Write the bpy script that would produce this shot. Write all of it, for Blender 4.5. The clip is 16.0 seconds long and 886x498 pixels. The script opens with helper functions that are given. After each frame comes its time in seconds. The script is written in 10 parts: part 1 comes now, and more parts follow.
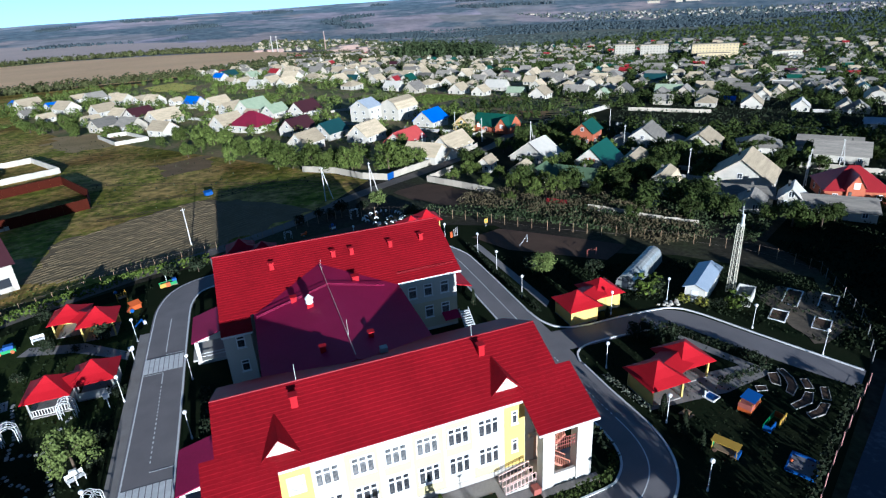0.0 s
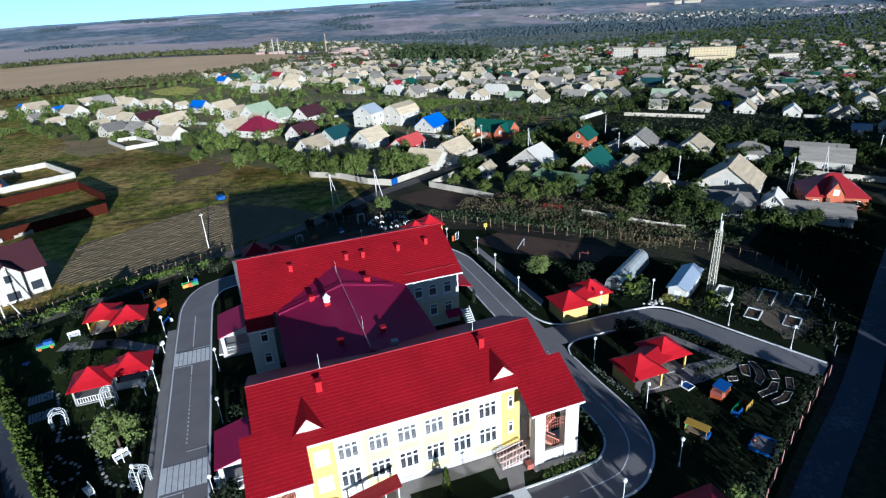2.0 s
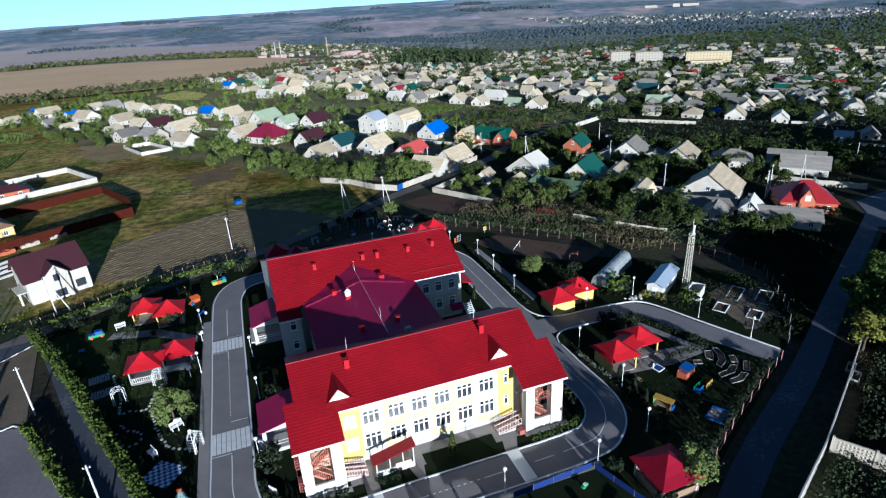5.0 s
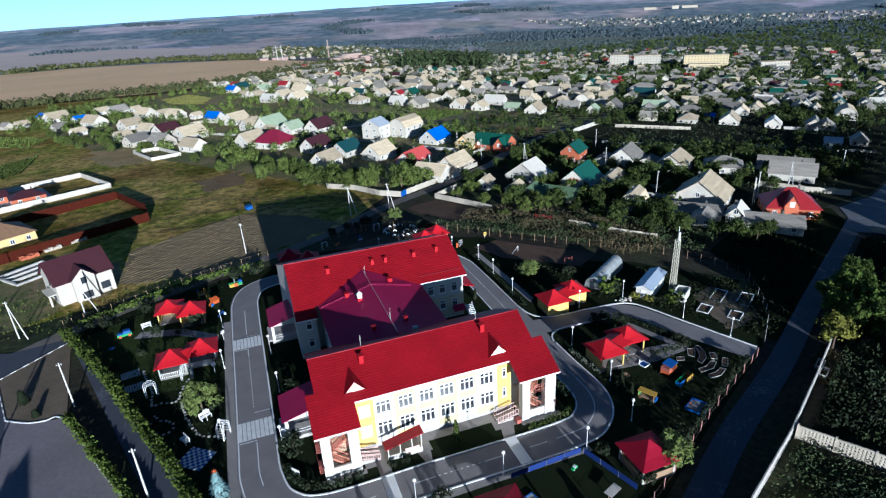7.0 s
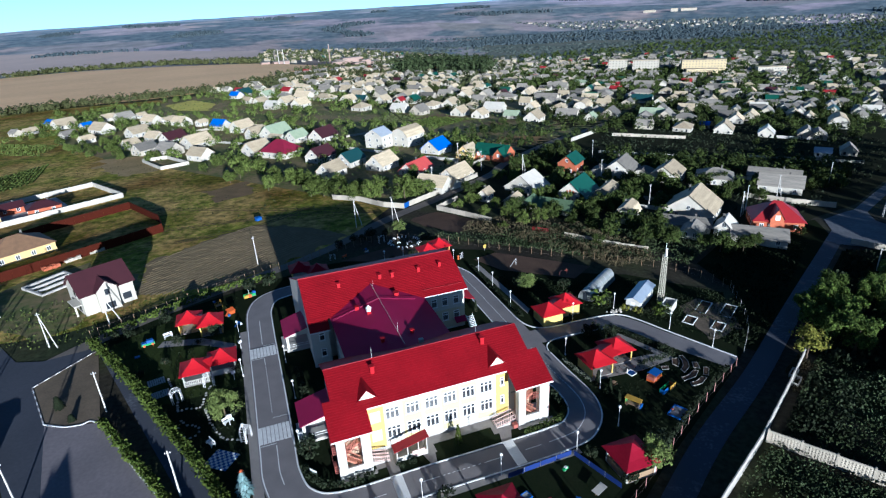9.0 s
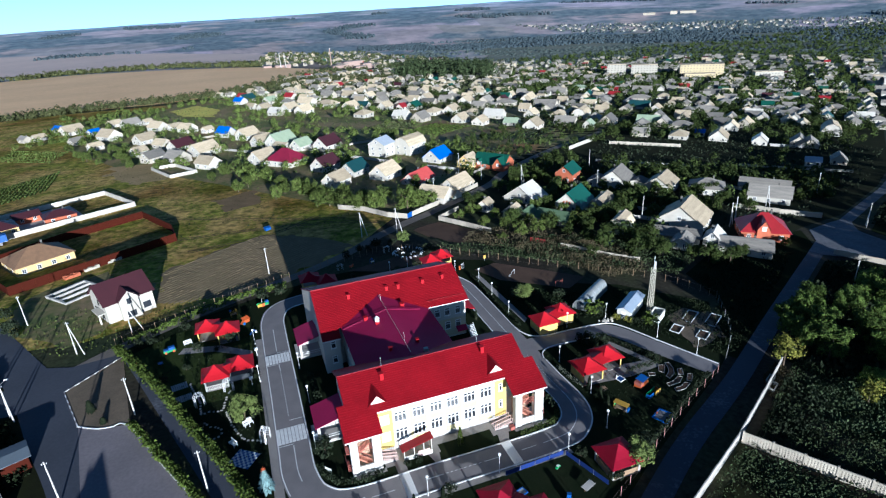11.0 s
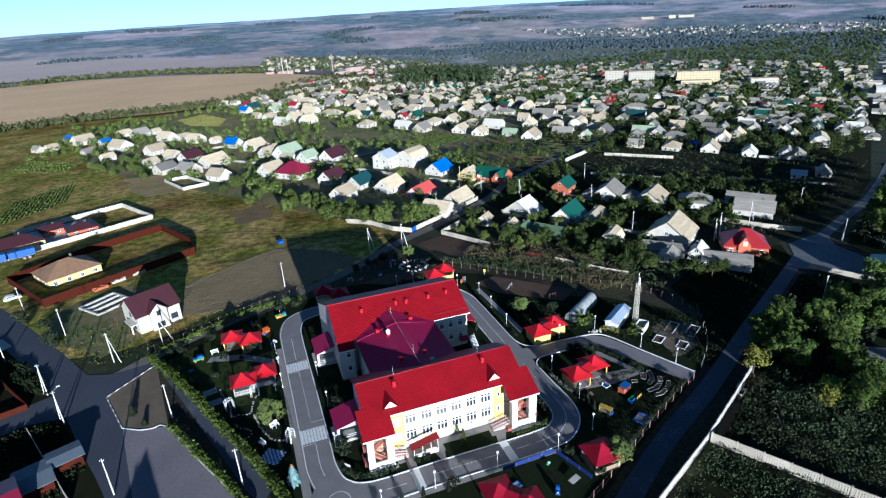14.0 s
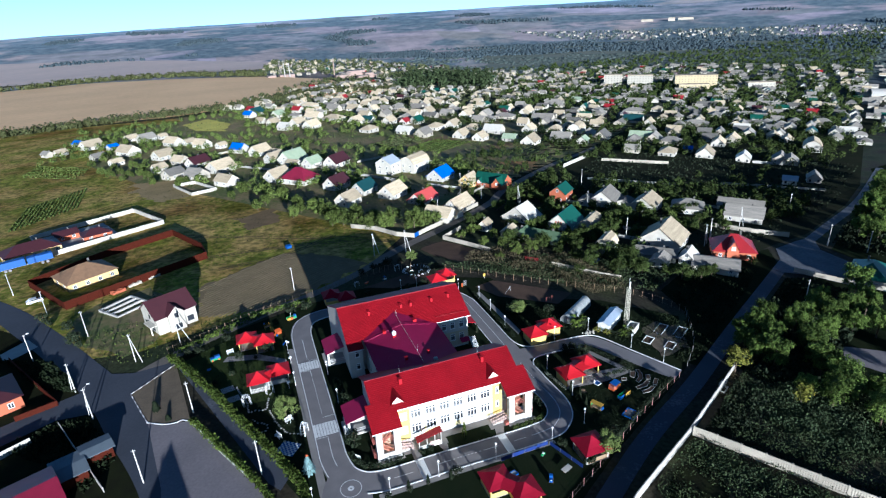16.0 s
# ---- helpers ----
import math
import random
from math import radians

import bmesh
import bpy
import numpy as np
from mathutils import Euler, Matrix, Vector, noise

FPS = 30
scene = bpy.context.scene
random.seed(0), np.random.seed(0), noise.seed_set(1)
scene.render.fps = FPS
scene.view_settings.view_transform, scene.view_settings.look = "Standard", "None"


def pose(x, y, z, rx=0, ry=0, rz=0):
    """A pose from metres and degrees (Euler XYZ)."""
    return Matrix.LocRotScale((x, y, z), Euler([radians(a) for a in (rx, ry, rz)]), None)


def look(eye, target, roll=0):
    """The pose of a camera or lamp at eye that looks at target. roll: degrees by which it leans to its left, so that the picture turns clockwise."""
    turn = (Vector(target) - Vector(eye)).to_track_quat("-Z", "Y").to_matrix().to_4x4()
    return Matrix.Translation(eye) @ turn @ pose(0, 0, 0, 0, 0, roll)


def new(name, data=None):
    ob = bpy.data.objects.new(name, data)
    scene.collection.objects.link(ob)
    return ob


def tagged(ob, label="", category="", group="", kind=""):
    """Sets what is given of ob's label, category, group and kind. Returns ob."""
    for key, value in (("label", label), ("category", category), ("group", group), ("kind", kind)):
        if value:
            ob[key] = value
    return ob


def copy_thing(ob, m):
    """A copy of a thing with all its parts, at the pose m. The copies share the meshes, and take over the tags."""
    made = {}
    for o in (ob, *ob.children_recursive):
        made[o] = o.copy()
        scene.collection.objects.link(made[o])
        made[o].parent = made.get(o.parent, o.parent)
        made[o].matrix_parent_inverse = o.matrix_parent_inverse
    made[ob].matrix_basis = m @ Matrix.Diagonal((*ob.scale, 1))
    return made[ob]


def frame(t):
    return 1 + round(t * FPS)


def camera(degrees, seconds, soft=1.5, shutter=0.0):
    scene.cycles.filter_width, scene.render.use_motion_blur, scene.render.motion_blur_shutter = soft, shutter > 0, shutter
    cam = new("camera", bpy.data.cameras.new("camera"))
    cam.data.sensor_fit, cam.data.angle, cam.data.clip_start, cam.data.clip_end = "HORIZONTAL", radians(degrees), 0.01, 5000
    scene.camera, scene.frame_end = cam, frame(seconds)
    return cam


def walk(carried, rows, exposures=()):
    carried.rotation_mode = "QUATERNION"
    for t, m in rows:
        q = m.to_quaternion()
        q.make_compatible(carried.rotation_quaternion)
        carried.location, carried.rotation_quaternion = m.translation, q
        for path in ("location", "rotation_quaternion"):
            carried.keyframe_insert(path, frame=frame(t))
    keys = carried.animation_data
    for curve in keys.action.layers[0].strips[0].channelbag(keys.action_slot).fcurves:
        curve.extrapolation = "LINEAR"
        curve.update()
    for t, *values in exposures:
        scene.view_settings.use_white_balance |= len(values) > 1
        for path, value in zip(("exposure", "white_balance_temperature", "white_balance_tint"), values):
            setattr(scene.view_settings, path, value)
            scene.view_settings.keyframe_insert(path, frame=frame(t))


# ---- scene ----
cam = camera(75.31, 16.0, soft=1.25)
# seconds, eye x, y, z, yaw, pitch, lean to the right
ROWS = [
    (0, 15.70, -47.42, 39.84, -18.692, -23.839, 3.463),
    (0.5, 15.09, -48.85, 40.65, -18.709, -23.823, 3.438),
    (1, 14.47, -50.29, 41.50, -18.734, -23.805, 3.415),
    (1.5, 13.84, -51.67, 42.29, -18.754, -23.796, 3.387),
    (2, 13.21, -53.16, 43.10, -18.767, -23.782, 3.372),
    (2.5, 12.55, -54.63, 43.82, -18.777, -23.765, 3.369),
    (3, 11.84, -56.23, 44.60, -18.784, -23.759, 3.366),
    (3.5, 11.16, -57.71, 45.32, -18.796, -23.744, 3.361),
    (4, 10.51, -59.32, 46.12, -18.810, -23.719, 3.340),
    (6.5, 7.25, -66.85, 50.15, -18.861, -23.620, 3.286),
    (7, 6.62, -68.24, 51.28, -18.872, -23.603, 3.271),
    (7.5, 6.11, -69.48, 52.45, -18.879, -23.589, 3.251),
    (8, 5.59, -70.76, 53.75, -18.882, -23.570, 3.231),
    (8.5, 5.05, -72.04, 55.18, -18.893, -23.548, 3.209),
    (9, 4.48, -73.31, 56.64, -18.910, -23.519, 3.195),
    (11.5, 1.60, -80.14, 63.28, -18.924, -23.419, 3.142),
    (12, 0.96, -81.58, 64.69, -18.935, -23.399, 3.131),
    (12.5, 0.41, -82.94, 65.97, -18.944, -23.376, 3.112),
    (13, -0.22, -84.38, 67.29, -18.959, -23.346, 3.102),
    (13.5, -0.88, -85.86, 68.63, -18.968, -23.315, 3.106),
    (14, -1.49, -87.36, 69.97, -18.969, -23.285, 3.115),
    (14.5, -2.12, -88.84, 71.34, -18.966, -23.259, 3.127),
    (15, -2.71, -90.38, 72.52, -18.958, -23.227, 3.134),
    (15.5, -3.36, -91.96, 73.42, -18.959, -23.194, 3.140),
    (16, -4.14, -93.86, 74.30, -18.952, -23.159, 3.130),
]
walk(cam, [(t, pose(x, y, z, 0, 0, yaw) @ pose(0, 0, 0, 90 + pitch) @ pose(0, 0, 0, 0, 0, -lean)) for t, x, y, z, yaw, pitch, lean in ROWS], [(0, 0.96, 4600, 9), (2, 0.88, 4600, 9), (6.5, 0.87, 4600, 9), (9, 0.98, 4600, 9), (11.5, 1.07, 4600, 9), (16, 1.16, 4600, 9)])

# ---- daylight: a low sun straight behind the walk ----
SUN_EL = 10.0
world = bpy.data.worlds.new("world")
scene.world = world
world.use_nodes = True
wn = world.node_tree.nodes
sky = wn.new("ShaderNodeTexSky")
sky.sky_type = "NISHITA"
sky.sun_disc = False
sky.sun_elevation = radians(SUN_EL)
sky.sun_rotation = radians(180)
sky.air_density = 0.9
sky.dust_density = 0.08
sky.ozone_density = 2.2
wn["Background"].inputs["Strength"].default_value = 0.031
world.node_tree.links.new(sky.outputs[0], wn["Background"].inputs["Color"])
sun = new("sun", bpy.data.lights.new("sun", "SUN"))
sun.data.energy = 5.0
sun.data.angle = radians(0.6)
sun.data.color = (1.0, 0.85, 0.64)
sun.matrix_world = look((0, 0, 200), (-2.5, 100, 200 - 100 * math.tan(radians(SUN_EL))))


# ---- mesh helpers ----
class MB:
    """A mesh in the making: vertices, faces and a material slot for each face."""

    def __init__(self):
        self.v, self.f, self.m, self.cuts = [], [], [], []

    def add(self, verts, faces, mi=0):
        n = len(self.v)
        self.cuts.append((n, len(self.f)))
        self.v += [tuple(p) for p in verts]
        self.f += [tuple(n + i for i in f) for f in faces]
        self.m += [mi] * len(faces)
        return self

    def box(self, x0, x1, y0, y1, z0, z1, mi=0, rz=0.0, c=(0, 0)):
        p = [(x, y, z) for z in (z0, z1) for x, y in ((x0, y0), (x1, y0), (x1, y1), (x0, y1))]
        if rz:
            co, si = math.cos(radians(rz)), math.sin(radians(rz))
            p = [(c[0] + (x - c[0]) * co - (y - c[1]) * si, c[1] + (x - c[0]) * si + (y - c[1]) * co, z) for x, y, z in p]
        return self.add(p, [(3, 2, 1, 0), (4, 5, 6, 7), (0, 1, 5, 4), (1, 2, 6, 5), (2, 3, 7, 6), (3, 0, 4, 7)], mi)

    def rod(self, a, b, r0, r1=None, n=6, mi=0, cap=True):
        a, b = Vector(a), Vector(b)
        r1 = r0 if r1 is None else r1
        w = (b - a).normalized()
        u = w.orthogonal().normalized()
        q = w.cross(u)
        vs = []
        for p, r in ((a, r0), (b, r1)):
            vs += [p + (u * math.cos(k * math.tau / n) + q * math.sin(k * math.tau / n)) * r for k in range(n)]
        fs = [(k, (k + 1) % n, n + (k + 1) % n, n + k) for k in range(n)]
        if cap:
            fs += [tuple(range(n - 1, -1, -1)), tuple(range(n, 2 * n))]
        return self.add(vs, fs, mi)

    def tube(self, pts, r, n=6, mi=0):
        """One bent bar through the points."""
        pts = [Vector(p) for p in pts]
        vs = []
        u = None
        for i, p in enumerate(pts):
            w = (pts[min(i + 1, len(pts) - 1)] - pts[max(i - 1, 0)]).normalized()
            u = w.orthogonal().normalized() if u is None else (u - w * u.dot(w)).normalized()
            q = w.cross(u)
            vs += [p + (u * math.cos(k * math.tau / n) + q * math.sin(k * math.tau / n)) * r for k in range(n)]
        m = len(pts)
        fs = [(i * n + k, i * n + (k + 1) % n, i * n + n + (k + 1) % n, i * n + n + k) for i in range(m - 1) for k in range(n)]
        return self.add(vs, fs + [tuple(range(n - 1, -1, -1)), tuple(range(m * n - n, m * n))], mi)

    def beam(self, a, b, w, h, mi=0):
        """A square bar from a to b, w wide and h high."""
        a, b = Vector(a), Vector(b)
        d = (b - a).normalized()
        side = d.cross(Vector((0, 0, 1)))
        side = side.normalized() if side.length > 1e-4 else Vector((1, 0, 0))
        up = side.cross(d)
        s, u = side * w / 2, up * h / 2
        p = [e + i * s + j * u for e in (a, b) for i, j in ((-1, -1), (1, -1), (1, 1), (-1, 1))]
        return self.add(p, [(3, 2, 1, 0), (4, 5, 6, 7), (0, 1, 5, 4), (1, 2, 6, 5), (2, 3, 7, 6), (3, 0, 4, 7)], mi)

    def slab(self, quad, t, mi=0):
        """A sheet of thickness t under four corners, given anticlockwise from above."""
        n = (Vector(quad[1]) - Vector(quad[0])).cross(Vector(quad[-1]) - Vector(quad[0])).normalized()
        k = len(quad)
        low = [Vector(p) - n * t for p in quad]
        fs = [tuple(range(k)), tuple(range(2 * k - 1, k - 1, -1))] + [(i, k + i, k + (i + 1) % k, (i + 1) % k) for i in range(k)]
        return self.add(list(quad) + low, fs, mi)

    def ball(self, c, r, n=8, m=6, sz=1.0, mi=0):
        vs = [(c[0], c[1], c[2] - r * sz)]
        for j in range(1, m):
            a = -math.pi / 2 + math.pi * j / m
            vs += [(c[0] + r * math.cos(a) * math.cos(k * math.tau / n), c[1] + r * math.cos(a) * math.sin(k * math.tau / n), c[2] + r * sz * math.sin(a)) for k in range(n)]
        vs.append((c[0], c[1], c[2] + r * sz))
        fs = [(0, 1 + (k + 1) % n, 1 + k) for k in range(n)]
        for j in range(m - 2):
            fs += [(1 + j * n + k, 1 + j * n + (k + 1) % n, 1 + (j + 1) * n + (k + 1) % n, 1 + (j + 1) * n + k) for k in range(n)]
        e = 1 + (m - 2) * n
        fs += [(e + k, e + (k + 1) % n, len(vs) - 1) for k in range(n)]
        return self.add(vs, fs, mi)

    def make(self, name, mats, smooth=False):
        me = bpy.data.meshes.new(name)
        me.from_pydata(self.v, [], self.f)
        for mt in mats if isinstance(mats, (list, tuple)) else [mats]:
            me.materials.append(mt)
        me.polygons.foreach_set("material_index", self.m)
        if smooth:
            me.polygons.foreach_set("use_smooth", [True] * len(self.f))
        me.update()
        return me


def part(name, mb, mats, parent, label="", smooth=False):
    """One mesh object under a thing or under a part."""
    ob = new(name, mb if isinstance(mb, bpy.types.Mesh) else mb.make(name, mats, smooth))
    ob.parent = parent
    if label:
        ob["label"] = label
    return ob


def pieces(name, mb, mats, parent, label=""):
    """Each solid of a mesh in the making as a part of its own."""
    ends = mb.cuts[1:] + [(len(mb.v), len(mb.f))]
    for (v0, f0), (v1, f1) in zip(mb.cuts, ends):
        one = MB().add(mb.v[v0:v1], [tuple(i - v0 for i in f) for f in mb.f[f0:f1]])
        part(name, one, mats, parent, label)


def railed(name, mb, mats, parent, label=""):
    """A railing: an empty with each of its bars as a part."""
    g = new(name)
    g.parent = parent
    g["label"] = label
    pieces("bar", mb, mats, g)


def thing(name, label, category, at=(0, 0, 0), rz=0.0, group="", kind=""):
    ob = new(name)
    ob.empty_display_size = 0.2
    ob.matrix_basis = pose(*at, 0, 0, rz)
    return tagged(ob, label, category, group, kind)


def solo(name, mb, mats, label, category, group="", kind="", smooth=False):
    """A thing that is one mesh."""
    return tagged(part(name, mb, mats, None, "", smooth), label, category, group, kind)


# ---- the lie of the land ----
def sp(v, k=12.0):
    v = v / k
    return k * (v if v > 30 else math.log1p(math.exp(v)))


def land(x, y):
    z = -0.08 * sp(x - 58) - 0.045 * sp(y - 48) + 0.02 * sp(y - 260, 40.0)
    z = -64 + sp(z + 64, 8.0)
    r = math.hypot(x - 20, y)
    if r > 1200:
        s = min(1.0, (r - 1200) / 3200)
        s = s * s * (3 - 2 * s)
        az = math.atan2(x - 20, y)
        low = min(1.0, max(0.0, (az + 0.42) / 0.3))
        z += s * (58 + 18 * low + 16 * max(0.0, math.sin(az * 2.2)) + 14 * noise.noise((x / 900, y / 900, 3.0)) + 5 * noise.noise((x / 260, y / 260, 7.0)))
    return z


# ---- materials ----
def shade(name, a, b=None, rough=0.8, scale=1.0, fine=18.0, bump=0.0, metal=0.0, rnd=0.0, spec=0.5, contrast=(0.35, 0.65), bump_scale=None, stretch=None):
    """A surface of two colours mixed by coarse and fine noise, in metres; rnd varies its brightness from object to object."""
    mt = bpy.data.materials.new(name)
    mt.use_nodes = True
    nt = mt.node_tree
    p = nt.nodes["Principled BSDF"]
    p.inputs["Roughness"].default_value = rough
    p.inputs["Metallic"].default_value = metal
    p.inputs["Specular IOR Level"].default_value = spec
    b = b or tuple(c * 0.75 for c in a)
    co = nt.nodes.new("ShaderNodeTexCoord")
    n1 = nt.nodes.new("ShaderNodeTexNoise")
    n1.inputs["Scale"].default_value = scale
    n1.inputs["Detail"].default_value = 5
    n2 = nt.nodes.new("ShaderNodeTexNoise")
    n2.inputs["Scale"].default_value = fine
    n2.inputs["Detail"].default_value = 4
    where = co.outputs["Object"]
    if stretch:
        mp = nt.nodes.new("ShaderNodeMapping")
        mp.inputs["Scale"].default_value = stretch
        nt.links.new(where, mp.inputs["Vector"])
        where = mp.outputs[0]
    for n in (n1, n2):
        nt.links.new(where, n.inputs["Vector"])
    mixn = nt.nodes.new("ShaderNodeMath")
    mixn.operation = "MULTIPLY_ADD"
    mixn.inputs[1].default_value = 0.45
    add = nt.nodes.new("ShaderNodeMath")
    add.operation = "MULTIPLY"
    add.inputs[1].default_value = 0.55
    nt.links.new(n1.outputs["Fac"], add.inputs[0])
    nt.links.new(n2.outputs["Fac"], mixn.inputs[0])
    nt.links.new(add.outputs[0], mixn.inputs[2])
    ramp = nt.nodes.new("ShaderNodeValToRGB")
    ramp.color_ramp.elements[0].position, ramp.color_ramp.elements[1].position = contrast
    ramp.color_ramp.elements[0].color = (*a, 1)
    ramp.color_ramp.elements[1].color = (*b, 1)
    nt.links.new(mixn.outputs[0], ramp.inputs[0])
    out = ramp.outputs[0]
    if rnd:
        info = nt.nodes.new("ShaderNodeObjectInfo")
        mr = nt.nodes.new("ShaderNodeMapRange")
        mr.inputs["To Min"].default_value, mr.inputs["To Max"].default_value = 1 - rnd, 1 + rnd
        nt.links.new(info.outputs["Random"], mr.inputs["Value"])
        hsv = nt.nodes.new("ShaderNodeHueSaturation")
        nt.links.new(mr.outputs[0], hsv.inputs["Value"])
        nt.links.new(out, hsv.inputs["Color"])
        out = hsv.outputs[0]
    nt.links.new(out, p.inputs["Base Color"])
    if bump:
        bp = nt.nodes.new("ShaderNodeBump")
        bp.inputs["Strength"].default_value = 0.6
        bp.inputs["Distance"].default_value = bump
        if bump_scale:
            n3 = nt.nodes.new("ShaderNodeTexNoise")
            n3.inputs["Scale"].default_value = bump_scale
            nt.links.new(co.outputs["Object"], n3.inputs["Vector"])
            nt.links.new(n3.outputs["Fac"], bp.inputs["Height"])
        else:
            nt.links.new(n2.outputs["Fac"], bp.inputs["Height"])
        nt.links.new(bp.outputs[0], p.inputs["Normal"])
    return mt


def leafy(name, a, b, rnd=0.25, lo=0.55, hi=1.4):
    """Leaves: colour varies from clump to clump and from plant to plant; some light passes through."""
    mt = shade(name, a, b, rough=0.75, scale=0.9, fine=6.0, rnd=rnd, spec=0.06)
    nt = mt.node_tree
    p = nt.nodes["Principled BSDF"]
    geo = nt.nodes.new("ShaderNodeNewGeometry")
    mr = nt.nodes.new("ShaderNodeMapRange")
    mr.inputs["To Min"].default_value, mr.inputs["To Max"].default_value = lo, hi
    nt.links.new(geo.outputs["Random Per Island"], mr.inputs["Value"])
    hsv = nt.nodes.new("ShaderNodeHueSaturation")
    src = p.inputs["Base Color"].links[0].from_socket
    nt.links.new(src, hsv.inputs["Color"])
    nt.links.new(mr.outputs[0], hsv.inputs["Value"])
    nt.links.new(hsv.outputs[0], p.inputs["Base Color"])
    p.inputs["Subsurface Weight"].default_value = 0.0
    return mt


def glassy(name, c=(0.02, 0.025, 0.03), rough=0.08):
    mt = bpy.data.materials.new(name)
    mt.use_nodes = True
    p = mt.node_tree.nodes["Principled BSDF"]
    p.inputs["Base Color"].default_value = (*c, 1)
    p.inputs["Roughness"].default_value = rough
    p.inputs["Specular IOR Level"].default_value = 0.8
    return mt


M = {}
M["roof_red"] = shade("red_metal_tile", (0.28, 0.006, 0.013), (0.2, 0.0045, 0.0095), 0.5, 0.25, 3.0, 0.004, spec=0.2)
M["roof_gaz"] = shade("red_sheet_roof", (0.42, 0.007, 0.015), (0.34, 0.0055, 0.011), 0.6, 0.4, 6.0, 0.002, rnd=0.08, spec=0.2)
M["roof_crimson"] = shade("crimson_sheet_roof", (0.24, 0.005, 0.022), (0.18, 0.004, 0.016), 0.65, 0.4, 6.0, 0.002, spec=0.1)
# Red with blue added: the link roof's sky-lit shade is in the colour.
M["roof_dark"] = shade("shade_tinted_red_roof", (0.31, 0.012, 0.075), (0.25, 0.0098, 0.06), 0.55, 0.3, 5.0, 0.003, spec=0.15)
M["white"] = shade("white_render", (0.585, 0.57, 0.52), (0.49, 0.475, 0.43), 0.85, 0.3, 9.0, 0.003)
M["yellow"] = shade("yellow_render", (0.66, 0.49, 0.13), (0.58, 0.43, 0.11), 0.85, 0.4, 9.0, 0.003)
M["trim"] = shade("white_paint", (0.8, 0.8, 0.79), (0.72, 0.72, 0.71), 0.5, 0.8, 12.0)
M["glass"] = shade("dim_window_glass", (0.1, 0.1, 0.105), (0.02, 0.022, 0.027), 0.12, 1.1, 4.0, contrast=(0.38, 0.55))
M["asphalt"] = shade("asphalt", (0.24, 0.222, 0.222), (0.18, 0.168, 0.17), 0.9, 0.35, 14.0, 0.004, spec=0.3)
M["asphalt_old"] = shade("worn_asphalt", (0.062, 0.068, 0.09), (0.16, 0.17, 0.2), 0.9, 0.22, 2.0, 0.008, spec=0.3, contrast=(0.54, 0.72))
M["asphalt_park"] = shade("car_park_asphalt", (0.235, 0.21, 0.22), (0.16, 0.145, 0.155), 0.9, 0.1, 2.0, 0.008, spec=0.3)
M["asphalt_blue"] = shade("blue_grey_asphalt", (0.062, 0.068, 0.088), (0.042, 0.047, 0.064), 0.85, 0.1, 2.0, 0.008, spec=0.4)
M["asphalt_pale"] = shade("pale_worn_asphalt", (0.16, 0.165, 0.185), (0.085, 0.09, 0.105), 0.9, 0.12, 1.2, 0.008, spec=0.3)
# Pale panes: curtains, and sky reflection put into the colour.
M["glass_pale"] = shade("pale_window_glass", (0.2, 0.2, 0.2), (0.06, 0.065, 0.07), 0.2, 1.2, 4.0, contrast=(0.42, 0.58))
M["line"] = shade("road_paint", (0.82, 0.82, 0.8), (0.6, 0.6, 0.6), 0.75, 1.2, 9.0)
M["paving"] = shade("paving", (0.3, 0.28, 0.26), (0.22, 0.2, 0.19), 0.9, 0.5, 7.0, 0.004)
# Near-black and bluish: deep garden shade is put into the lawn's colour.
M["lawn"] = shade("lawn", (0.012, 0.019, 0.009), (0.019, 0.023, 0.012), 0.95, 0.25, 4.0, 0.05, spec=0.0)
# Lit copy of the lawn: the light on the play garden is painted.
M["grass_lit"] = shade("lit_garden_lawn", (0.045, 0.06, 0.018), (0.022, 0.032, 0.012), 0.95, 0.3, 4.0, 0.05, spec=0.0)
M["soil"] = shade("bare_soil", (0.115, 0.074, 0.05), (0.075, 0.05, 0.035), 0.95, 0.3, 5.0, 0.04, spec=0.1)
# Near-black: dark dug soil, and house shade put into the yards' colour.
M["yard"] = shade("dark_and_shaded_earth", (0.014, 0.014, 0.01), (0.022, 0.026, 0.011), 0.95, 0.4, 4.0, 0.06, spec=0.0)
M["bark"] = shade("bark", (0.12, 0.085, 0.055), (0.07, 0.05, 0.035), 0.9, 2.0, 14.0, 0.02)
M["leaf"] = leafy("green_leaves", (0.094, 0.124, 0.021), (0.046, 0.07, 0.013))
M["leaf_street"] = leafy("street_tree_leaves", (0.118, 0.165, 0.03), (0.036, 0.058, 0.014), 0.3, 0.45, 1.55)
# Dark foliage, lowered further and blued to hold shade in its colour.
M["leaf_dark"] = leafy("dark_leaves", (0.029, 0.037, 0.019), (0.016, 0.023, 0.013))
M["leaf_yellow"] = leafy("yellowing_leaves", (0.2, 0.19, 0.03), (0.12, 0.13, 0.024))
M["leaf_far"] = leafy("far_leaves", (0.09, 0.1, 0.04), (0.058, 0.069, 0.029), 0.25, 0.65, 1.3)
# Two copies of the garden leaves, a shade-toned one and a sunlit one.
M["leaf_garden"] = leafy("shade_toned_leaves", (0.064, 0.086, 0.02), (0.03, 0.043, 0.012), 0.3, 0.72, 1.18)
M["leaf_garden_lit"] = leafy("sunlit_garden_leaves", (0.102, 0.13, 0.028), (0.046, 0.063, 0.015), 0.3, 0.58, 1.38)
M["lane_earth"] = shade("trodden_lane", (0.2, 0.175, 0.15), (0.14, 0.125, 0.11), 0.95, 0.3, 4.0, 0.02, spec=0.1)
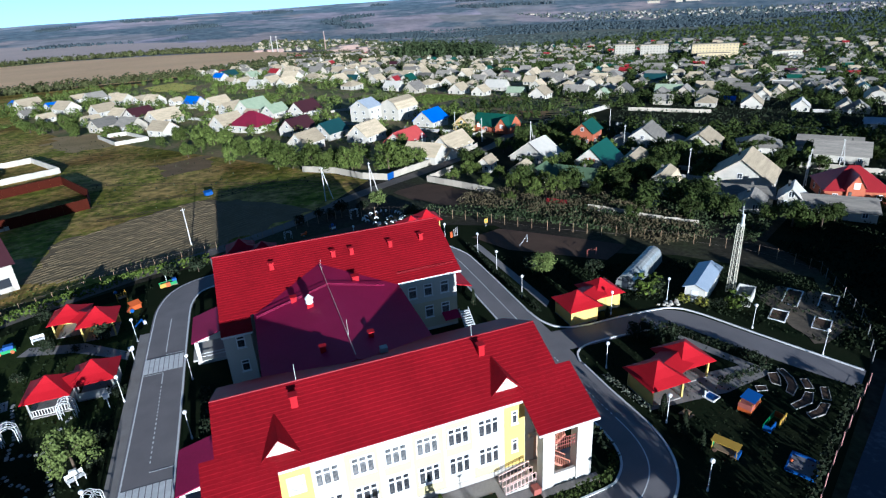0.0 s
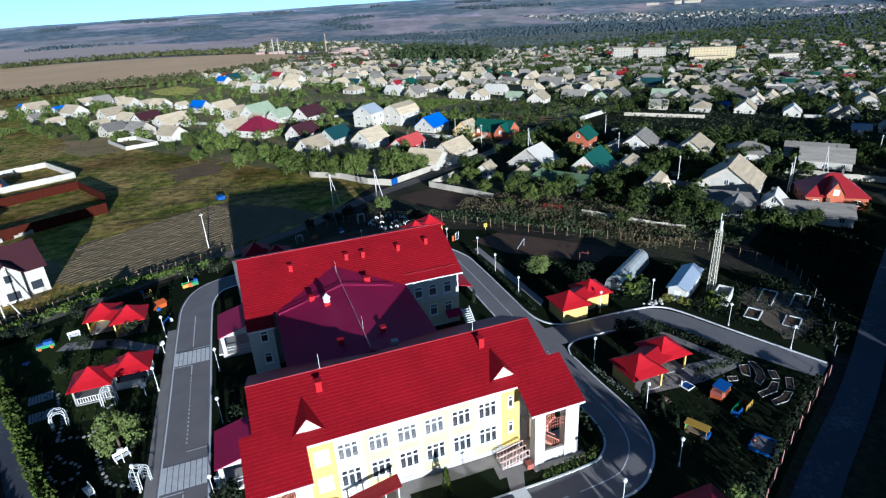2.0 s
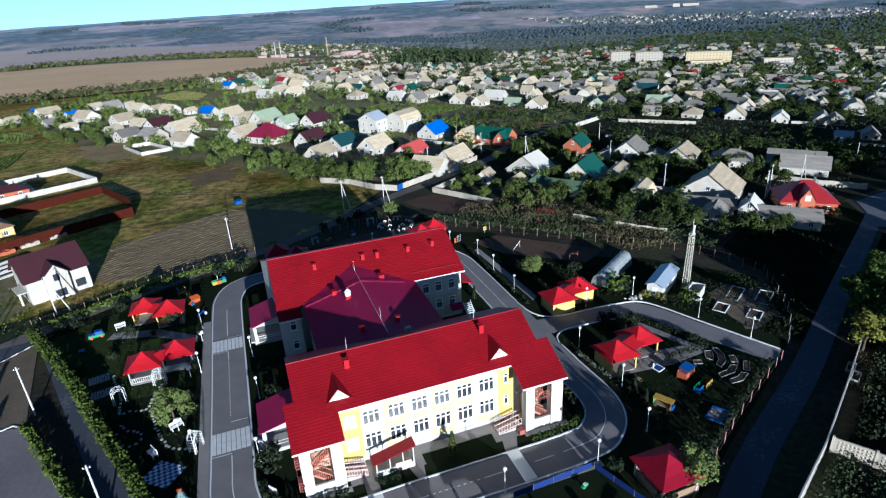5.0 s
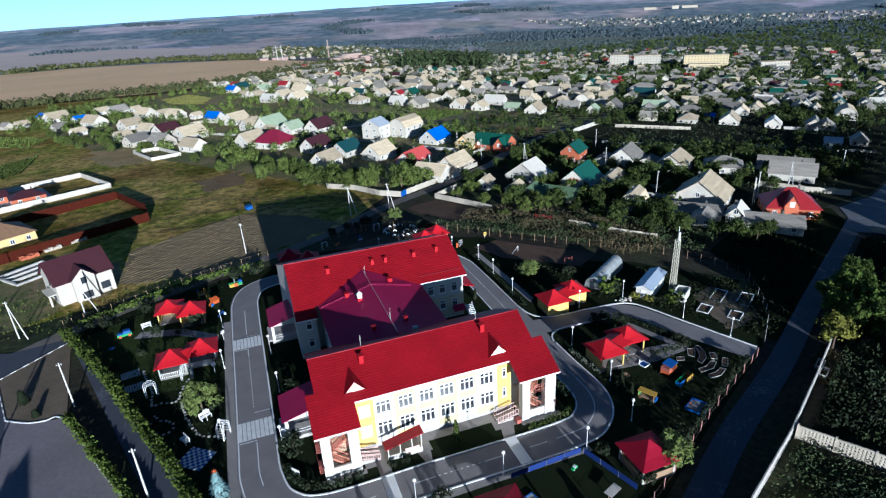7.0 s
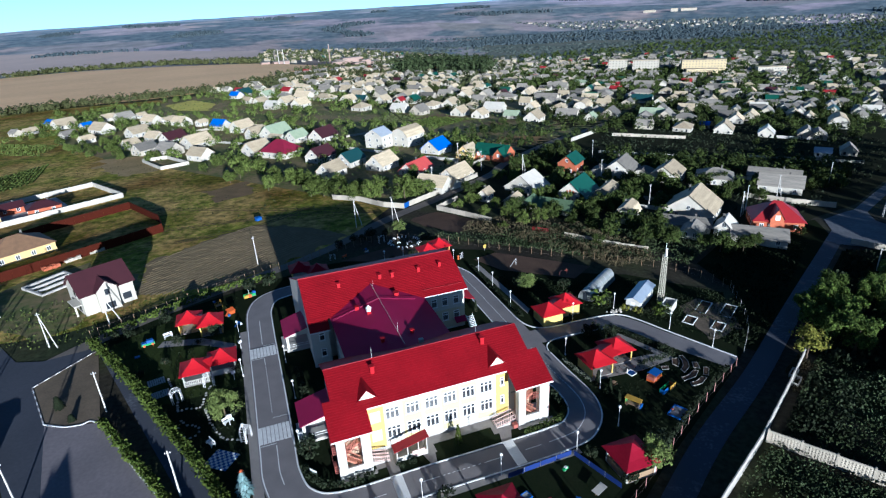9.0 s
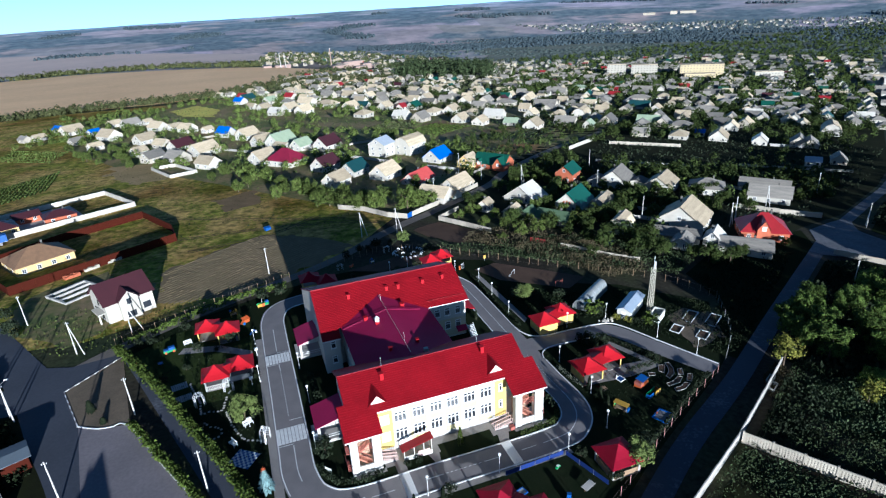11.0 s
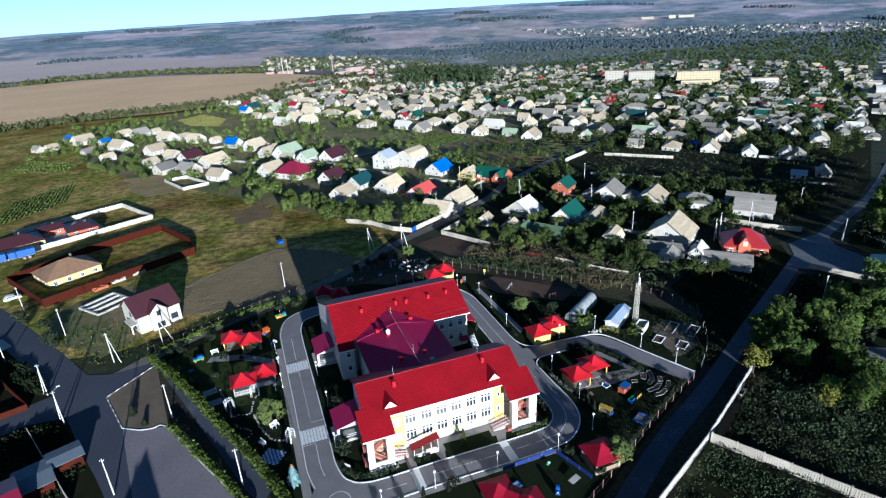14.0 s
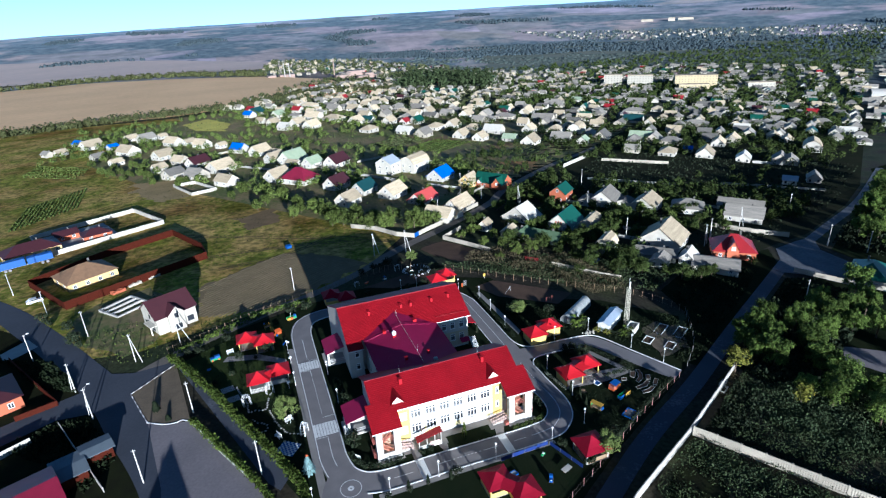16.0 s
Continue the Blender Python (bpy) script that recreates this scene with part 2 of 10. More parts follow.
M["leaf_weed"] = leafy("broad_weed_leaves", (0.062, 0.084, 0.04), (0.038, 0.054, 0.026), 0.2, 0.65, 1.35)
M["leaf_belt"] = leafy("shelter_belt_leaves", (0.092, 0.098, 0.036), (0.055, 0.062, 0.026), 0.2, 0.7, 1.25)
M["leaf_dry"] = leafy("dry_weed_stalks", (0.125, 0.102, 0.056), (0.072, 0.062, 0.034), 0.2, 0.65, 1.25)
M["leaf_nettle"] = leafy("nettle_leaves", (0.05, 0.066, 0.028), (0.028, 0.04, 0.017), 0.2, 0.65, 1.35)
# Far foliage greyed and blued: distance haze sits in these two colours.
M["leaf_hill"] = leafy("hazy_hill_leaves", (0.084, 0.1, 0.088), (0.062, 0.078, 0.074), 0.1, 0.85, 1.15)
M["leaf_pine"] = leafy("hazy_pine_needles", (0.06, 0.078, 0.088), (0.05, 0.066, 0.076), 0.1, 0.92, 1.08)
M["leaf_willow"] = leafy("willow_leaves", (0.15, 0.185, 0.05), (0.09, 0.118, 0.034), 0.15, 0.72, 1.2)
M["leaf_flower"] = leafy("white_flowering_plants", (0.3, 0.31, 0.25), (0.06, 0.08, 0.04), 0.1, 0.5, 1.3)
M["cream"] = shade("cream_render", (0.58, 0.53, 0.37), (0.5, 0.455, 0.32), 0.85, 0.4, 9.0, 0.003)
M["h_cream"] = shade("cream_block_wall", (0.42, 0.39, 0.32), (0.36, 0.33, 0.27), 0.9, 0.2, 3.0)
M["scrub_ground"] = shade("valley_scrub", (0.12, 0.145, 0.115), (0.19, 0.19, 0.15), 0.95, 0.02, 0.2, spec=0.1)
M["pane_far"] = shade("far_window", (0.17, 0.16, 0.14), (0.13, 0.12, 0.11), 0.4, 1.0, 5.0)
# Orchard ground darkened and blued, with its shade in the colour.
M["orchard"] = shade("shaded_orchard_grass", (0.024, 0.03, 0.018), (0.036, 0.036, 0.023), 0.95, 0.08, 1.5, 0.08, spec=0.0)
M["steel"] = shade("galvanised_steel", (0.5, 0.5, 0.5), (0.38, 0.38, 0.39), 0.45, 1.0, 12.0, metal=0.7)
M["concrete"] = shade("concrete", (0.46, 0.44, 0.4), (0.36, 0.34, 0.31), 0.9, 0.6, 8.0, 0.006)
M["red_rail"] = shade("brick_red_paint", (0.36, 0.11, 0.08), (0.29, 0.085, 0.065), 0.6, 1.0, 10.0)
M["brick"] = shade("orange_brick", (0.42, 0.12, 0.05), (0.34, 0.09, 0.04), 0.85, 0.6, 9.0, 0.004, rnd=0.12)
M["h_white"] = shade("house_wall_white", (0.55, 0.515, 0.44), (0.42, 0.39, 0.33), 0.9, 0.4, 5.0, rnd=0.12)
M["h_beige"] = shade("house_wall_beige", (0.46, 0.41, 0.33), (0.38, 0.34, 0.27), 0.9, 0.4, 5.0, rnd=0.15)
M["slate"] = shade("grey_fibre_cement_roof", (0.55, 0.45, 0.3), (0.33, 0.27, 0.18), 0.9, 0.9, 6.0, 0.02, rnd=0.25, contrast=(0.38, 0.66), stretch=(0.22, 1.5, 1.5))
M["slate_mid"] = shade("weathered_grey_roof", (0.31, 0.28, 0.235), (0.17, 0.155, 0.135), 0.9, 0.9, 6.0, 0.02, rnd=0.3, contrast=(0.38, 0.66), stretch=(0.22, 1.5, 1.5))
M["slate_dark"] = shade("dark_fibre_cement_roof", (0.17, 0.155, 0.135), (0.095, 0.09, 0.08), 0.9, 0.9, 6.0, 0.02, rnd=0.2, contrast=(0.38, 0.66), stretch=(0.22, 1.5, 1.5))
M["r_blue"] = shade("blue_metal_roof", (0.02, 0.14, 0.6), (0.018, 0.11, 0.5), 0.45, 0.5, 5.0)
M["r_green"] = shade("green_metal_roof", (0.014, 0.085, 0.055), (0.011, 0.065, 0.043), 0.5, 0.5, 5.0)
M["slate_blue"] = shade("blue_grey_metal_roof", (0.42, 0.46, 0.52), (0.34, 0.38, 0.44), 0.5, 0.5, 5.0)
M["r_salmon"] = shade("faded_salmon_roof", (0.5, 0.075, 0.065), (0.42, 0.06, 0.055), 0.6, 0.5, 5.0, 0.01)
M["r_moss"] = shade("faded_green_roof", (0.1, 0.15, 0.075), (0.07, 0.115, 0.06), 0.8, 0.5, 5.0, 0.01)
M["r_white"] = shade("pale_sheet_roof", (0.62, 0.58, 0.5), (0.52, 0.49, 0.43), 0.6, 0.5, 5.0, 0.01)
M["r_pale"] = shade("pale_green_roof", (0.36, 0.42, 0.28), (0.27, 0.33, 0.22), 0.75, 0.5, 5.0)
M["r_maroon"] = shade("maroon_roof", (0.055, 0.014, 0.02), (0.042, 0.011, 0.016), 0.6, 0.5, 5.0)
M["r_red"] = shade("red_roof", (0.3, 0.016, 0.022), (0.25, 0.014, 0.018), 0.5, 0.5, 5.0)
M["r_orange"] = shade("tan_shingle_roof", (0.25, 0.145, 0.075), (0.17, 0.1, 0.055), 0.85, 0.9, 6.0, 0.03)
M["fence_brown"] = shade("brown_sheet_fence", (0.06, 0.011, 0.005), (0.04, 0.008, 0.0035), 0.8, 0.5, 5.0, spec=0.08)
M["blue"] = shade("blue_paint", (0.016, 0.085, 0.33), (0.014, 0.07, 0.28), 0.5, 0.8, 8.0)
M["orange"] = shade("orange_paint", (0.5, 0.1, 0.015), (0.42, 0.085, 0.015), 0.5, 0.8, 8.0)
M["ylw"] = shade("yellow_paint", (0.5, 0.31, 0.03), (0.42, 0.26, 0.025), 0.5, 0.8, 8.0)
M["green"] = shade("green_paint", (0.04, 0.3, 0.08), (0.035, 0.25, 0.07), 0.5, 0.8, 8.0)
M["wood"] = shade("weathered_wood", (0.3, 0.2, 0.11), (0.22, 0.15, 0.09), 0.8, 1.0, 12.0, 0.004)
M["h_yellow"] = shade("yellow_house_wall", (0.66, 0.48, 0.2), (0.58, 0.42, 0.17), 0.9, 0.4, 5.0)
M["globe"] = shade("opal_globe", (0.85, 0.85, 0.83), (0.8, 0.8, 0.78), 0.35, 1.0, 5.0)


def ground_material():
    """Open land: grass, weeds and bare earth near by; woods, meadows and ploughland in patches on the far slopes."""
    mt = bpy.data.materials.new("open_land")
    mt.use_nodes = True
    nt = mt.node_tree
    p = nt.nodes["Principled BSDF"]
    p.inputs["Roughness"].default_value = 0.95
    p.inputs["Specular IOR Level"].default_value = 0.1
    co = nt.nodes.new("ShaderNodeTexCoord")

    def noise_at(scale, detail=5):
        n = nt.nodes.new("ShaderNodeTexNoise")
        n.inputs["Scale"].default_value = scale
        n.inputs["Detail"].default_value = detail
        nt.links.new(co.outputs["Object"], n.inputs["Vector"])
        return n.outputs["Fac"]

    def ramp(src, *stops):
        r = nt.nodes.new("ShaderNodeValToRGB")
        els = r.color_ramp.elements
        while len(els) < len(stops):
            els.new(0.5)
        for e, (pos, c) in zip(els, stops):
            e.position, e.color = pos, (*c, 1)
        nt.links.new(src, r.inputs[0])
        return r.outputs[0]

    def mix(fac, a, b, mode="MIX"):
        m = nt.nodes.new("ShaderNodeMix")
        m.data_type, m.blend_type = "RGBA", mode
        if isinstance(fac, float):
            m.inputs[0].default_value = fac
        else:
            nt.links.new(fac, m.inputs[0])
        nt.links.new(a, m.inputs[6])
        nt.links.new(b, m.inputs[7])
        return m.outputs[2]

    # near tones lowered and blued: the shade by the street is mixed in
    near = ramp(noise_at(0.035, 8), (0.36, (0.029, 0.039, 0.017)), (0.47, (0.048, 0.052, 0.024)), (0.56, (0.044, 0.039, 0.026)), (0.66, (0.029, 0.026, 0.019)))
    fine = ramp(noise_at(1.3, 6), (0.3, (0.6, 0.6, 0.6)), (0.7, (1.3, 1.3, 1.3)))
    near = mix(1.0, near, fine, "MULTIPLY")
    # the far slopes: fields, strips and woods that lie along the hillside
    sx = nt.nodes.new("ShaderNodeSeparateXYZ")
    nt.links.new(co.outputs["Object"], sx.inputs[0])
    az = nt.nodes.new("ShaderNodeMath")
    az.operation = "ARCTAN2"
    nt.links.new(sx.outputs["X"], az.inputs[0])
    nt.links.new(sx.outputs["Y"], az.inputs[1])
    rad = nt.nodes.new("ShaderNodeVectorMath")
    rad.operation = "LENGTH"
    nt.links.new(co.outputs["Object"], rad.inputs[0])

    def along(width, depth, dx=0.0):
        """Coordinates along the hillside: one unit is width metres across (at 2 km) and depth metres uphill."""
        u = nt.nodes.new("ShaderNodeMath")
        u.operation = "MULTIPLY_ADD"
        u.inputs[1].default_value, u.inputs[2].default_value = 2000.0 / width, dx
        nt.links.new(az.outputs[0], u.inputs[0])
        v = nt.nodes.new("ShaderNodeMath")
        v.operation = "MULTIPLY"
        v.inputs[1].default_value = 1.0 / depth
        nt.links.new(rad.outputs["Value"], v.inputs[0])
        c = nt.nodes.new("ShaderNodeCombineXYZ")
        nt.links.new(u.outputs[0], c.inputs[0])
        nt.links.new(v.outputs[0], c.inputs[1])
        return c.outputs[0]

    def noise_on(vec, detail=6, rough=0.55):
        n = nt.nodes.new("ShaderNodeTexNoise")
        n.inputs["Scale"].default_value = 1.0
        n.inputs["Detail"].default_value = detail
        n.inputs["Roughness"].default_value = rough
        nt.links.new(vec, n.inputs["Vector"])
        return n.outputs["Fac"]

    vor = nt.nodes.new("ShaderNodeTexVoronoi")
    vor.inputs["Scale"].default_value = 1.0
    vor.inputs["Randomness"].default_value = 0.85
    nt.links.new(along(330, 800), vor.inputs["Vector"])
    sep = nt.nodes.new("ShaderNodeSeparateColor")
    nt.links.new(vor.outputs["Color"], sep.inputs[0])
    # Pale, bluish, low in contrast: distance haze is put into the slope colours.
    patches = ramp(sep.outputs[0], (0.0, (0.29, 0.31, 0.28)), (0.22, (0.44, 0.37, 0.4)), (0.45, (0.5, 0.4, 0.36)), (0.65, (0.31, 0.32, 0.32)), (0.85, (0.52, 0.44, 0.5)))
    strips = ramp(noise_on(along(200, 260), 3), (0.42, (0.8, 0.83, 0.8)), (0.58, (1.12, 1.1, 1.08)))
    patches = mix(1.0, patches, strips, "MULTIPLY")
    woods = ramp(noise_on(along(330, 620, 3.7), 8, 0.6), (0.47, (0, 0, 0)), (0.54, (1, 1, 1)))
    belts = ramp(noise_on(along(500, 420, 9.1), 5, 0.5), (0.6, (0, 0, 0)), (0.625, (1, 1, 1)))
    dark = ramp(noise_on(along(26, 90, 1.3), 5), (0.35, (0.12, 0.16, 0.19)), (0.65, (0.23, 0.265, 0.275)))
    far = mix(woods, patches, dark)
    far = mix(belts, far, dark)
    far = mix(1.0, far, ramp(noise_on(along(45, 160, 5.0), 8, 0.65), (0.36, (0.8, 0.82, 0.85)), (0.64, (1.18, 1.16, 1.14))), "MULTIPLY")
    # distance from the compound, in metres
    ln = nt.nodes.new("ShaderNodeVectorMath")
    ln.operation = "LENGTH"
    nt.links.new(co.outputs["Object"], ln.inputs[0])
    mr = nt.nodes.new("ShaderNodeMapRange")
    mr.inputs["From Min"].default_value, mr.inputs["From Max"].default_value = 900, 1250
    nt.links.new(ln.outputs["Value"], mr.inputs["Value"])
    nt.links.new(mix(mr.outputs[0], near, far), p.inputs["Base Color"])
    bp = nt.nodes.new("ShaderNodeBump")
    bp.inputs["Distance"].default_value = 0.12
    nt.links.new(noise_at(0.9, 8), bp.inputs["Height"])
    nt.links.new(bp.outputs[0], p.inputs["Normal"])
    return mt


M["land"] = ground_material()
M["field"] = shade("harvested_field", (0.86, 0.58, 0.31), (0.72, 0.48, 0.25), 0.95, 0.012, 0.2, 0.05, spec=0.1)
M["field_pale"] = shade("stubble_field", (0.66, 0.5, 0.32), (0.58, 0.45, 0.27), 0.95, 0.02, 0.3, spec=0.1)
M["fallow"] = shade("pale_fallow", (0.62, 0.49, 0.42), (0.52, 0.42, 0.37), 0.95, 0.006, 0.05, spec=0.1)
M["plough"] = shade("ploughed_soil", (0.25, 0.165, 0.085), (0.15, 0.11, 0.055), 0.95, 0.2, 3.0, 0.1, spec=0.1)
# Ridge soil paler than the tilth: the sunlit tops are painted in.
M["ridge_soil"] = shade("lit_ridge_soil", (0.27, 0.205, 0.115), (0.17, 0.135, 0.075), 0.95, 0.15, 2.0, 0.05, spec=0.1)
M["verge_soil"] = shade("pale_trodden_soil", (0.19, 0.15, 0.105), (0.12, 0.098, 0.07), 0.95, 0.3, 3.0, 0.04, spec=0.1)
M["dry_grass"] = shade("rust_brown_grass", (0.36, 0.2, 0.09), (0.2, 0.15, 0.06), 0.95, 0.1, 1.2, 0.05, spec=0.1)
M["worn"] = shade("worn_earth_and_grass", (0.42, 0.3, 0.15), (0.26, 0.2, 0.085), 0.95, 0.08, 1.2, 0.12, spec=0.1)
M["tilth"] = shade("dark_tilled_soil", (0.22, 0.165, 0.09), (0.14, 0.11, 0.06), 0.95, 0.2, 3.0, 0.08, spec=0.1)
# Weed green taken near black: the shade on it is in the colour.
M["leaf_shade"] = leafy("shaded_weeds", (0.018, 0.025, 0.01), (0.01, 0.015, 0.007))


def meadow_material():
    """Grazed common: green and straw grass, brown worn patches and fine tufts."""
    mt = shade("rough_grass", (0.215, 0.235, 0.036), (0.46, 0.335, 0.115), 0.95, 0.06, 0.9, 0.34, spec=0.02, contrast=(0.44, 0.56), bump_scale=0.8)
    nt = mt.node_tree
    p = nt.nodes["Principled BSDF"]
    co = nt.nodes.new("ShaderNodeTexCoord")
    src = p.inputs["Base Color"].links[0].from_socket
    for scale, lo, hi, a, b in ((0.022, 0.45, 0.62, (1, 1, 1), (0.55, 0.46, 0.42)), (0.35, 0.35, 0.65, (0.45, 0.48, 0.45), (1.4, 1.3, 1.2))):
        n = nt.nodes.new("ShaderNodeTexNoise")
        n.inputs["Scale"].default_value = scale
        n.inputs["Detail"].default_value = 9
        nt.links.new(co.outputs["Object"], n.inputs["Vector"])
        r = nt.nodes.new("ShaderNodeValToRGB")
        r.color_ramp.elements[0].position, r.color_ramp.elements[1].position = lo, hi
        r.color_ramp.elements[0].color, r.color_ramp.elements[1].color = (*a, 1), (*b, 1)
        nt.links.new(n.outputs["Fac"], r.inputs[0])
        m = nt.nodes.new("ShaderNodeMix")
        m.data_type, m.blend_type = "RGBA", "MULTIPLY"
        m.inputs[0].default_value = 1.0
        nt.links.new(src, m.inputs[6])
        nt.links.new(r.outputs[0], m.inputs[7])
        src = m.outputs[2]
    nt.links.new(src, p.inputs["Base Color"])
    return mt


M["rough_grass"] = meadow_material()
M["village_grass"] = shade("garden_grass_and_earth", (0.12, 0.14, 0.045), (0.27, 0.2, 0.105), 0.95, 0.05, 0.6, 0.1, spec=0.1, contrast=(0.42, 0.6))


# ---- ground, fields, roads ----
def make_land():
    mb = MB()
    rings, r = [0.0], 6.0
    while r < 4700:
        rings.append(r)
        r *= 1.075 if r > 60 else 1.18
    n = 168
    mb.v.append((20.0, 0.0, land(20, 0) - 0.02))
    for r in rings[1:]:
        for k in range(n):
            x, y = 20 + r * math.cos(k * math.tau / n), r * math.sin(k * math.tau / n)
            mb.v.append((x, y, land(x, y) - 0.02))
    for k in range(n):
        mb.f.append((0, 1 + k, 1 + (k + 1) % n))
    for j in range(len(rings) - 2):
        a, b = 1 + j * n, 1 + (j + 1) * n
        mb.f += [(a + k, b + k, b + (k + 1) % n, a + (k + 1) % n) for k in range(n)]
    mb.m = [0] * len(mb.f)
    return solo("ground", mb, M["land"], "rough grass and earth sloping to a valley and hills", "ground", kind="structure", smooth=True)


make_land()


def sky_backdrop():
    """The pale hazy sky low over the hills, far behind everything."""
    mt = bpy.data.materials.new("hazy_sky")
    mt.use_nodes = True
    nt = mt.node_tree
    nt.nodes.remove(nt.nodes["Principled BSDF"])
    em = nt.nodes.new("ShaderNodeEmission")
    co = nt.nodes.new("ShaderNodeTexCoord")
    sx = nt.nodes.new("ShaderNodeSeparateXYZ")
    mr = nt.nodes.new("ShaderNodeMapRange")
    mr.inputs["From Min"].default_value, mr.inputs["From Max"].default_value = 0.0, 420.0
    rp = nt.nodes.new("ShaderNodeValToRGB")
    rp.color_ramp.elements[0].color = (0.47, 0.67, 0.71, 1)
    rp.color_ramp.elements[1].color = (0.28, 0.55, 0.78, 1)
    nt.links.new(co.outputs["Object"], sx.inputs[0])
    nt.links.new(sx.outputs["Z"], mr.inputs["Value"])
    nt.links.new(mr.outputs[0], rp.inputs[0])
    nt.links.new(rp.outputs[0], em.inputs["Color"])
    nt.links.new(em.outputs[0], nt.nodes["Material Output"].inputs["Surface"])
    n = 40
    ring = [(20 + 4560 * math.sin(radians(-50 + 140 * k / n)), 4560 * math.cos(radians(-50 + 140 * k / n))) for k in range(n + 1)]
    mb = MB().add([(x, y, z) for z in (-90, 700) for x, y in ring], [(k, k + 1, n + 2 + k, n + 1 + k) for k in range(n)])
    solo("backdrop", mb, mt, "pale hazy sky above the far hills", "sky", kind="structure", smooth=True)


sky_backdrop()


def sheet(name, poly, h, mat, label, category="ground", step=5.0, ragged=0.0):
    """A patch of ground cover laid over the land within a polygon."""
    bm = bmesh.new()
    bm.faces.new([bm.verts.new((x, y, 0)) for x, y in poly])
    bmesh.ops.triangulate(bm, faces=bm.faces[:])
    for _ in range(9):
        long = [e for e in bm.edges if e.calc_length() > step]
        if not long or len(bm.faces) > 6000:
            break
        bmesh.ops.subdivide_edges(bm, edges=long, cuts=1)
        bmesh.ops.triangulate(bm, faces=bm.faces[:])
    for v in bm.verts:
        if ragged and v.is_boundary:
            v.co += ragged * Vector((noise.noise((v.co.x * 0.21, v.co.y * 0.21, 2.0)), noise.noise((v.co.x * 0.21, v.co.y * 0.21, 6.0)), 0))
        v.co.z = land(v.co.x, v.co.y) + h
    bm.normal_update()
    for f in bm.faces:
        if f.normal.z < 0:
            f.normal_flip()
    me = bpy.data.meshes.new(name)
    bm.to_mesh(me)
    bm.free()
    me.materials.append(mat)
    return tagged(new(name, me), label, category, kind="structure")


def curve_points(pts, step=1.0):
    """A smooth line through the points, in even steps."""
    out = []
    q = [pts[0], *pts, pts[-1]]
    for i in range(1, len(q) - 2):
        p0, p1, p2, p3 = (np.array(v, float) for v in q[i - 1 : i + 3])
        n = max(2, int(np.linalg.norm(p2 - p1) / step))
        for k in range(n):
            t = k / n
            out.append(tuple(0.5 * (2 * p1 + (p2 - p0) * t + (2 * p0 - 5 * p1 + 4 * p2 - p3) * t * t + (3 * p1 - p0 - 3 * p2 + p3) * t**3)))
    out.append(tuple(np.array(pts[-1], float)))
    return out


def offset_line(pts, d):
    out = []
    for i, p in enumerate(pts):
        a, b = pts[max(0, i - 1)], pts[min(len(pts) - 1, i + 1)]
        dx, dy = b[0] - a[0], b[1] - a[1]
        n = math.hypot(dx, dy) or 1
        out.append((p[0] + dy / n * d, p[1] - dx / n * d))
    return out


def ribbon(mb, pts, d0, d1, h, mi=0, thick=0.0):
    """A strip along a line, from d0 to d1 to its right, h over the land; thick gives it sides."""
    a, b = offset_line(pts, d0), offset_line(pts, d1)
    n = len(pts)
    top = [(x, y, land(x, y) + h) for x, y in a] + [(x, y, land(x, y) + h) for x, y in b]
    mb.add(top, [(i, n + i, n + i + 1, i + 1) for i in range(n - 1)], mi)
    if thick:
        for side, flip in ((a, True), (b, False)):
            vs = [(x, y, land(x, y) + h) for x, y in side] + [(x, y, land(x, y) + h - thick) for x, y in side]
            fs = [(i, i + 1, n + i + 1, n + i) if flip else (i + 1, i, n + i, n + i + 1) for i in range(n - 1)]
            mb.add(vs, fs, mi)
    return mb


def dashes(mb, pts, on, off, w, h):
    """Short painted dashes along a line."""
    pts = curve_points(pts[::2] + pts[-1:], 0.3)
    k, a, b = 0, 1, 2
    while k + a < len(pts):
        ribbon(mb, pts[k : k + a + 1], -w / 2, w / 2, h)
        k += b


# the ring road round the building, its branch and their kerbs
RING = curve_points([(14, 44.5), (8, 44.2), (3.8, 42.2), (1.9, 37.5), (1.55, 30), (1.55, 10), (1.5, -5), (1.6, -11.5), (3.2, -16.4), (8, -19.1), (20, -19.2), (38, -19.1), (43.2, -17.6), (45.9, -13), (45.8, -4), (45.7, 10), (45.7, 30), (45.2, 36), (42.5, 41), (36, 44.2), (28, 44.6)], 0.5)
BRANCH = curve_points([(46.0, 5.6), (52, 5.4), (58, 5.5), (63.5, 5.2), (66.4, 3.4), (70, -4), (75.2, -13.6)], 0.5)
GATE = curve_points([(4.5, -15), (2.2, -19.5), (1.5, -26), (1.4, -38)], 0.5)


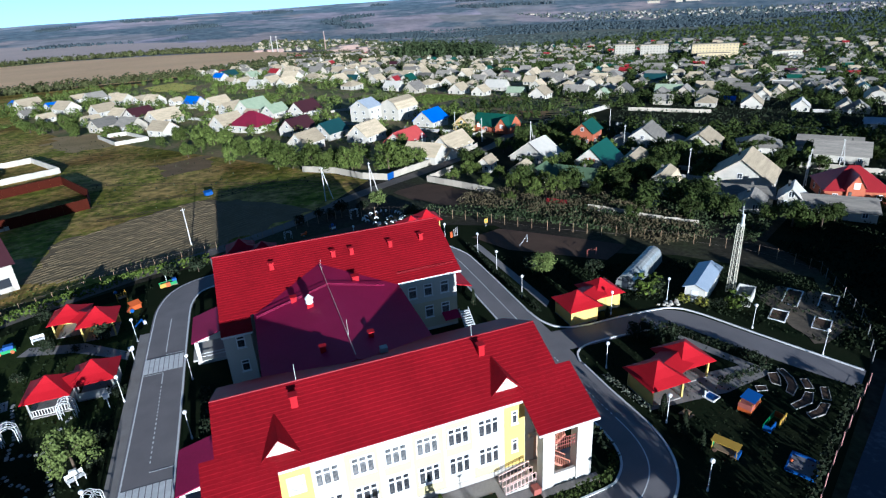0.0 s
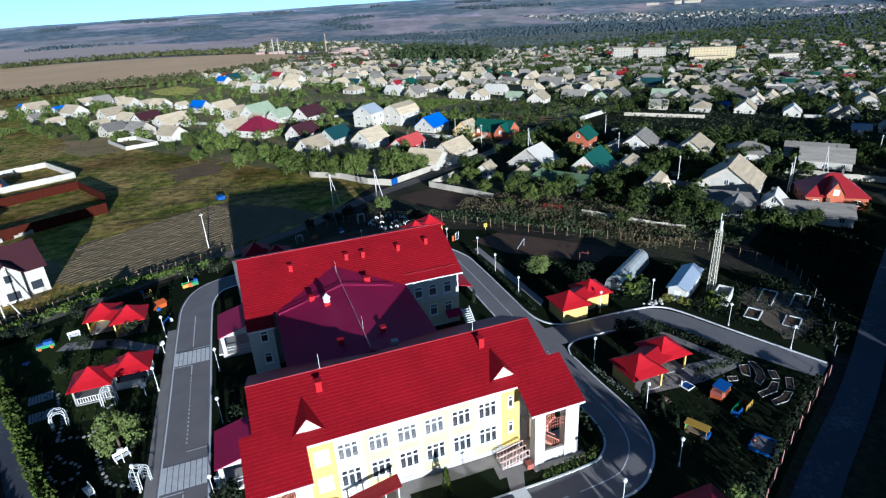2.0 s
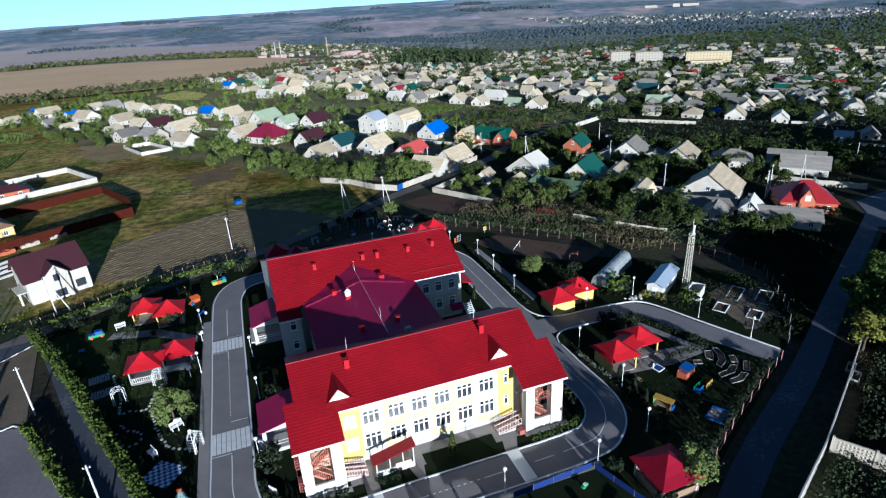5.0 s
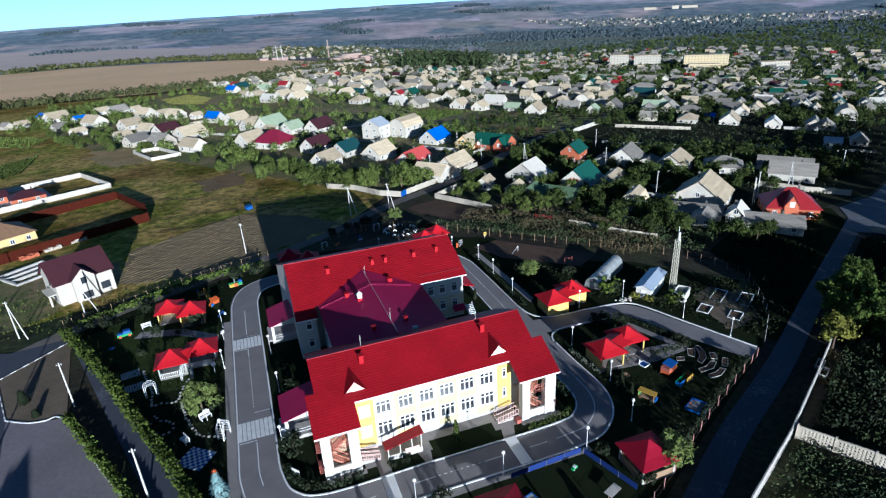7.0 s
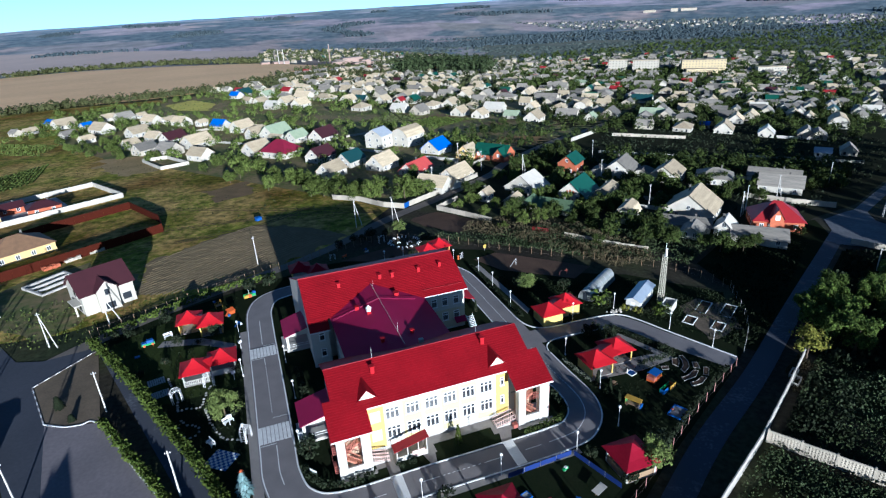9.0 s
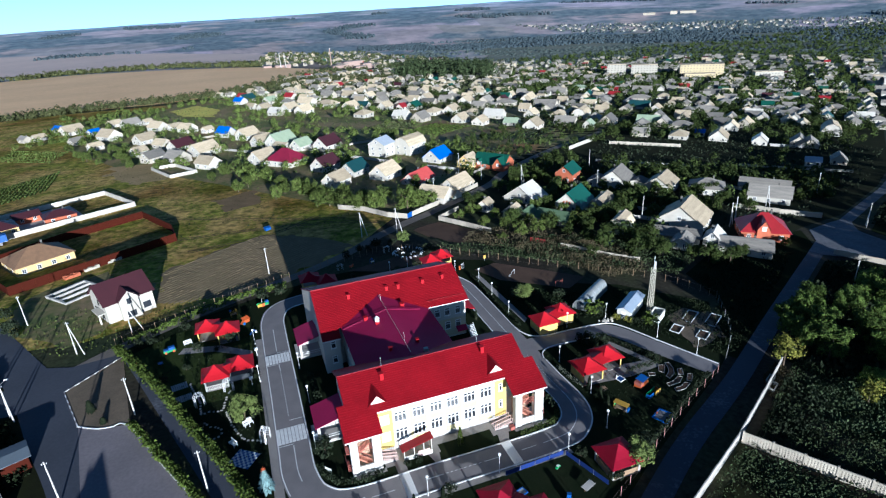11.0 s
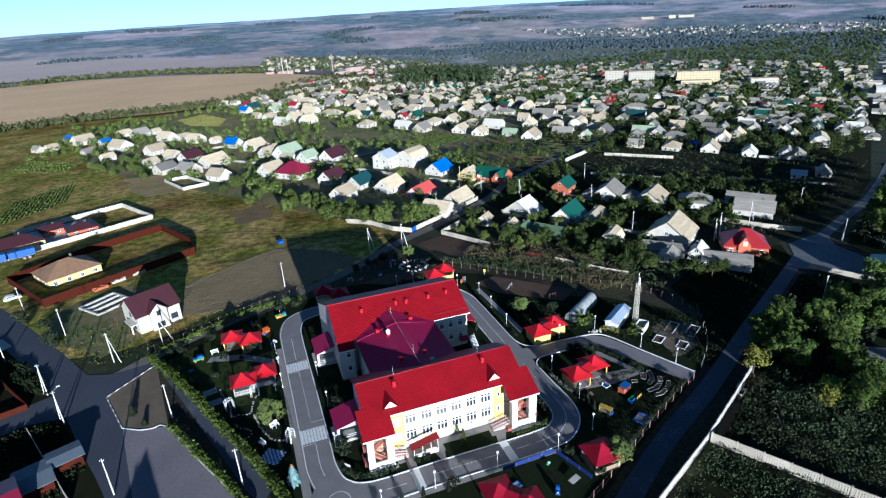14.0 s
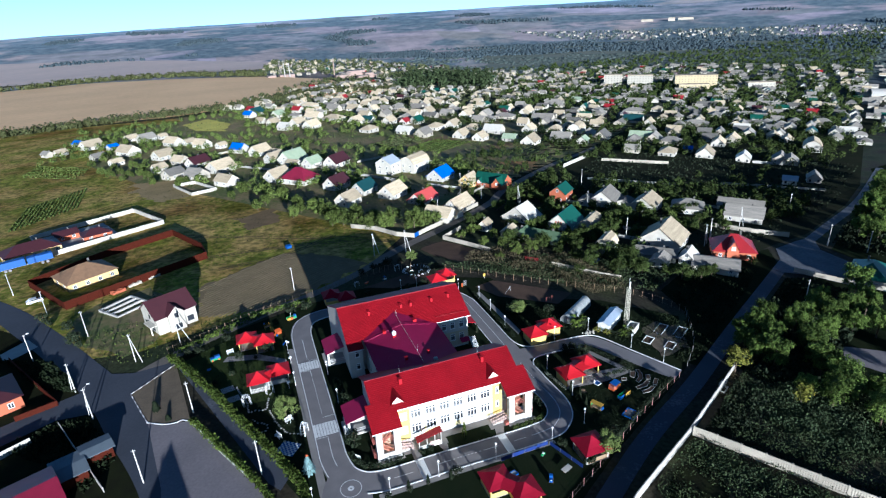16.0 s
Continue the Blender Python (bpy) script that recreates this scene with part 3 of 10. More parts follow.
def make_roads():
    solo("road", ribbon(MB(), RING, -2.55, 2.55, 0.03), M["asphalt"], "narrow grey asphalt ring road round the kindergarten", "road", kind="structure")
    solo("road_branch", ribbon(MB(), BRANCH, -2.2, 2.2, 0.026), M["asphalt"], "grey asphalt side drive to the garden gate", "road", kind="structure")
    solo("road_gate", ribbon(MB(), GATE, -4.2, 4.2, 0.022), M["asphalt"], "grey asphalt drive with a painted circle", "road", kind="structure")
    # kerbs, painted white
    kerb = MB()
    ribbon(kerb, RING, -2.5, -2.3, 0.12, thick=0.14)
    solo("kerb", kerb, M["trim"], "white-painted concrete kerb along the ring road", "kerb", kind="structure")
    kerb = MB()
    j0 = next(i for i, p in enumerate(RING) if p[0] > 6 and p[1] < -15)
    j1 = next(i for i, p in enumerate(RING) if p[0] > 44 and p[1] > 2.3)
    j2 = next(i for i, p in enumerate(RING) if p[0] > 44 and p[1] > 9)
    ribbon(kerb, RING[: j0 - 12], 2.2, 2.36, 0.04)
    ribbon(kerb, RING[j0 : j1 - 4], 2.3, 2.5, 0.12, thick=0.14)
    ribbon(kerb, RING[j2 + 6 :], 2.3, 2.5, 0.12, thick=0.14)
    corner_a = curve_points([(48.05, 0.5), (48.9, 2.4), (51.3, 3.5), (57, 3.55), (61, 3.3)], 0.5)
    corner_b = curve_points([(48.05, 14), (48.5, 10.5), (50, 8.2), (53, 7.4), (58, 7.5), (64, 7.45), (66.9, 6.9), (69, 4.6), (72.2, -2.4), (77, -12.4)], 0.5)
    ribbon(kerb, corner_a, -0.1, 0.1, 0.12, thick=0.14)
    ribbon(kerb, corner_b, -0.13, 0.13, 0.12, thick=0.14)
    solo("kerb", kerb, M["trim"], "white-painted kerb round the drive and gardens", "kerb", kind="structure")
    mark = MB()
    a = next(i for i, p in enumerate(RING) if p[1] < 36)
    b = next(i for i, p in enumerate(RING) if p[1] < -13)
    left = RING[a:b]
    for lo, hi, solid in ((23.2, 33, True), (16.5, 18.8, True), (2.2, 16.5, False), (-13, -4.5, True)):
        line = [p for p in left if lo <= p[1] <= hi]
        if solid:
            ribbon(mark, line, -0.06, 0.06, 0.036)
        else:
            dashes(mark, line, 0.5, 0.5, 0.12, 0.036)
    for y, side in ((18.9, 1), (23.0, -1), (1.6, -1), (-4.3, 1)):
        mark.box(*sorted((1.55, 1.55 - 2.2 * side)), y - 0.06, y + 0.06, 0.034, 0.036)
    c = next(i for i, p in enumerate(RING) if p[0] > 10 and p[1] < -15)
    d = next(i for i, p in enumerate(RING) if p[0] > 38 and p[1] < -15)
    front = RING[c:d]
    for lo, hi, solid in ((10, 14, True), (18, 21, True), (21, 27, False), (27, 30, True), (33.2, 36, True)):
        line = [p for p in front if lo <= p[0] <= hi]
        ribbon(mark, line, -0.06, 0.06, 0.036) if solid else dashes(mark, line, 0.5, 0.5, 0.12, 0.036)
    bend = RING[d - 4 : next(i for i, p in enumerate(RING) if p[0] > 44 and p[1] > -9)]
    ribbon(mark, bend, -0.06, 0.06, 0.036)
    right = [p for p in RING if p[0] > 44 and -9 < p[1] < 3]
    dashes(mark, right, 0.5, 0.5, 0.12, 0.036)
    rear = [p for p in RING if p[0] > 44 and 10 < p[1] < 36]
    ribbon(mark, rear, -0.05, 0.05, 0.036)
    ring = [(3.0 + 1.75 * math.cos(k * math.tau / 40), -18.7 + 1.9 * math.sin(k * math.tau / 40)) for k in range(41)]
    ribbon(mark, ring, -0.06, 0.06, 0.04)
    disc = [(3.0 + 0.35 * math.cos(k * math.tau / 16), -18.7 + 0.35 * math.sin(k * math.tau / 16)) for k in range(17)]
    ribbon(mark, disc, -0.2, 0.2, 0.04)
    solo("road_marking", mark, M["line"], "worn white centre lines painted on asphalt", "road marking", kind="structure")
    for name, x0, x1, y0, y1, along in (("zebra_rear", -0.75, 3.75, 19.2, 22.6, "y"), ("zebra_side", -0.75, 3.75, -3.9, -0.1, "y"), ("zebra_front", 30.9, 32.4, -21.5, -16.8, "x"), ("zebra_entry", 14.9, 16.4, -21.5, -16.8, "x")):
        zb = MB()
        n = 8 if along == "y" else 5
        for k in range(n):
            if along == "y":
                w = (x1 - x0) / n
                zb.box(x0 + k * w + 0.03, x0 + (k + 0.92) * w, y0, y1, 0.034, 0.039)
            else:
                w = (x1 - x0) / n
                zb.box(x0 + k * w, x0 + (k + 0.985) * w, y0, y1, 0.034, 0.039)
        solo("zebra_crossing", zb, M["trim"] if along == "x" else M["line"], "pedestrian crossing of worn white stripes on asphalt", "crossing", "crossings", kind="structure")


make_roads()
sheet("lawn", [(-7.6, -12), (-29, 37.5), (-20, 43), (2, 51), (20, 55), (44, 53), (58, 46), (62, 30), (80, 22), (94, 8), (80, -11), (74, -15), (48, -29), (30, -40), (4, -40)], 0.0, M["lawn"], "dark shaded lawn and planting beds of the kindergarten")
sheet("lit_garden_lawn", [(-15.5, 12), (-26, 35), (-18, 40), (-3, 44), (-3, 12)], 0.012, M["grass_lit"], "play garden lawn, lightened where light reaches it", step=3.0)
sheet("gutter", [(-2.2, 30), (-2.2, -20), (-0.8, -20), (-0.8, 30)], 0.012, M["paving"], "grey paved strip beside the ring road")
sheet("forecourt", [(13.6, -14.9), (34.4, -14.9), (34.4, -11), (13.6, -11)], 0.02, M["paving"], "paved strip along the entrance front")
sheet("front_paving", [(7, -21.85), (40, -21.75), (40, -22.7), (7, -22.9)], 0.03, M["paving"], "grey paved strip along the front road")
sheet("path_entry", [(14.9, -16.8), (16.4, -16.8), (16.4, -14), (14.9, -14)], 0.03, M["paving"], "paved path to the main entrance")
sheet("path_mid", [(19.7, -16.8), (21.4, -16.8), (21.9, -14), (20.2, -14)], 0.03, M["paving"], "paved path between lawn beds")
sheet("path_tower", [(30.9, -16.8), (32.4, -16.8), (33.6, -14), (31.6, -14)], 0.03, M["paving"], "paved path to the stair porch")
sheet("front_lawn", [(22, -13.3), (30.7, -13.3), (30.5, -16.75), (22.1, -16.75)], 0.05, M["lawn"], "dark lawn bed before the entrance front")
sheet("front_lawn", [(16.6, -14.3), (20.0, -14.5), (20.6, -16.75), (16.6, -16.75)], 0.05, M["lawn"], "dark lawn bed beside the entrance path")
sheet("ploughland", [(-24, 78), (-16, 85), (-4.6, 93.6), (6, 96), (24, 80), (27, 73), (9, 61), (-7, 54), (-22.5, 58)], 0.04, M["tilth"], "ploughed plot with shallow furrows", step=2.0, ragged=3.0)
sheet("meadow", [(-60, 48), (-36, 45), (-8, 53), (12, 60.5), (28, 72), (44, 92), (37, 105), (-18, 191), (-60, 250), (-100, 330), (-260, 420), (-340, 300), (-200, 110)], 0.02, M["rough_grass"], "rough grass common with bare tracks")
sheet("bare_plot", [(-11.5, 149), (3.3, 158), (6.8, 138), (-5.9, 132)], 0.05, M["plough"], "bare dug earth plot", step=2.0, ragged=3.0)
sheet("bare_ground", [(-62, 252), (-44, 250), (-34, 228), (-32, 202), (-44, 200), (-57, 218)], 0.05, M["worn"], "worn bare ground on the common", step=4.0, ragged=9.0)
sheet("garden_plot", [(46, 77), (56, 81.5), (65.2, 66.5), (55, 59.5)], 0.05, M["soil"], "dark dug vegetable plot", step=2.0, ragged=2.0)
sheet("common_grass", [(-100, 330), (-140, 352), (-260, 420), (-330, 470), (-240, 540), (-60, 530), (-50, 500), (-90, 490), (-128, 455), (-122, 410), (-86, 372)], 0.05, M["rough_grass"], "rough grass common behind the houses", step=12)
sheet("village_ground", [(-18, 191), (37, 105), (46, 94), (62, 100), (105, 145), (160, 192), (225, 240), (330, 330), (270, 420), (130, 560), (-60, 530), (-240, 540), (-300, 440), (-260, 420), (-100, 330), (-60, 250)], 0.03, M["village_grass"], "grassy garden ground among the houses", step=16)
# Near-black sheets laid where the ground by the street lies in shade.
sheet("shaded_grass", [(179, 31), (206, 46), (246, 64), (288, 88), (332, 124), (460, 160), (460, -10), (196, -14), (177, 6)], 0.03, M["lawn"], "grass and scrub by the street, near-black for shade", step=14)
sheet("verge_grass", [(80, -10), (97, 8), (100, 22), (128, 38), (158, 38), (150, 27), (104, 0.5), (82, -12.5)], 0.025, M["lawn"], "rough grass beside the street, near-black for shade", step=8)
sheet("verge_grass", [(90, -15), (104, -4.5), (142, 17.5), (152, 15), (157, 9), (176, -6), (190, -18), (170, -46), (100, -60), (92, -40)], 0.025, M["lawn"], "ground under the street trees, their shade in its colour", step=8)
sheet("harvested_field", [(-240, 545), (-65, 535), (108, 596), (200, 650), (190, 780), (160, 893), (-105, 1113), (-258, 1189), (-384, 1148), (-700, 1200), (-800, 700)], 1.2, M["field"], "wide brown harvested field", "field", 60)
sheet("stubble_strip", [(150, 720), (240, 690), (300, 780), (200, 880)], 1.6, M["field_pale"], "pale stubble strip", "field", 60)
sheet("far_field", [(-900, 1330), (-447, 1300), (-250, 1240), (-79, 1225), (70, 1180), (95, 1420), (-150, 1800), (-417, 2060), (-800, 2250), (-1300, 2200)], 2.5, M["fallow"], "distant pale fallow field", "field", 60)

# streets outside the fence
STREET = curve_points([(20, -51), (45, -34.8), (58, -27), (76.5, -17.4), (102, -2.5), (141.5, 20.2), (158, 29.5), (178, 39), (205, 51.5), (243, 69), (284, 91.5), (340, 124)], 3.0)
CROSS = curve_points([(151, 26), (158, 12), (172, -3), (190, -16)], 3.0)
VILLAGE = curve_points([(33, 75.5), (45.9, 85), (61, 95.3), (92, 121.5), (110, 143), (161, 189), (224, 237), (330, 330), (480, 470)], 4.0)
LEFT_STREET = curve_points([(-120, 140), (-78.9, 90), (-66, 71), (-56.3, 55.3), (-48.5, 42), (-43, 32.5), (-38.5, 22.5), (-34.8, 13), (-30, 2), (-26.5, -8), (-20, -30), (-14, -60)], 3.0)
LANE = curve_points([(-36, 33), (-26, 40.5), (-8, 50.5), (11.4, 59.6), (24, 67.4), (35, 77), (40, 80.6)], 3.0)
for name, line, w, label in (
    ("street", STREET[:46], 2.6, "worn dark asphalt street along the fence"),
    ("street_far", STREET[45:], 2.6, "pale worn asphalt street beyond the junction"),
    ("street_cross", CROSS, 3.4, "worn asphalt side street at the junction"),
    ("street_village", VILLAGE[:62], 1.9, "grey village street between house plots"),
    ("street_left", LEFT_STREET, 3.7, "wide worn asphalt street past new houses"),
    ("lane", LANE, 1.7, "trodden earth lane along the garden fence"),
):
    solo(name, ribbon(MB(), line, -w if w != 2.6 else -2.0, w if w != 2.6 else 1.5, 0.05), M["lane_earth"] if name in ("lane", "street_village") else M["asphalt_blue"] if name == "street_left" else M["asphalt_pale"] if name in ("street_cross", "street_far") else M["asphalt_old"], label, "road", kind="structure")
sheet("junction", [(145, 21.5), (151, 26.3), (161, 37.5), (174, 41), (186, 43), (180, 37.7), (175, 32), (174, 21.3), (158, 9.5), (152.8, 16.1)], 0.07, M["asphalt_pale"], "wide worn asphalt junction")
sheet("street_side", [(-48, 37), (-43.3, 37.7), (-36.5, 35.1), (-27.5, 36.2), (-28.4, 34), (-36, 26.2), (-42, 22.2), (-49.5, 22.9), (-58, 18.4), (-98, 2), (-100, 8), (-60, 25.1), (-50.8, 29.7), (-46.8, 31.5)], 0.06, M["asphalt_blue"], "worn asphalt side street and bend")
sheet("yard_ground", [(-74.3, 75.3), (-63.1, 64.1), (-55.2, 50.3), (-47.9, 37.3), (-46.8, 31.5), (-50.8, 29.7), (-60, 25.1), (-100, 8), (-130, 60)], 0.03, M["yard"], "earth and grass of a house yard, shade painted near-black")
sheet("yard_ground", [(-98, 2), (-58, 18.4), (-49.5, 22.9), (-42, 22.2), (-38.3, 13.4), (-32.9, 2.8), (-29.5, -8), (-18, -60), (-90, -60)], 0.03, M["yard"], "earth of vegetable gardens, shade painted near-black")
sheet("building_ground", [(-50.4, 81), (-40, 86), (-24, 70), (-24, 54), (-33, 50), (-38.6, 45), (-46.7, 50.5), (-54, 63.4), (-54.5, 76.4)], 0.05, M["village_grass"], "rough weeds and bare soil round a new house", step=2.0, ragged=3.5)
sheet("yard_paving", [(-77.5, 138.6), (-55, 152.2), (-66, 177), (-88.6, 165.4)], 0.07, M["concrete"], "pale concrete paving of a walled yard")
sheet("yard_slab", [(-69.6, 59), (-65, 65), (-61.4, 59.4), (-67, 53.6)], 0.07, M["concrete"], "grey concrete slab in a yard")
sheet("car_park", [(-31.5, 14.2), (-27.5, 12.2), (-23.4, 11.4), (-19, 3), (-12.6, -10.2), (-10, -17), (-8, -30), (-10, -60), (-24, -60), (-27.5, -6)], 0.07, M["asphalt_park"], "grey asphalt car park beside a hedge")
sheet("verge_plot", [(-27.4, 35), (-36, 26.2), (-31.5, 14.2), (-27.5, 12.4), (-23.4, 11.6)], 0.075, M["verge_soil"], "bare earth verge with young firs")
solo("kerb", ribbon(MB(), curve_points([(-31.6, 14.3), (-28.3, 12.3), (-26, 11.9), (-23.5, 11.3), (-17.4, -1.2), (-12.7, -10)], 1.0), -0.1, 0.1, 0.16, thick=0.12), M["line"], "white kerb of the car park", "kerb", kind="structure")
edge = thing("verge_kerb", "row of kerbstones painted white in turn", "kerb", kind="structure")
for a, b in (((-27.6, 34.8), (-36, 26.2)), ((-36, 26.2), (-31.6, 14.3))):
    n = int(math.dist(a, b))
    for k in range(n):
        x, y = a[0] + (b[0] - a[0]) * (k + 0.5) / n, a[1] + (b[1] - a[1]) * (k + 0.5) / n
        o = part("kerbstone", MB().box(-0.48, 0.48, -0.09, 0.09, -0.1, 0.17), M["line"] if k % 2 else M["asphalt"], edge)
        o.matrix_basis = pose(x, y, land(x, y), 0, 0, math.degrees(math.atan2(b[1] - a[1], b[0] - a[0])))
sheet("walk_path", [(-27.2, 34), (-25.6, 34.6), (-5.8, -11), (-8.2, -14.5), (-10, -12)], 0.045, M["asphalt_old"], "grey paved footpath between hedges")
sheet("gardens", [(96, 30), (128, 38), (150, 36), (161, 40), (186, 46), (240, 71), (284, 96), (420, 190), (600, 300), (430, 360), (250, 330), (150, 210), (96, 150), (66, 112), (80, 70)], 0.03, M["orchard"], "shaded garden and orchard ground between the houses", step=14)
for k, pts in enumerate(([(-22, 106), (0, 104), (26, 98), (40, 90)], [(-36, 140), (-14, 126), (8, 112), (30, 100)], [(-18, 92), (6, 96), (22, 108)])):
    tr = MB()
    line = curve_points(pts, 3.0)
    ribbon(tr, line, -1.0, -0.55, 0.045)
    ribbon(tr, line, 0.55, 1.0, 0.045)
    solo("wheel_track", tr, M["soil"], "pair of worn wheel tracks across the grass", "track", kind="structure")
M["hay"] = shade("mown_meadow", (0.68, 0.6, 0.12), (0.5, 0.43, 0.1), 0.95, 0.05, 0.6, 0.05, spec=0.1)
sheet("mown_meadow", [(-50, 472), (-29, 495), (-9, 451), (-13, 408), (-37, 429)], 0.5, M["hay"], "bright yellow-green mown meadow by the houses", step=6.0, ragged=4.0)


# ---- the kindergarten ----
def tiled_roof(low_a, low_b, up_b, up_a, row=0.37, lift=0.066, thick=0.06):
    """A metal tile roof plane from its eave (a to b) up to its top edge, stepped row by row as one sheet."""
    mb = MB()
    la, lb, ub, ua = (Vector(p) for p in (low_a, low_b, up_b, up_a))
    nrm = (lb - la).cross(ua - la).normalized()
    n = max(2, round((ua - la).length / row))
    vs = [la - nrm * thick, lb - nrm * thick]
    for k in range(n):
        s, e = k / n, (k + 1) / n
        vs += [la.lerp(ua, s) + nrm * lift, lb.lerp(ub, s) + nrm * lift, la.lerp(ua, e), lb.lerp(ub, e)]
    vs += [ua - nrm * thick, ub - nrm * thick]
    m = len(vs) // 2
    fs = [(2 * i, 2 * i + 1, 2 * i + 3, 2 * i + 2) for i in range(m - 1)] + [(2 * m - 2, 2 * m - 1, 1, 0)]
    fs += [tuple(2 * i for i in range(m)), tuple(2 * i + 1 for i in range(m - 1, -1, -1))]
    return mb.add(vs, fs)


M["porch_wall"] = shade("warm_beige_render", (0.55, 0.4, 0.27), (0.47, 0.34, 0.23), 0.85, 0.6, 9.0)
M["stair_red"] = shade("faded_brick_paint", (0.5, 0.2, 0.13), (0.4, 0.16, 0.1), 0.7, 1.0, 10.0)
M["pinkwhite"] = shade("pale_pink_paint", (0.7, 0.5, 0.46), (0.62, 0.44, 0.4), 0.6, 1.0, 9.0)
KG = thing("kindergarten", "two-storey white and yellow kindergarten with red metal roofs", "building")
FX0, FX1, FY0, FY1 = 9.8, 37.8, -11.65, 0.05
RIDGE_Y, RIDGE_Z, SL = -5.8, 11.2, 0.492
EAVE = lambda y: RIDGE_Z - SL * abs(y - RIDGE_Y)


def gable_walls(x0, x1, y0, y1, z1, ridge_y, ridge_z, mat=None):
    """Four walls of a block with gables at its x ends, 0.3 m thick: front, rear and two gable ends."""
    out = []
    for k, (ya, yb) in enumerate(((y0, y0 + 0.3), (y1 - 0.3, y1))):
        out.append(part("wall", MB().box(x0, x1, ya, yb, 0, z1), M["white"], KG))
    for xa, xb in ((x0, x0 + 0.3), (x1 - 0.3, x1)):
        prof = [(y0 + 0.3, 0), (y1 - 0.3, 0), (y1 - 0.3, z1), (ridge_y, ridge_z - 0.12), (y0 + 0.3, z1)]
        mb = MB()
        n = len(prof)
        mb.add([(xa, y, z) for y, z in prof] + [(xb, y, z) for y, z in prof], [tuple(range(n - 1, -1, -1)), tuple(range(n, 2 * n))] + [(i, (i + 1) % n, n + (i + 1) % n, n + i) for i in range(n)])
        out.append(part("gable_wall", mb, M["white"], KG))
    return out


# front wing
gable_walls(FX0, FX1, FY0, FY1, EAVE(FY0) - 0.15, RIDGE_Y, RIDGE_Z)
part("roof", tiled_roof((FX0 - 0.5, -12.2, EAVE(12.2 * -1)), (FX1 + 0.5, -12.2, EAVE(-12.2)), (FX1 + 0.5, RIDGE_Y, RIDGE_Z), (FX0 - 0.5, RIDGE_Y, RIDGE_Z)), M["roof_red"], KG, "front slope of red metal tiles")
part("roof", tiled_roof((FX1 + 0.5, 0.6, EAVE(0.6)), (FX0 - 0.5, 0.6, EAVE(0.6)), (FX0 - 0.5, RIDGE_Y, RIDGE_Z), (FX1 + 0.5, RIDGE_Y, RIDGE_Z)), M["roof_red"], KG, "rear slope of red metal tiles")
part("ridge_cap", MB().rod((FX0 - 0.5, RIDGE_Y, RIDGE_Z), (FX1 + 0.5, RIDGE_Y, RIDGE_Z), 0.07, n=8), M["roof_red"], KG)
# rear wing
RX0, RX1, RY0, RY1, RRY, RRZ, RSL = 9.62, 38.1, 14.3, 30.7, 22.5, 12.1, 0.467
REAVE = lambda y: RRZ - RSL * abs(y - RRY)
gable_walls(RX0, RX1, RY0, RY1, REAVE(RY0) - 0.15, RRY, RRZ)
part("roof", tiled_roof((RX0 - 0.06, 13.7, REAVE(13.7)), (RX1 + 0.5, 13.7, REAVE(13.7)), (RX1 + 0.5, RRY, RRZ), (RX0 - 0.06, RRY, RRZ)), M["roof_red"], KG, "front slope of red metal tiles")
part("roof", tiled_roof((RX1 + 0.5, 31.72, 8.52), (8.47, 31.72, 8.52), (RX0 - 0.06, RRY, RRZ), (RX1 + 0.5, RRY, RRZ)), M["roof_red"], KG, "rear slope of red metal tiles")
part("ridge_cap", MB().rod((RX0 - 0.06, RRY, RRZ), (RX1 + 0.5, RRY, RRZ), 0.11, n=8), M["roof_red"], KG)
bay = [(RX0 + 0.02, 22.7, 11.9), (8.6, 31.2, 8.6), (RX0 + 0.02, 31.2, 8.6)]
part("bay_wall", MB().add([(x, y, 0) for x, y, z in bay] + bay, [(2, 1, 0), (3, 4, 5), (0, 1, 4, 3), (1, 2, 5, 4), (2, 0, 3, 5)]), M["white"], KG)
# link between the wings, under a low gable that runs across
LX0, LX1, LRX, LRZ, LEZ = 13.7, 29.9, 21.75, 10.35, 8.0
part("wall", MB().box(LX0, LX0 + 0.3, FY1, RY0, 0, LEZ - 0.1), M["white"], KG)
part("wall", MB().box(LX1 - 0.3, LX1, FY1, RY0, 0, LEZ - 0.1), M["white"], KG)
part("roof", tiled_roof((LX0 - 0.4, 18.9, LEZ - 0.1), (LX0 - 0.4, -3.6, LEZ - 0.1), (LRX, -3.6, LRZ), (LRX, 18.9, LRZ), 0.38, 0.022), M["roof_dark"], KG, "red metal link roof, purple shade in its colour")
part("roof", tiled_roof((LX1 + 0.4, -3.6, LEZ - 0.1), (LX1 + 0.4, 18.9, LEZ - 0.1), (LRX, 18.9, LRZ), (LRX, -3.6, LRZ), 0.38, 0.022), M["roof_dark"], KG, "red metal link roof, purple shade in its colour")
part("ridge_cap", MB().rod((LRX, -3.6, LRZ), (LRX, 18.9, LRZ), 0.09, n=6), M["roof_dark"], KG)


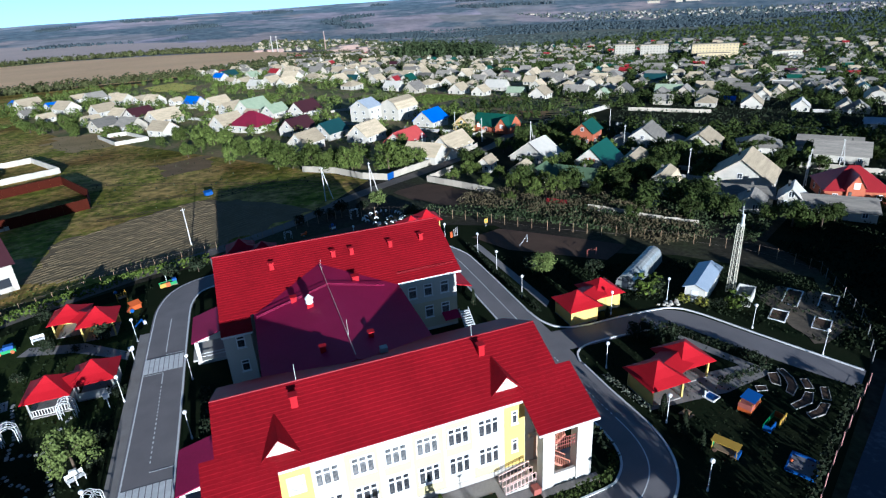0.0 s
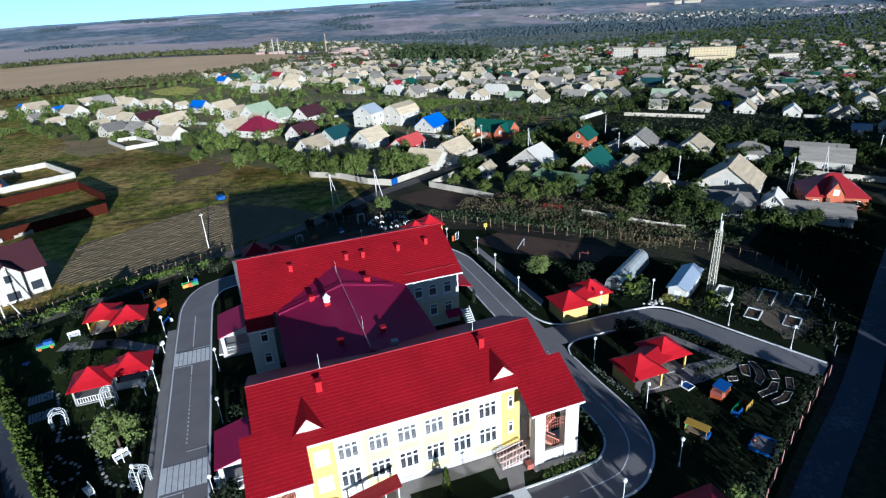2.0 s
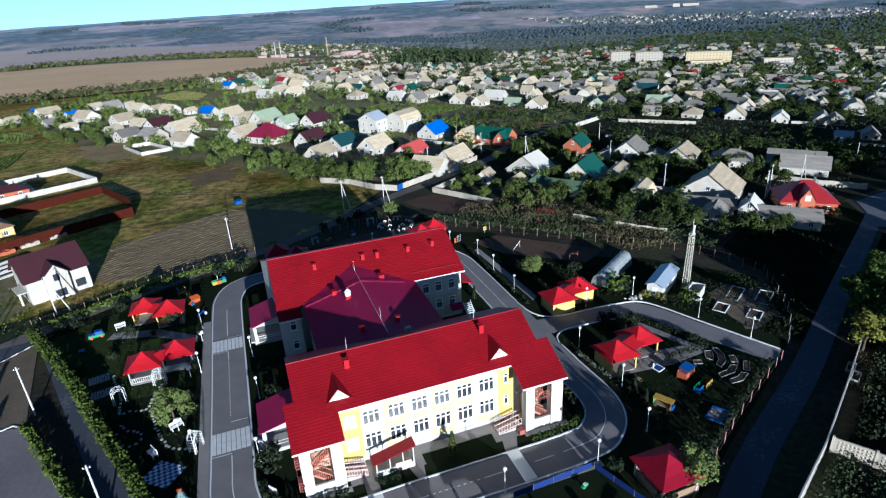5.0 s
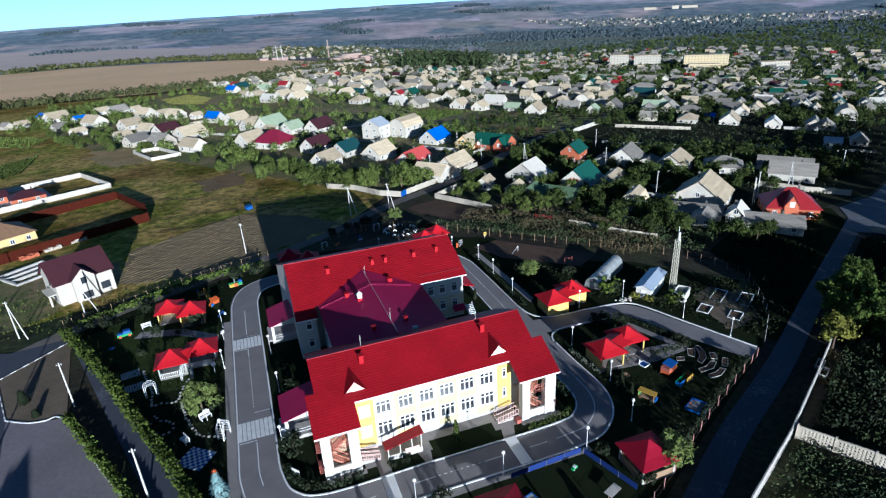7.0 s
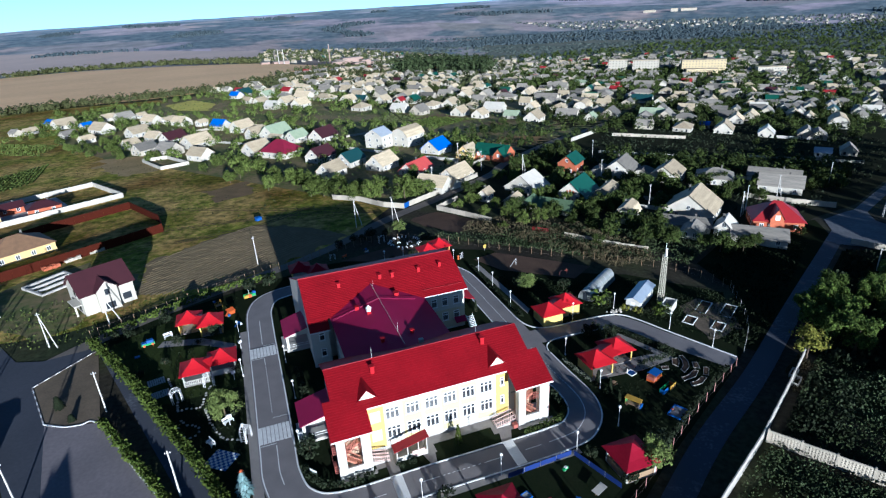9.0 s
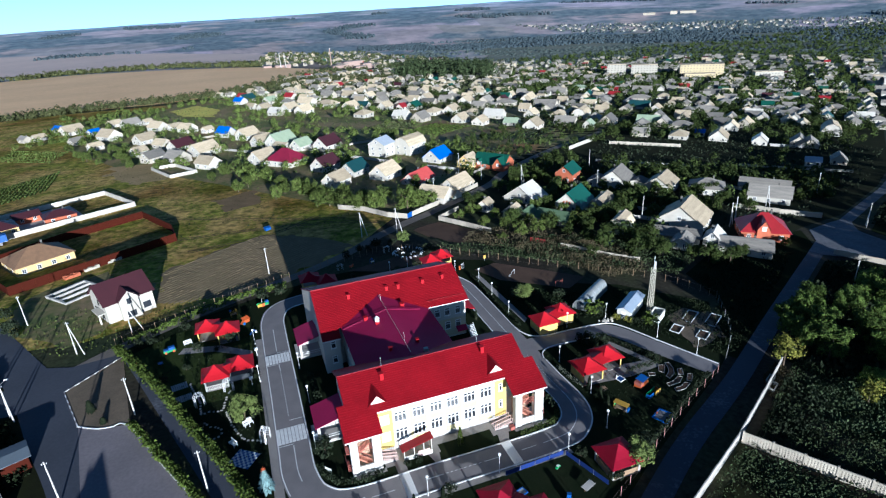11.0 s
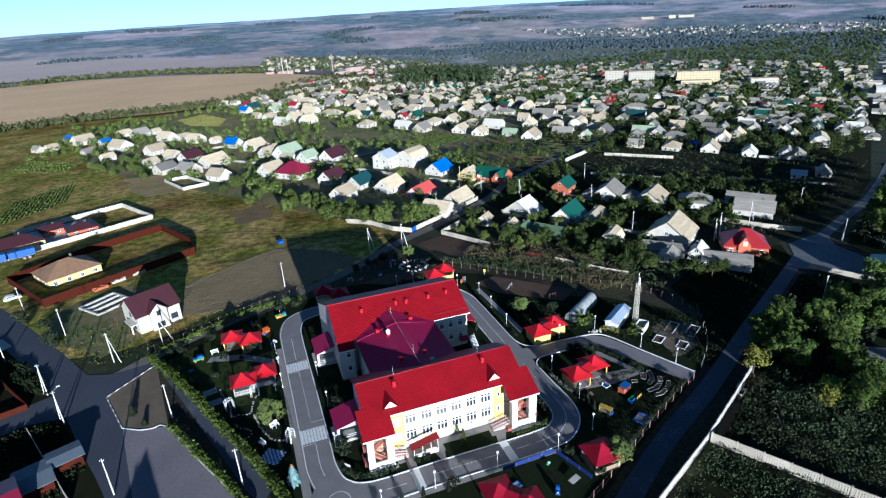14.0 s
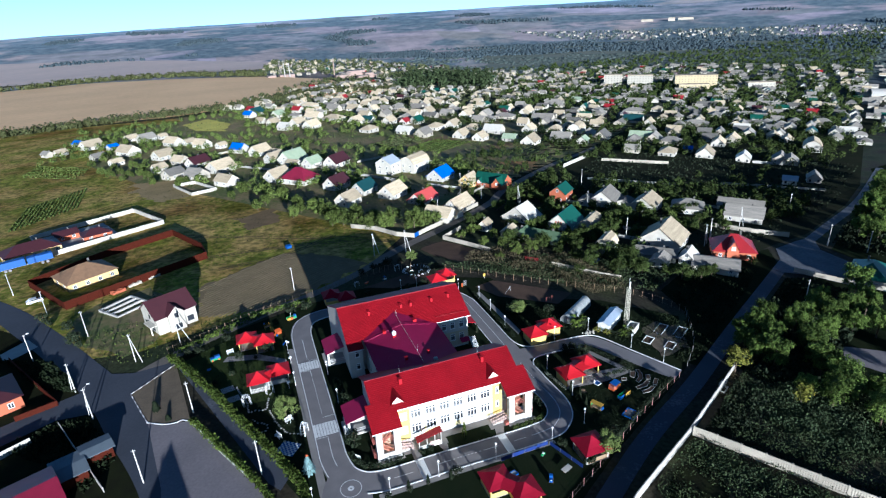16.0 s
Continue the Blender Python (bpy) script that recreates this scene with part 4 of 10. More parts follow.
def tower(x0, x1, gap0, gap1):
    """An open stair porch at a front corner: pillars, parapet, stairs and a roof that carries the main slope on."""
    y0, y1 = -14.8, FY0
    zt = EAVE(y0) - 0.1
    part("pillar", MB().box(x0, gap0, y0, y0 + 1.0, 0, zt), M["white"], KG)
    part("pillar", MB().box(gap1, x1, y0, y0 + 1.0, 0, zt), M["white"], KG)
    part("parapet", MB().box(gap0, gap1, y0 + 0.15, y0 + 0.4, 0, 1.35), M["white"], KG)
    part("beam", MB().box(gap0, gap1, y0, y0 + 0.4, zt - 0.5, zt), M["white"], KG)
    part("floor_slab", MB().box(x0 + 0.2, x1 - 0.2, y0 + 2.75, y1, 3.55, 3.75), M["concrete"], KG)
    part("landing", MB().box(x0 + 0.2, x1 - 0.2, y0 + 0.5, y1, 0.3, 0.55), M["concrete"], KG)
    rl = MB()
    for z in (4.15, 4.55, 4.95):
        rl.beam((gap0, y0 + 0.3, z), (gap1, y0 + 0.3, z), 0.04, 0.05)
    n = 11
    for k in range(n):
        x = gap0 + (gap1 - gap0) * (k + 0.5) / n
        rl.beam((x, y0 + 0.3, 3.75), (x, y0 + 0.3, 4.95), 0.03, 0.03)
    railed("railing", rl, M["red_rail"], KG, "brick-red painted railing")
    part("back_wall", MB().box(gap0 - 0.3, gap1 + 0.3, y1 - 0.08, y1 - 0.02, 0.6, zt - 0.6), M["porch_wall"], KG, "warm beige porch wall")
    # two flights that turn on a half landing, each with its own railings
    for name, xs, zs, ya in (("lower_flight", (gap1 - 0.1, gap0 + 0.1), (0.55, 2.2), y0 + 0.8), ("upper_flight", (gap0 + 0.1, gap1 - 0.1), (2.2, 3.75), y0 + 1.75)):
        fl = new("stair_flight")
        fl.parent = KG
        fl["label"] = "stair flight with brick-red railings"
        n = 8
        for k in range(n):
            u, v = k / n, (k + 1) / n
            lo, hi = sorted((xs[0] + (xs[1] - xs[0]) * u, xs[0] + (xs[1] - xs[0]) * v))
            z = zs[0] + (zs[1] - zs[0]) * v
            part("tread", MB().box(lo, hi + 0.03, ya, ya + 0.85, z - 0.06, z), M["stair_red"], fl)
        for yy in (ya, ya + 0.85):
            part("string", MB().beam((xs[0], yy, zs[0]), (xs[1], yy, zs[1]), 0.06, 0.2), M["stair_red"], fl)
            part("handrail", MB().beam((xs[0], yy, zs[0] + 0.95), (xs[1], yy, zs[1] + 0.95), 0.06, 0.08), M["stair_red"], fl)
            for k in range(9):
                u = (k + 0.5) / 9
                x, z = xs[0] + (xs[1] - xs[0]) * u, zs[0] + (zs[1] - zs[0]) * u
                part("baluster", MB().beam((x, yy, z), (x, yy, z + 0.95), 0.045, 0.045), M["stair_red"], fl)
    xa, xb = x0 - 0.6, x1 + 0.4
    part("tower_roof", tiled_roof((xa, -15.15, EAVE(-15.15) + 0.03), (xb, -15.15, EAVE(-15.15) + 0.03), (xb, -10.1, EAVE(-10.1) + 0.03), (xa, -10.1, EAVE(-10.1) + 0.03)), M["roof_red"], KG, "red tiled porch roof")
    part("fascia", MB().box(xa, xb, -15.2, -15.14, EAVE(-15.15) - 0.2, EAVE(-15.15)), M["trim"], KG)
    side = x0 if x0 < 20 else x1
    out = -1 if x0 < 20 else 1
    for z0 in (0.55, 3.7):
        rl = MB()
        xx = side + out * 0.5
        for z in (z0 + 0.4, z0 + 0.75, z0 + 1.1):
            rl.beam((xx, y0 + 0.8, z), (xx, y1, z), 0.05, 0.06)
            rl.beam((side, y0 + 0.8, z), (xx, y0 + 0.8, z), 0.05, 0.06)
        rl.box(min(side, xx), max(side, xx), y0 + 0.8, y1, z0 - 0.1, z0)
        for k in range(6):
            y = y0 + 0.8 + k * (y1 - y0 - 0.8) / 5
            rl.beam((xx, y, z0), (xx, y, z0 + 1.1), 0.05, 0.05)
        railed("balcony", rl, M["red_rail"], KG, "brick-red railed side landing")


tower(8.8, 13.2, 9.9, 12.0)
tower(34.5, 39.3, 35.6, 37.8)
part("roof_soffit", MB().box(FX0, FX1, -12.15, FY0, EAVE(-12.2) - 0.12, EAVE(-12.2) - 0.06), M["trim"], KG)
part("fascia", MB().box(FX0 - 0.5, FX1 + 0.5, -12.24, -12.19, EAVE(-12.2) - 0.22, EAVE(-12.2) - 0.02), M["trim"], KG)
part("fascia", MB().box(LX1 + 0.4, RX1 + 0.5, 13.64, 13.69, REAVE(13.7) - 0.24, REAVE(13.7) - 0.02), M["trim"], KG)


def window(x, y, z, w, h, lights, face=(0, -1), style="wide", glass="glass"):
    """A white-framed window of several lights, its face turned along face; the frame stands 3 cm proud."""
    fx, fy = face
    win = new("window")
    win.parent = KG
    win.matrix_basis = pose(x, y, z, 0, 0, math.degrees(math.atan2(fy, fx)) + 90)
    fr = MB()
    fw = 0.12
    for x0, x1, z0, z1 in ((-w / 2, w / 2, 0, fw), (-w / 2, w / 2, h - fw, h), (-w / 2, -w / 2 + fw, fw, h - fw), (w / 2 - fw, w / 2, fw, h - fw)):
        fr.box(x0, x1, -0.06, 0.02, z0, z1)
    for k in range(1, lights):
        xm = -w / 2 + w * k / lights
        fr.box(xm - 0.085, xm + 0.085, -0.06, 0.02, fw, h - fw)
    if style == "wide":
        fr.box(-w / 2 + fw, w / 2 - fw, -0.055, 0.02, h * 0.7 - 0.075, h * 0.7 + 0.075)
    part("window_frame", fr, M["trim"], win)
    part("pane", MB().box(-w / 2 + 0.04, w / 2 - 0.04, -0.03, -0.012, 0.04, h - 0.04), M[glass], win)
    part("window_sill", MB().box(-w / 2 - 0.08, w / 2 + 0.08, -0.16, 0.02, -0.07, 0), M["trim"], win)
    return win


WX = [17.08, 19.94, 22.68, 25.37, 28.14, 30.9]
for x in WX:
    window(x, FY0 - 0.01, 1.75, 1.95, 1.95, 3)
    window(x, FY0 - 0.01, 4.95, 1.95, 1.85, 3, glass="glass_pale" if 17 < x < 27 or x > 31 else "glass")
for z in (2.25, 5.35):
    window(33.4, FY0 - 0.01, z, 0.6, 1.4, 1)
for x in (32.2, 34.25, 36.45):
    for z in (1.95, 5.05) if x > 33 else (5.05,):
        window(x, RY0 - 0.01, z, 1.15, 1.7, 1, glass="glass_pale")
for z in (1.95, 5.05):
    window(11.4, 11.99, z, 0.95, 1.5, 1)
part("wall", MB().box(RX0, 12.6, 12.0, 12.3, 0, 7.0), M["white"], KG)
part("wall", MB().box(RX0, RX0 + 0.3, 12.3, RY0, 0, 7.1), M["white"], KG)
part("wall", MB().box(12.3, 12.6, 12.3, RY0, 0, 7.1), M["white"], KG)
part("wing_roof", tiled_roof((RX0 - 0.1, 11.6, REAVE(11.6) + 0.02), (12.9, 11.6, REAVE(11.6) + 0.02), (12.9, 14.2, REAVE(14.2) + 0.02), (RX0 - 0.1, 14.2, REAVE(14.2) + 0.02)), M["roof_red"], KG, "red tiled roof of the side wing")
part("fascia", MB().box(RX0 - 0.1, 12.9, 11.54, 11.59, REAVE(11.6) - 0.24, REAVE(11.6) - 0.03), M["trim"], KG)
for y in (4.0, 10.0):
    for z in (1.8, 5.1):
        window(LX0 - 0.01, y, z, 1.0, 1.7, 1, (-1, 0), "tall")
# yellow bands of the front
M["pale_yellow"] = shade("pale_yellow_render", (0.6, 0.53, 0.27), (0.53, 0.465, 0.23), 0.85, 0.4, 9.0, 0.003)
for x0, x1 in ((13.4, 15.9), (32.4, 34.4)):
    part("yellow_panel", MB().box(x0, x1, FY0 - 0.004, FY0 + 0.05, 0.6, EAVE(FY0) - 0.4), M["yellow"], KG, "yellow rendered band")
for x0, x1, z0, z1 in ((18.5, 21.2, 0.6, 7.5), (21.6, 23.9, 3.9, 5.0), (24.1, 26.8, 0.6, 7.5), (27.0, 29.4, 3.9, 7.5), (29.5, 31.9, 0.6, 1.7)):
    part("yellow_panel", MB().box(x0, x1, FY0 - 0.004, FY0 + 0.05, z0, z1), M["pale_yellow"], KG, "pale yellow rendered band")
part("yellow_panel", MB().box(30.3, RX1, RY0 - 0.004, RY0 + 0.05, 0.4, 4.2), M["cream"], KG, "cream rendered lower storey")
for z in (1.9, 5.0):
    mural = new("mural")
    mural.parent = KG
    part("panel", MB().box(14.0, 15.4, FY0 - 0.03, FY0 - 0.006, z - 0.1, z + 1.7), M["white"], mural, "white panel with a grey scroll")
    sc = MB()
    for k in range(7):
        a0, a1 = math.pi * (1 + k / 7), math.pi * (1 + (k + 1) / 7)
        sc.beam((14.7 + 0.42 * math.cos(a0), FY0 - 0.04, z + 0.75 + 0.5 * math.sin(a0)), (14.7 + 0.42 * math.cos(a1), FY0 - 0.04, z + 0.75 + 0.5 * math.sin(a1)), 0.03, 0.16)
    part("scroll", sc, M["concrete"], mural)
part("plinth", MB().box(13.2, 34.4, FY0 - 0.05, FY0 + 0.05, 0, 0.6), M["concrete"], KG)


def dormer(x, w=2.9, rise=1.45):
    yf = -11.2
    zf = EAVE(yf) + 0.1
    za = zf + rise
    yb = RIDGE_Y - (RIDGE_Z - za) / SL
    d = thing("x", "", "")
    d.name = "dormer"
    d.parent = KG
    part("gable", MB().add([(x - w / 2 + 0.25, yf + 0.15, zf), (x + w / 2 - 0.25, yf + 0.15, zf), (x, yf + 0.15, za - 0.15), (x - w / 2 + 0.25, yf + 0.3, zf), (x + w / 2 - 0.25, yf + 0.3, zf), (x, yf + 0.3, za - 0.15)], [(0, 1, 2), (5, 4, 3), (0, 3, 4, 1), (1, 4, 5, 2), (2, 5, 3, 0)]), M["white"], d)
    for s in (-1, 1):
        q = [(x + s * w / 2, yf - 0.15, zf - 0.12), (x, yf - 0.15, za + 0.05), (x, yb, za + 0.05), (x + s * w / 2, RIDGE_Y - (RIDGE_Z - zf) / SL, zf - 0.1)]
        part("dormer_roof", MB().slab(q if s > 0 else q[::-1], 0.06), M["roof_red"], d)
    part("vent_window", MB().box(x - 0.28, x + 0.28, yf + 0.1, yf + 0.15, zf + 0.25, zf + 0.75), M["concrete"], d)


dormer(14.0)
dormer(32.9)


def roof_vent(x, y, zfun, w=0.55, h=0.95):
    z = zfun(y)
    v = new("roof_vent")
    v.parent = KG
    part("shaft", MB().box(x - w / 2, x + w / 2, y - w / 2, y + w / 2, z - 0.3, z + h), M["roof_gaz"], v)
    part("cap", MB().box(x - w / 2 - 0.1, x + w / 2 + 0.1, y - w / 2 - 0.1, y + w / 2 + 0.1, z + h + 0.06, z + h + 0.12).box(x - 0.05, x + 0.05, y - 0.05, y + 0.05, z + h, z + h + 0.06), M["roof_gaz"], v)


for x, y in ((15.7, -7.7), (32.15, -7.5)):
    roof_vent(x, y, EAVE)
for x, y in ((16.2, 19.3), (23.75, 19.4), (26.05, 19.3), (31.1, 19.3), (35.3, 19.5)):
    roof_vent(x, y, REAVE, 0.5, 0.75)
LINKZ = lambda x: LRZ - (LRZ - LEZ) * abs(x - LRX) / 8.4
for x, y, w in ((17.8, 12.3, 0.6), (25.3, 14.3, 0.75), (24.0, 0.6, 0.45), (19.2, 0.1, 0.5)):
    roof_vent(x, y, lambda q, x=x: LINKZ(x), w, 0.5)
cone = new("roof_cowl")
cone.parent = KG
part("base", MB().box(18.95, 19.65, 9.1, 9.8, LINKZ(19.3) - 0.2, LINKZ(19.3) + 0.45), M["roof_gaz"], cone)
part("cowl", MB().rod((19.3, 9.45, LINKZ(19.3) + 0.45), (19.3, 9.45, LINKZ(19.3) + 1.0), 0.42, 0.36, 12).rod((19.3, 9.45, LINKZ(19.3) + 1.0), (19.3, 9.45, LINKZ(19.3) + 1.5), 0.52, 0.05, 12), M["trim"], cone, "white ventilation cowl")
part("exhaust_box", MB().box(24.1, 24.8, -2.9, -2.3, LINKZ(24.4), LINKZ(24.4) + 0.7), M["concrete"], KG)
for x, y, z in ((LRX, 16.2, LRZ), (LRX + 0.1, 0.8, LRZ), (16.2, RIDGE_Y, RIDGE_Z), (32.0, RIDGE_Y, RIDGE_Z)):
    part("lightning_rod", MB().rod((x, y, z - 0.1), (x, y, z + 1.7), 0.022, 0.012, 6), M["trim"], KG)
# Pale rod added along the link ridge to paint its sunlit highlight.
part("ridge_highlight", MB().rod((LRX + 0.02, -3.0, LRZ + 0.13), (LRX + 0.02, 18.2, LRZ + 0.13), 0.035, 0.035, 5), M["pinkwhite"], KG, "pale rod standing in for the ridge's sunlit edge")
snow = MB()
for a, b in (((13.6, 12.2), (21.7, 12.2)), ((21.8, 12.2), (28.4, 12.7))):
    n = 8
    for k in range(n):
        p, q = [(a[0] + (b[0] - a[0]) * s, a[1] + (b[1] - a[1]) * s) for s in (k / n, (k + 1) / n)]
        for dz in (0.12, 0.28):
            snow.rod((*p, LINKZ(p[0]) + dz), (*q, LINKZ(q[0]) + dz), 0.03, 0.03, 5)
        snow.rod((*p, LINKZ(p[0])), (*p, LINKZ(p[0]) + 0.3), 0.025, 0.025, 4)
part("snow_guard", snow, M["roof_dark"], KG)
for y, zf, x0, x1 in ((14.9, REAVE, 30.6, 38.0),):
    snow = MB()
    for dz in (0.12, 0.26):
        snow.rod((x0, y, zf(y) + dz), (x1, y, zf(y) + dz), 0.025, 0.025, 5)
    for k in range(int((x1 - x0) / 1.0) + 1):
        snow.rod((x0 + k, y, zf(y)), (x0 + k, y, zf(y) + 0.3), 0.02, 0.02, 4)
    part("snow_guard", snow, M["roof_red"], KG)


def porch(x0, x1, y0, y1, z):
    """A side entrance lean-to: sloping dark red roof on white posts, with steps."""
    part("porch_roof", MB().slab([(x0, y0, z - 0.7), (x1, y0, z + 0.5), (x1, y1, z + 0.5), (x0, y1, z - 0.7)], 0.09), M["roof_dark"], KG, "dark red porch roof")
    part("porch_gable", MB().add([(x0 + 0.3, y0 + 0.2, z - 0.85), (x1, y0 + 0.2, z - 0.85), (x1, y0 + 0.2, z + 0.35), (x0 + 0.3, y0 + 0.3, z - 0.85), (x1, y0 + 0.3, z - 0.85), (x1, y0 + 0.3, z + 0.35)], [(0, 1, 2), (5, 4, 3), (0, 3, 4, 1), (1, 4, 5, 2), (2, 5, 3, 0)]), M["white"], KG)
    for y in (y0 + 0.2, y1 - 0.5):
        part("porch_post", MB().box(x0 + 0.3, x0 + 0.75, y, y + 0.45, 0, z - 0.75), M["white"], KG)
    part("porch_floor", MB().box(x0 + 0.2, x1, y0 + 0.1, y1 - 0.1, 0, 0.5).box(x0 - 0.4, x0 + 0.2, y0 + 1, y1 - 1, 0, 0.25), M["concrete"], KG)
    rl = MB()
    for zz in (0.95, 1.35):
        rl.beam((x0 + 0.4, y0 + 0.3, zz), (x1, y0 + 0.3, zz), 0.05, 0.06)
        rl.beam((x0 + 0.4, y1 - 0.3, zz), (x1, y1 - 0.3, zz), 0.05, 0.06)
    railed("railing", rl, M["trim"], KG)


porch(5.0, FX0, -6.3, -0.4, 3.9)
porch(5.4, RX0, 18.6, 25.4, 3.9)
# covered basement stair at the front
part("stair_cover", MB().slab([(16.1, -14.9, 1.95), (21.0, -14.9, 3.05), (21.0, -13.3, 3.05), (16.1, -13.3, 1.95)], 0.1), M["roof_red"], KG, "red sloping cover of the basement stair")
part("cover_wall", MB().box(16.4, 20.8, -14.7, -14.58, 0, 0.75), M["white"], KG)
for x, z in ((16.5, 1.9), (18.0, 2.25), (19.5, 2.6), (20.7, 2.85)):
    part("cover_post", MB().box(x - 0.06, x + 0.06, -14.7, -14.58, 0.75, z), M["white"], KG)
part("cover_beam", MB().beam((16.4, -14.64, 1.86), (20.8, -14.64, 2.85), 0.1, 0.14), M["stair_red"], KG)
part("cover_end", MB().box(20.65, 20.8, -14.55, -13.4, 0, 2.85), M["white"], KG)
part("cover_panel", MB().box(18.6, 20.4, -14.76, -14.705, 0.15, 1.2), M["pinkwhite"], KG)


def steps_with_rails(x0, x1, y0, y1):
    """A flight of steps along the wall up to a stair porch, with pale pink rails on both sides."""
    n = 5
    for k in range(n):
        xa = x0 + (x1 - x0) * k / n
        lo, hi = sorted((xa, x1))
        part("step", MB().box(lo, hi, y0, y1, k * 0.11 + 0.001 * k, (k + 1) * 0.11), M["concrete"], KG)
    for y in (y0, (y0 + y1) / 2, y1):
        rl = MB()
        for dz in (0.25, 0.95):
            rl.beam((x0, y, dz), (x1, y, dz + 0.6), 0.07, 0.07)
        for k in range(9):
            s = k / 8
            rl.beam((x0 + (x1 - x0) * s, y, 0.6 * s), (x0 + (x1 - x0) * s, y, 0.6 * s + 0.95), 0.05, 0.05)
        railed("railing", rl, M["pinkwhite"], KG, "pale pink painted step railing")


steps_with_rails(31.4, 34.3, -14.0, -12.6)
steps_with_rails(15.6, 13.3, -14.0, -12.8)
part("planter", MB().box(33.6, 34.3, -15.0, -14.3, 0, 0.6), M["red_rail"], KG)
for x0, x1 in ((8.4, 13.6), (34.2, 39.9)):
    part("apron", MB().box(x0, x1, -15.5, -14.75, 0, 0.05), M["paving"], KG)
# rear courtyard: side door canopy and outside stair
part("door_canopy", MB().slab([(35.9, 12.9, 1.7), (38.0, 12.9, 1.7), (38.0, 14.3, 2.2), (35.9, 14.3, 2.2)], 0.1), M["roof_dark"], KG, "dark red door canopy")
part("end_canopy", MB().slab([(38.1, 15.2, 5.4), (40.6, 15.2, 4.6), (40.6, 20.5, 4.6), (38.1, 20.5, 5.4)], 0.1), M["roof_gaz"], KG, "red canopy at the end wall")
st = MB()
for k in range(9):
    st.box(38.3, 39.6, 11.8 + k * 0.28, 12.06 + k * 0.28, k * 0.2 + 0.05, k * 0.2 + 0.12)
st.beam((38.3, 11.8, 0.2), (38.3, 14.4, 2.0), 0.06, 0.2)
st.beam((39.6, 11.8, 0.2), (39.6, 14.4, 2.0), 0.06, 0.2)
part("outside_stair", st, M["trim"], KG, "white outside stair")


# ---- gazebos ----
def gazebo_at(x, y, s=4.0, wall="yellow", rz=0.0, h=2.35, rise=1.7, solid=(1, 1, 0, 1), label="red-roofed wooden play shelter with painted panels", roof="roof_gaz"):
    g = thing("gazebo", label, "gazebo", (x, y, land(x, y)), rz, "play shelters")
    e = s / 2 + 0.45
    a = 0.55
    rf = MB()
    # a swept tent roof: flat at the eaves, steep to the tip
    prof = [(e, 0.0), (e * 0.62, rise * 0.31), (e * 0.3, rise * 0.64), (0.05, rise)]
    rows = [[(sx * r, sy * r, h + z) for sx, sy in ((-1, -1), (1, -1), (1, 1), (-1, 1))] for r, z in [(prof[0][0], -0.06)] + prof]
    rf.add([p for row in rows for p in row], [(4 * i + k, 4 * i + (k + 1) % 4, 4 * i + 4 + (k + 1) % 4, 4 * i + 4 + k) for i in range(len(rows) - 1) for k in range(4)] + [(3, 2, 1, 0), tuple(4 * len(rows) - 4 + k for k in range(4))])
    part("roof", rf, M[roof], g)
    q = s / 2 - 0.1
    for sx in (-1, 1):
        for sy in (-1, 1):
            part("post", MB().box(sx * q - 0.1, sx * q + 0.1, sy * q - 0.1, sy * q + 0.1, 0, h), M["yellow"] if wall == "yellow" else M["white"], g)
    part("deck", MB().box(-s / 2, s / 2, -s / 2, s / 2, 0.0, 0.14), M["paving"], g)
    for k, on in enumerate(solid):
        # sides: front, right, rear, left
        top = h if on == 2 else 1.05
        if on == 3:
            # an open railing: two rails and balusters
            rail = new("railing")
            rail.parent = g
            rail.matrix_basis = pose(0, 0, 0, 0, 0, 90 * k) @ pose(0, -q, 0)
            for z in (0.3, 1.0):
                part("rail", MB().box(-q + 0.1, q - 0.1, -0.04, 0.04, z - 0.04, z + 0.04), M["white"], rail)
            n = 13
            for j in range(n):
                x_ = -q + 0.1 + (2 * q - 0.2) * (j + 0.5) / n
                part("baluster", MB().box(x_ - 0.045, x_ + 0.045, -0.03, 0.03, 0.34, 0.96), M["white"], rail)
        elif on:
            mb = MB().box(-q + 0.1, q - 0.1, -0.04, 0.04, 0.14, top)
            p = part("side_panel", mb, M[wall], g)
            p.matrix_basis = pose(0, 0, 0, 0, 0, 90 * k) @ pose(0, -q, 0)
    return g


def gazebo_pair(ax, ay, bx, by, **kw):
    """Two shelters in a row, joined by a low gable roof."""
    second = kw.pop("second", kw.get("solid", (1, 1, 0, 1)))
    g = gazebo_at(ax, ay, **kw)
    gazebo_at(bx, by, **{**kw, "solid": second})
    dx, dy = bx - ax, by - ay
    n = math.hypot(dx, dy)
    sx, sy = -dy / n * 1.9, dx / n * 1.9
    h = kw.get("h", 2.35)
    mb = MB()
    mb.slab([(-sx, -sy, h + 0.02), (dx - sx, dy - sy, h + 0.02), (dx, dy, h + 0.7), (0, 0, h + 0.7)][:: 1], 0.05)
    mb.slab([(dx + sx, dy + sy, h + 0.02), (sx, sy, h + 0.02), (0, 0, h + 0.7), (dx, dy, h + 0.7)], 0.05)
    part("link_roof", mb, M[kw.get("roof", "roof_gaz")], g)


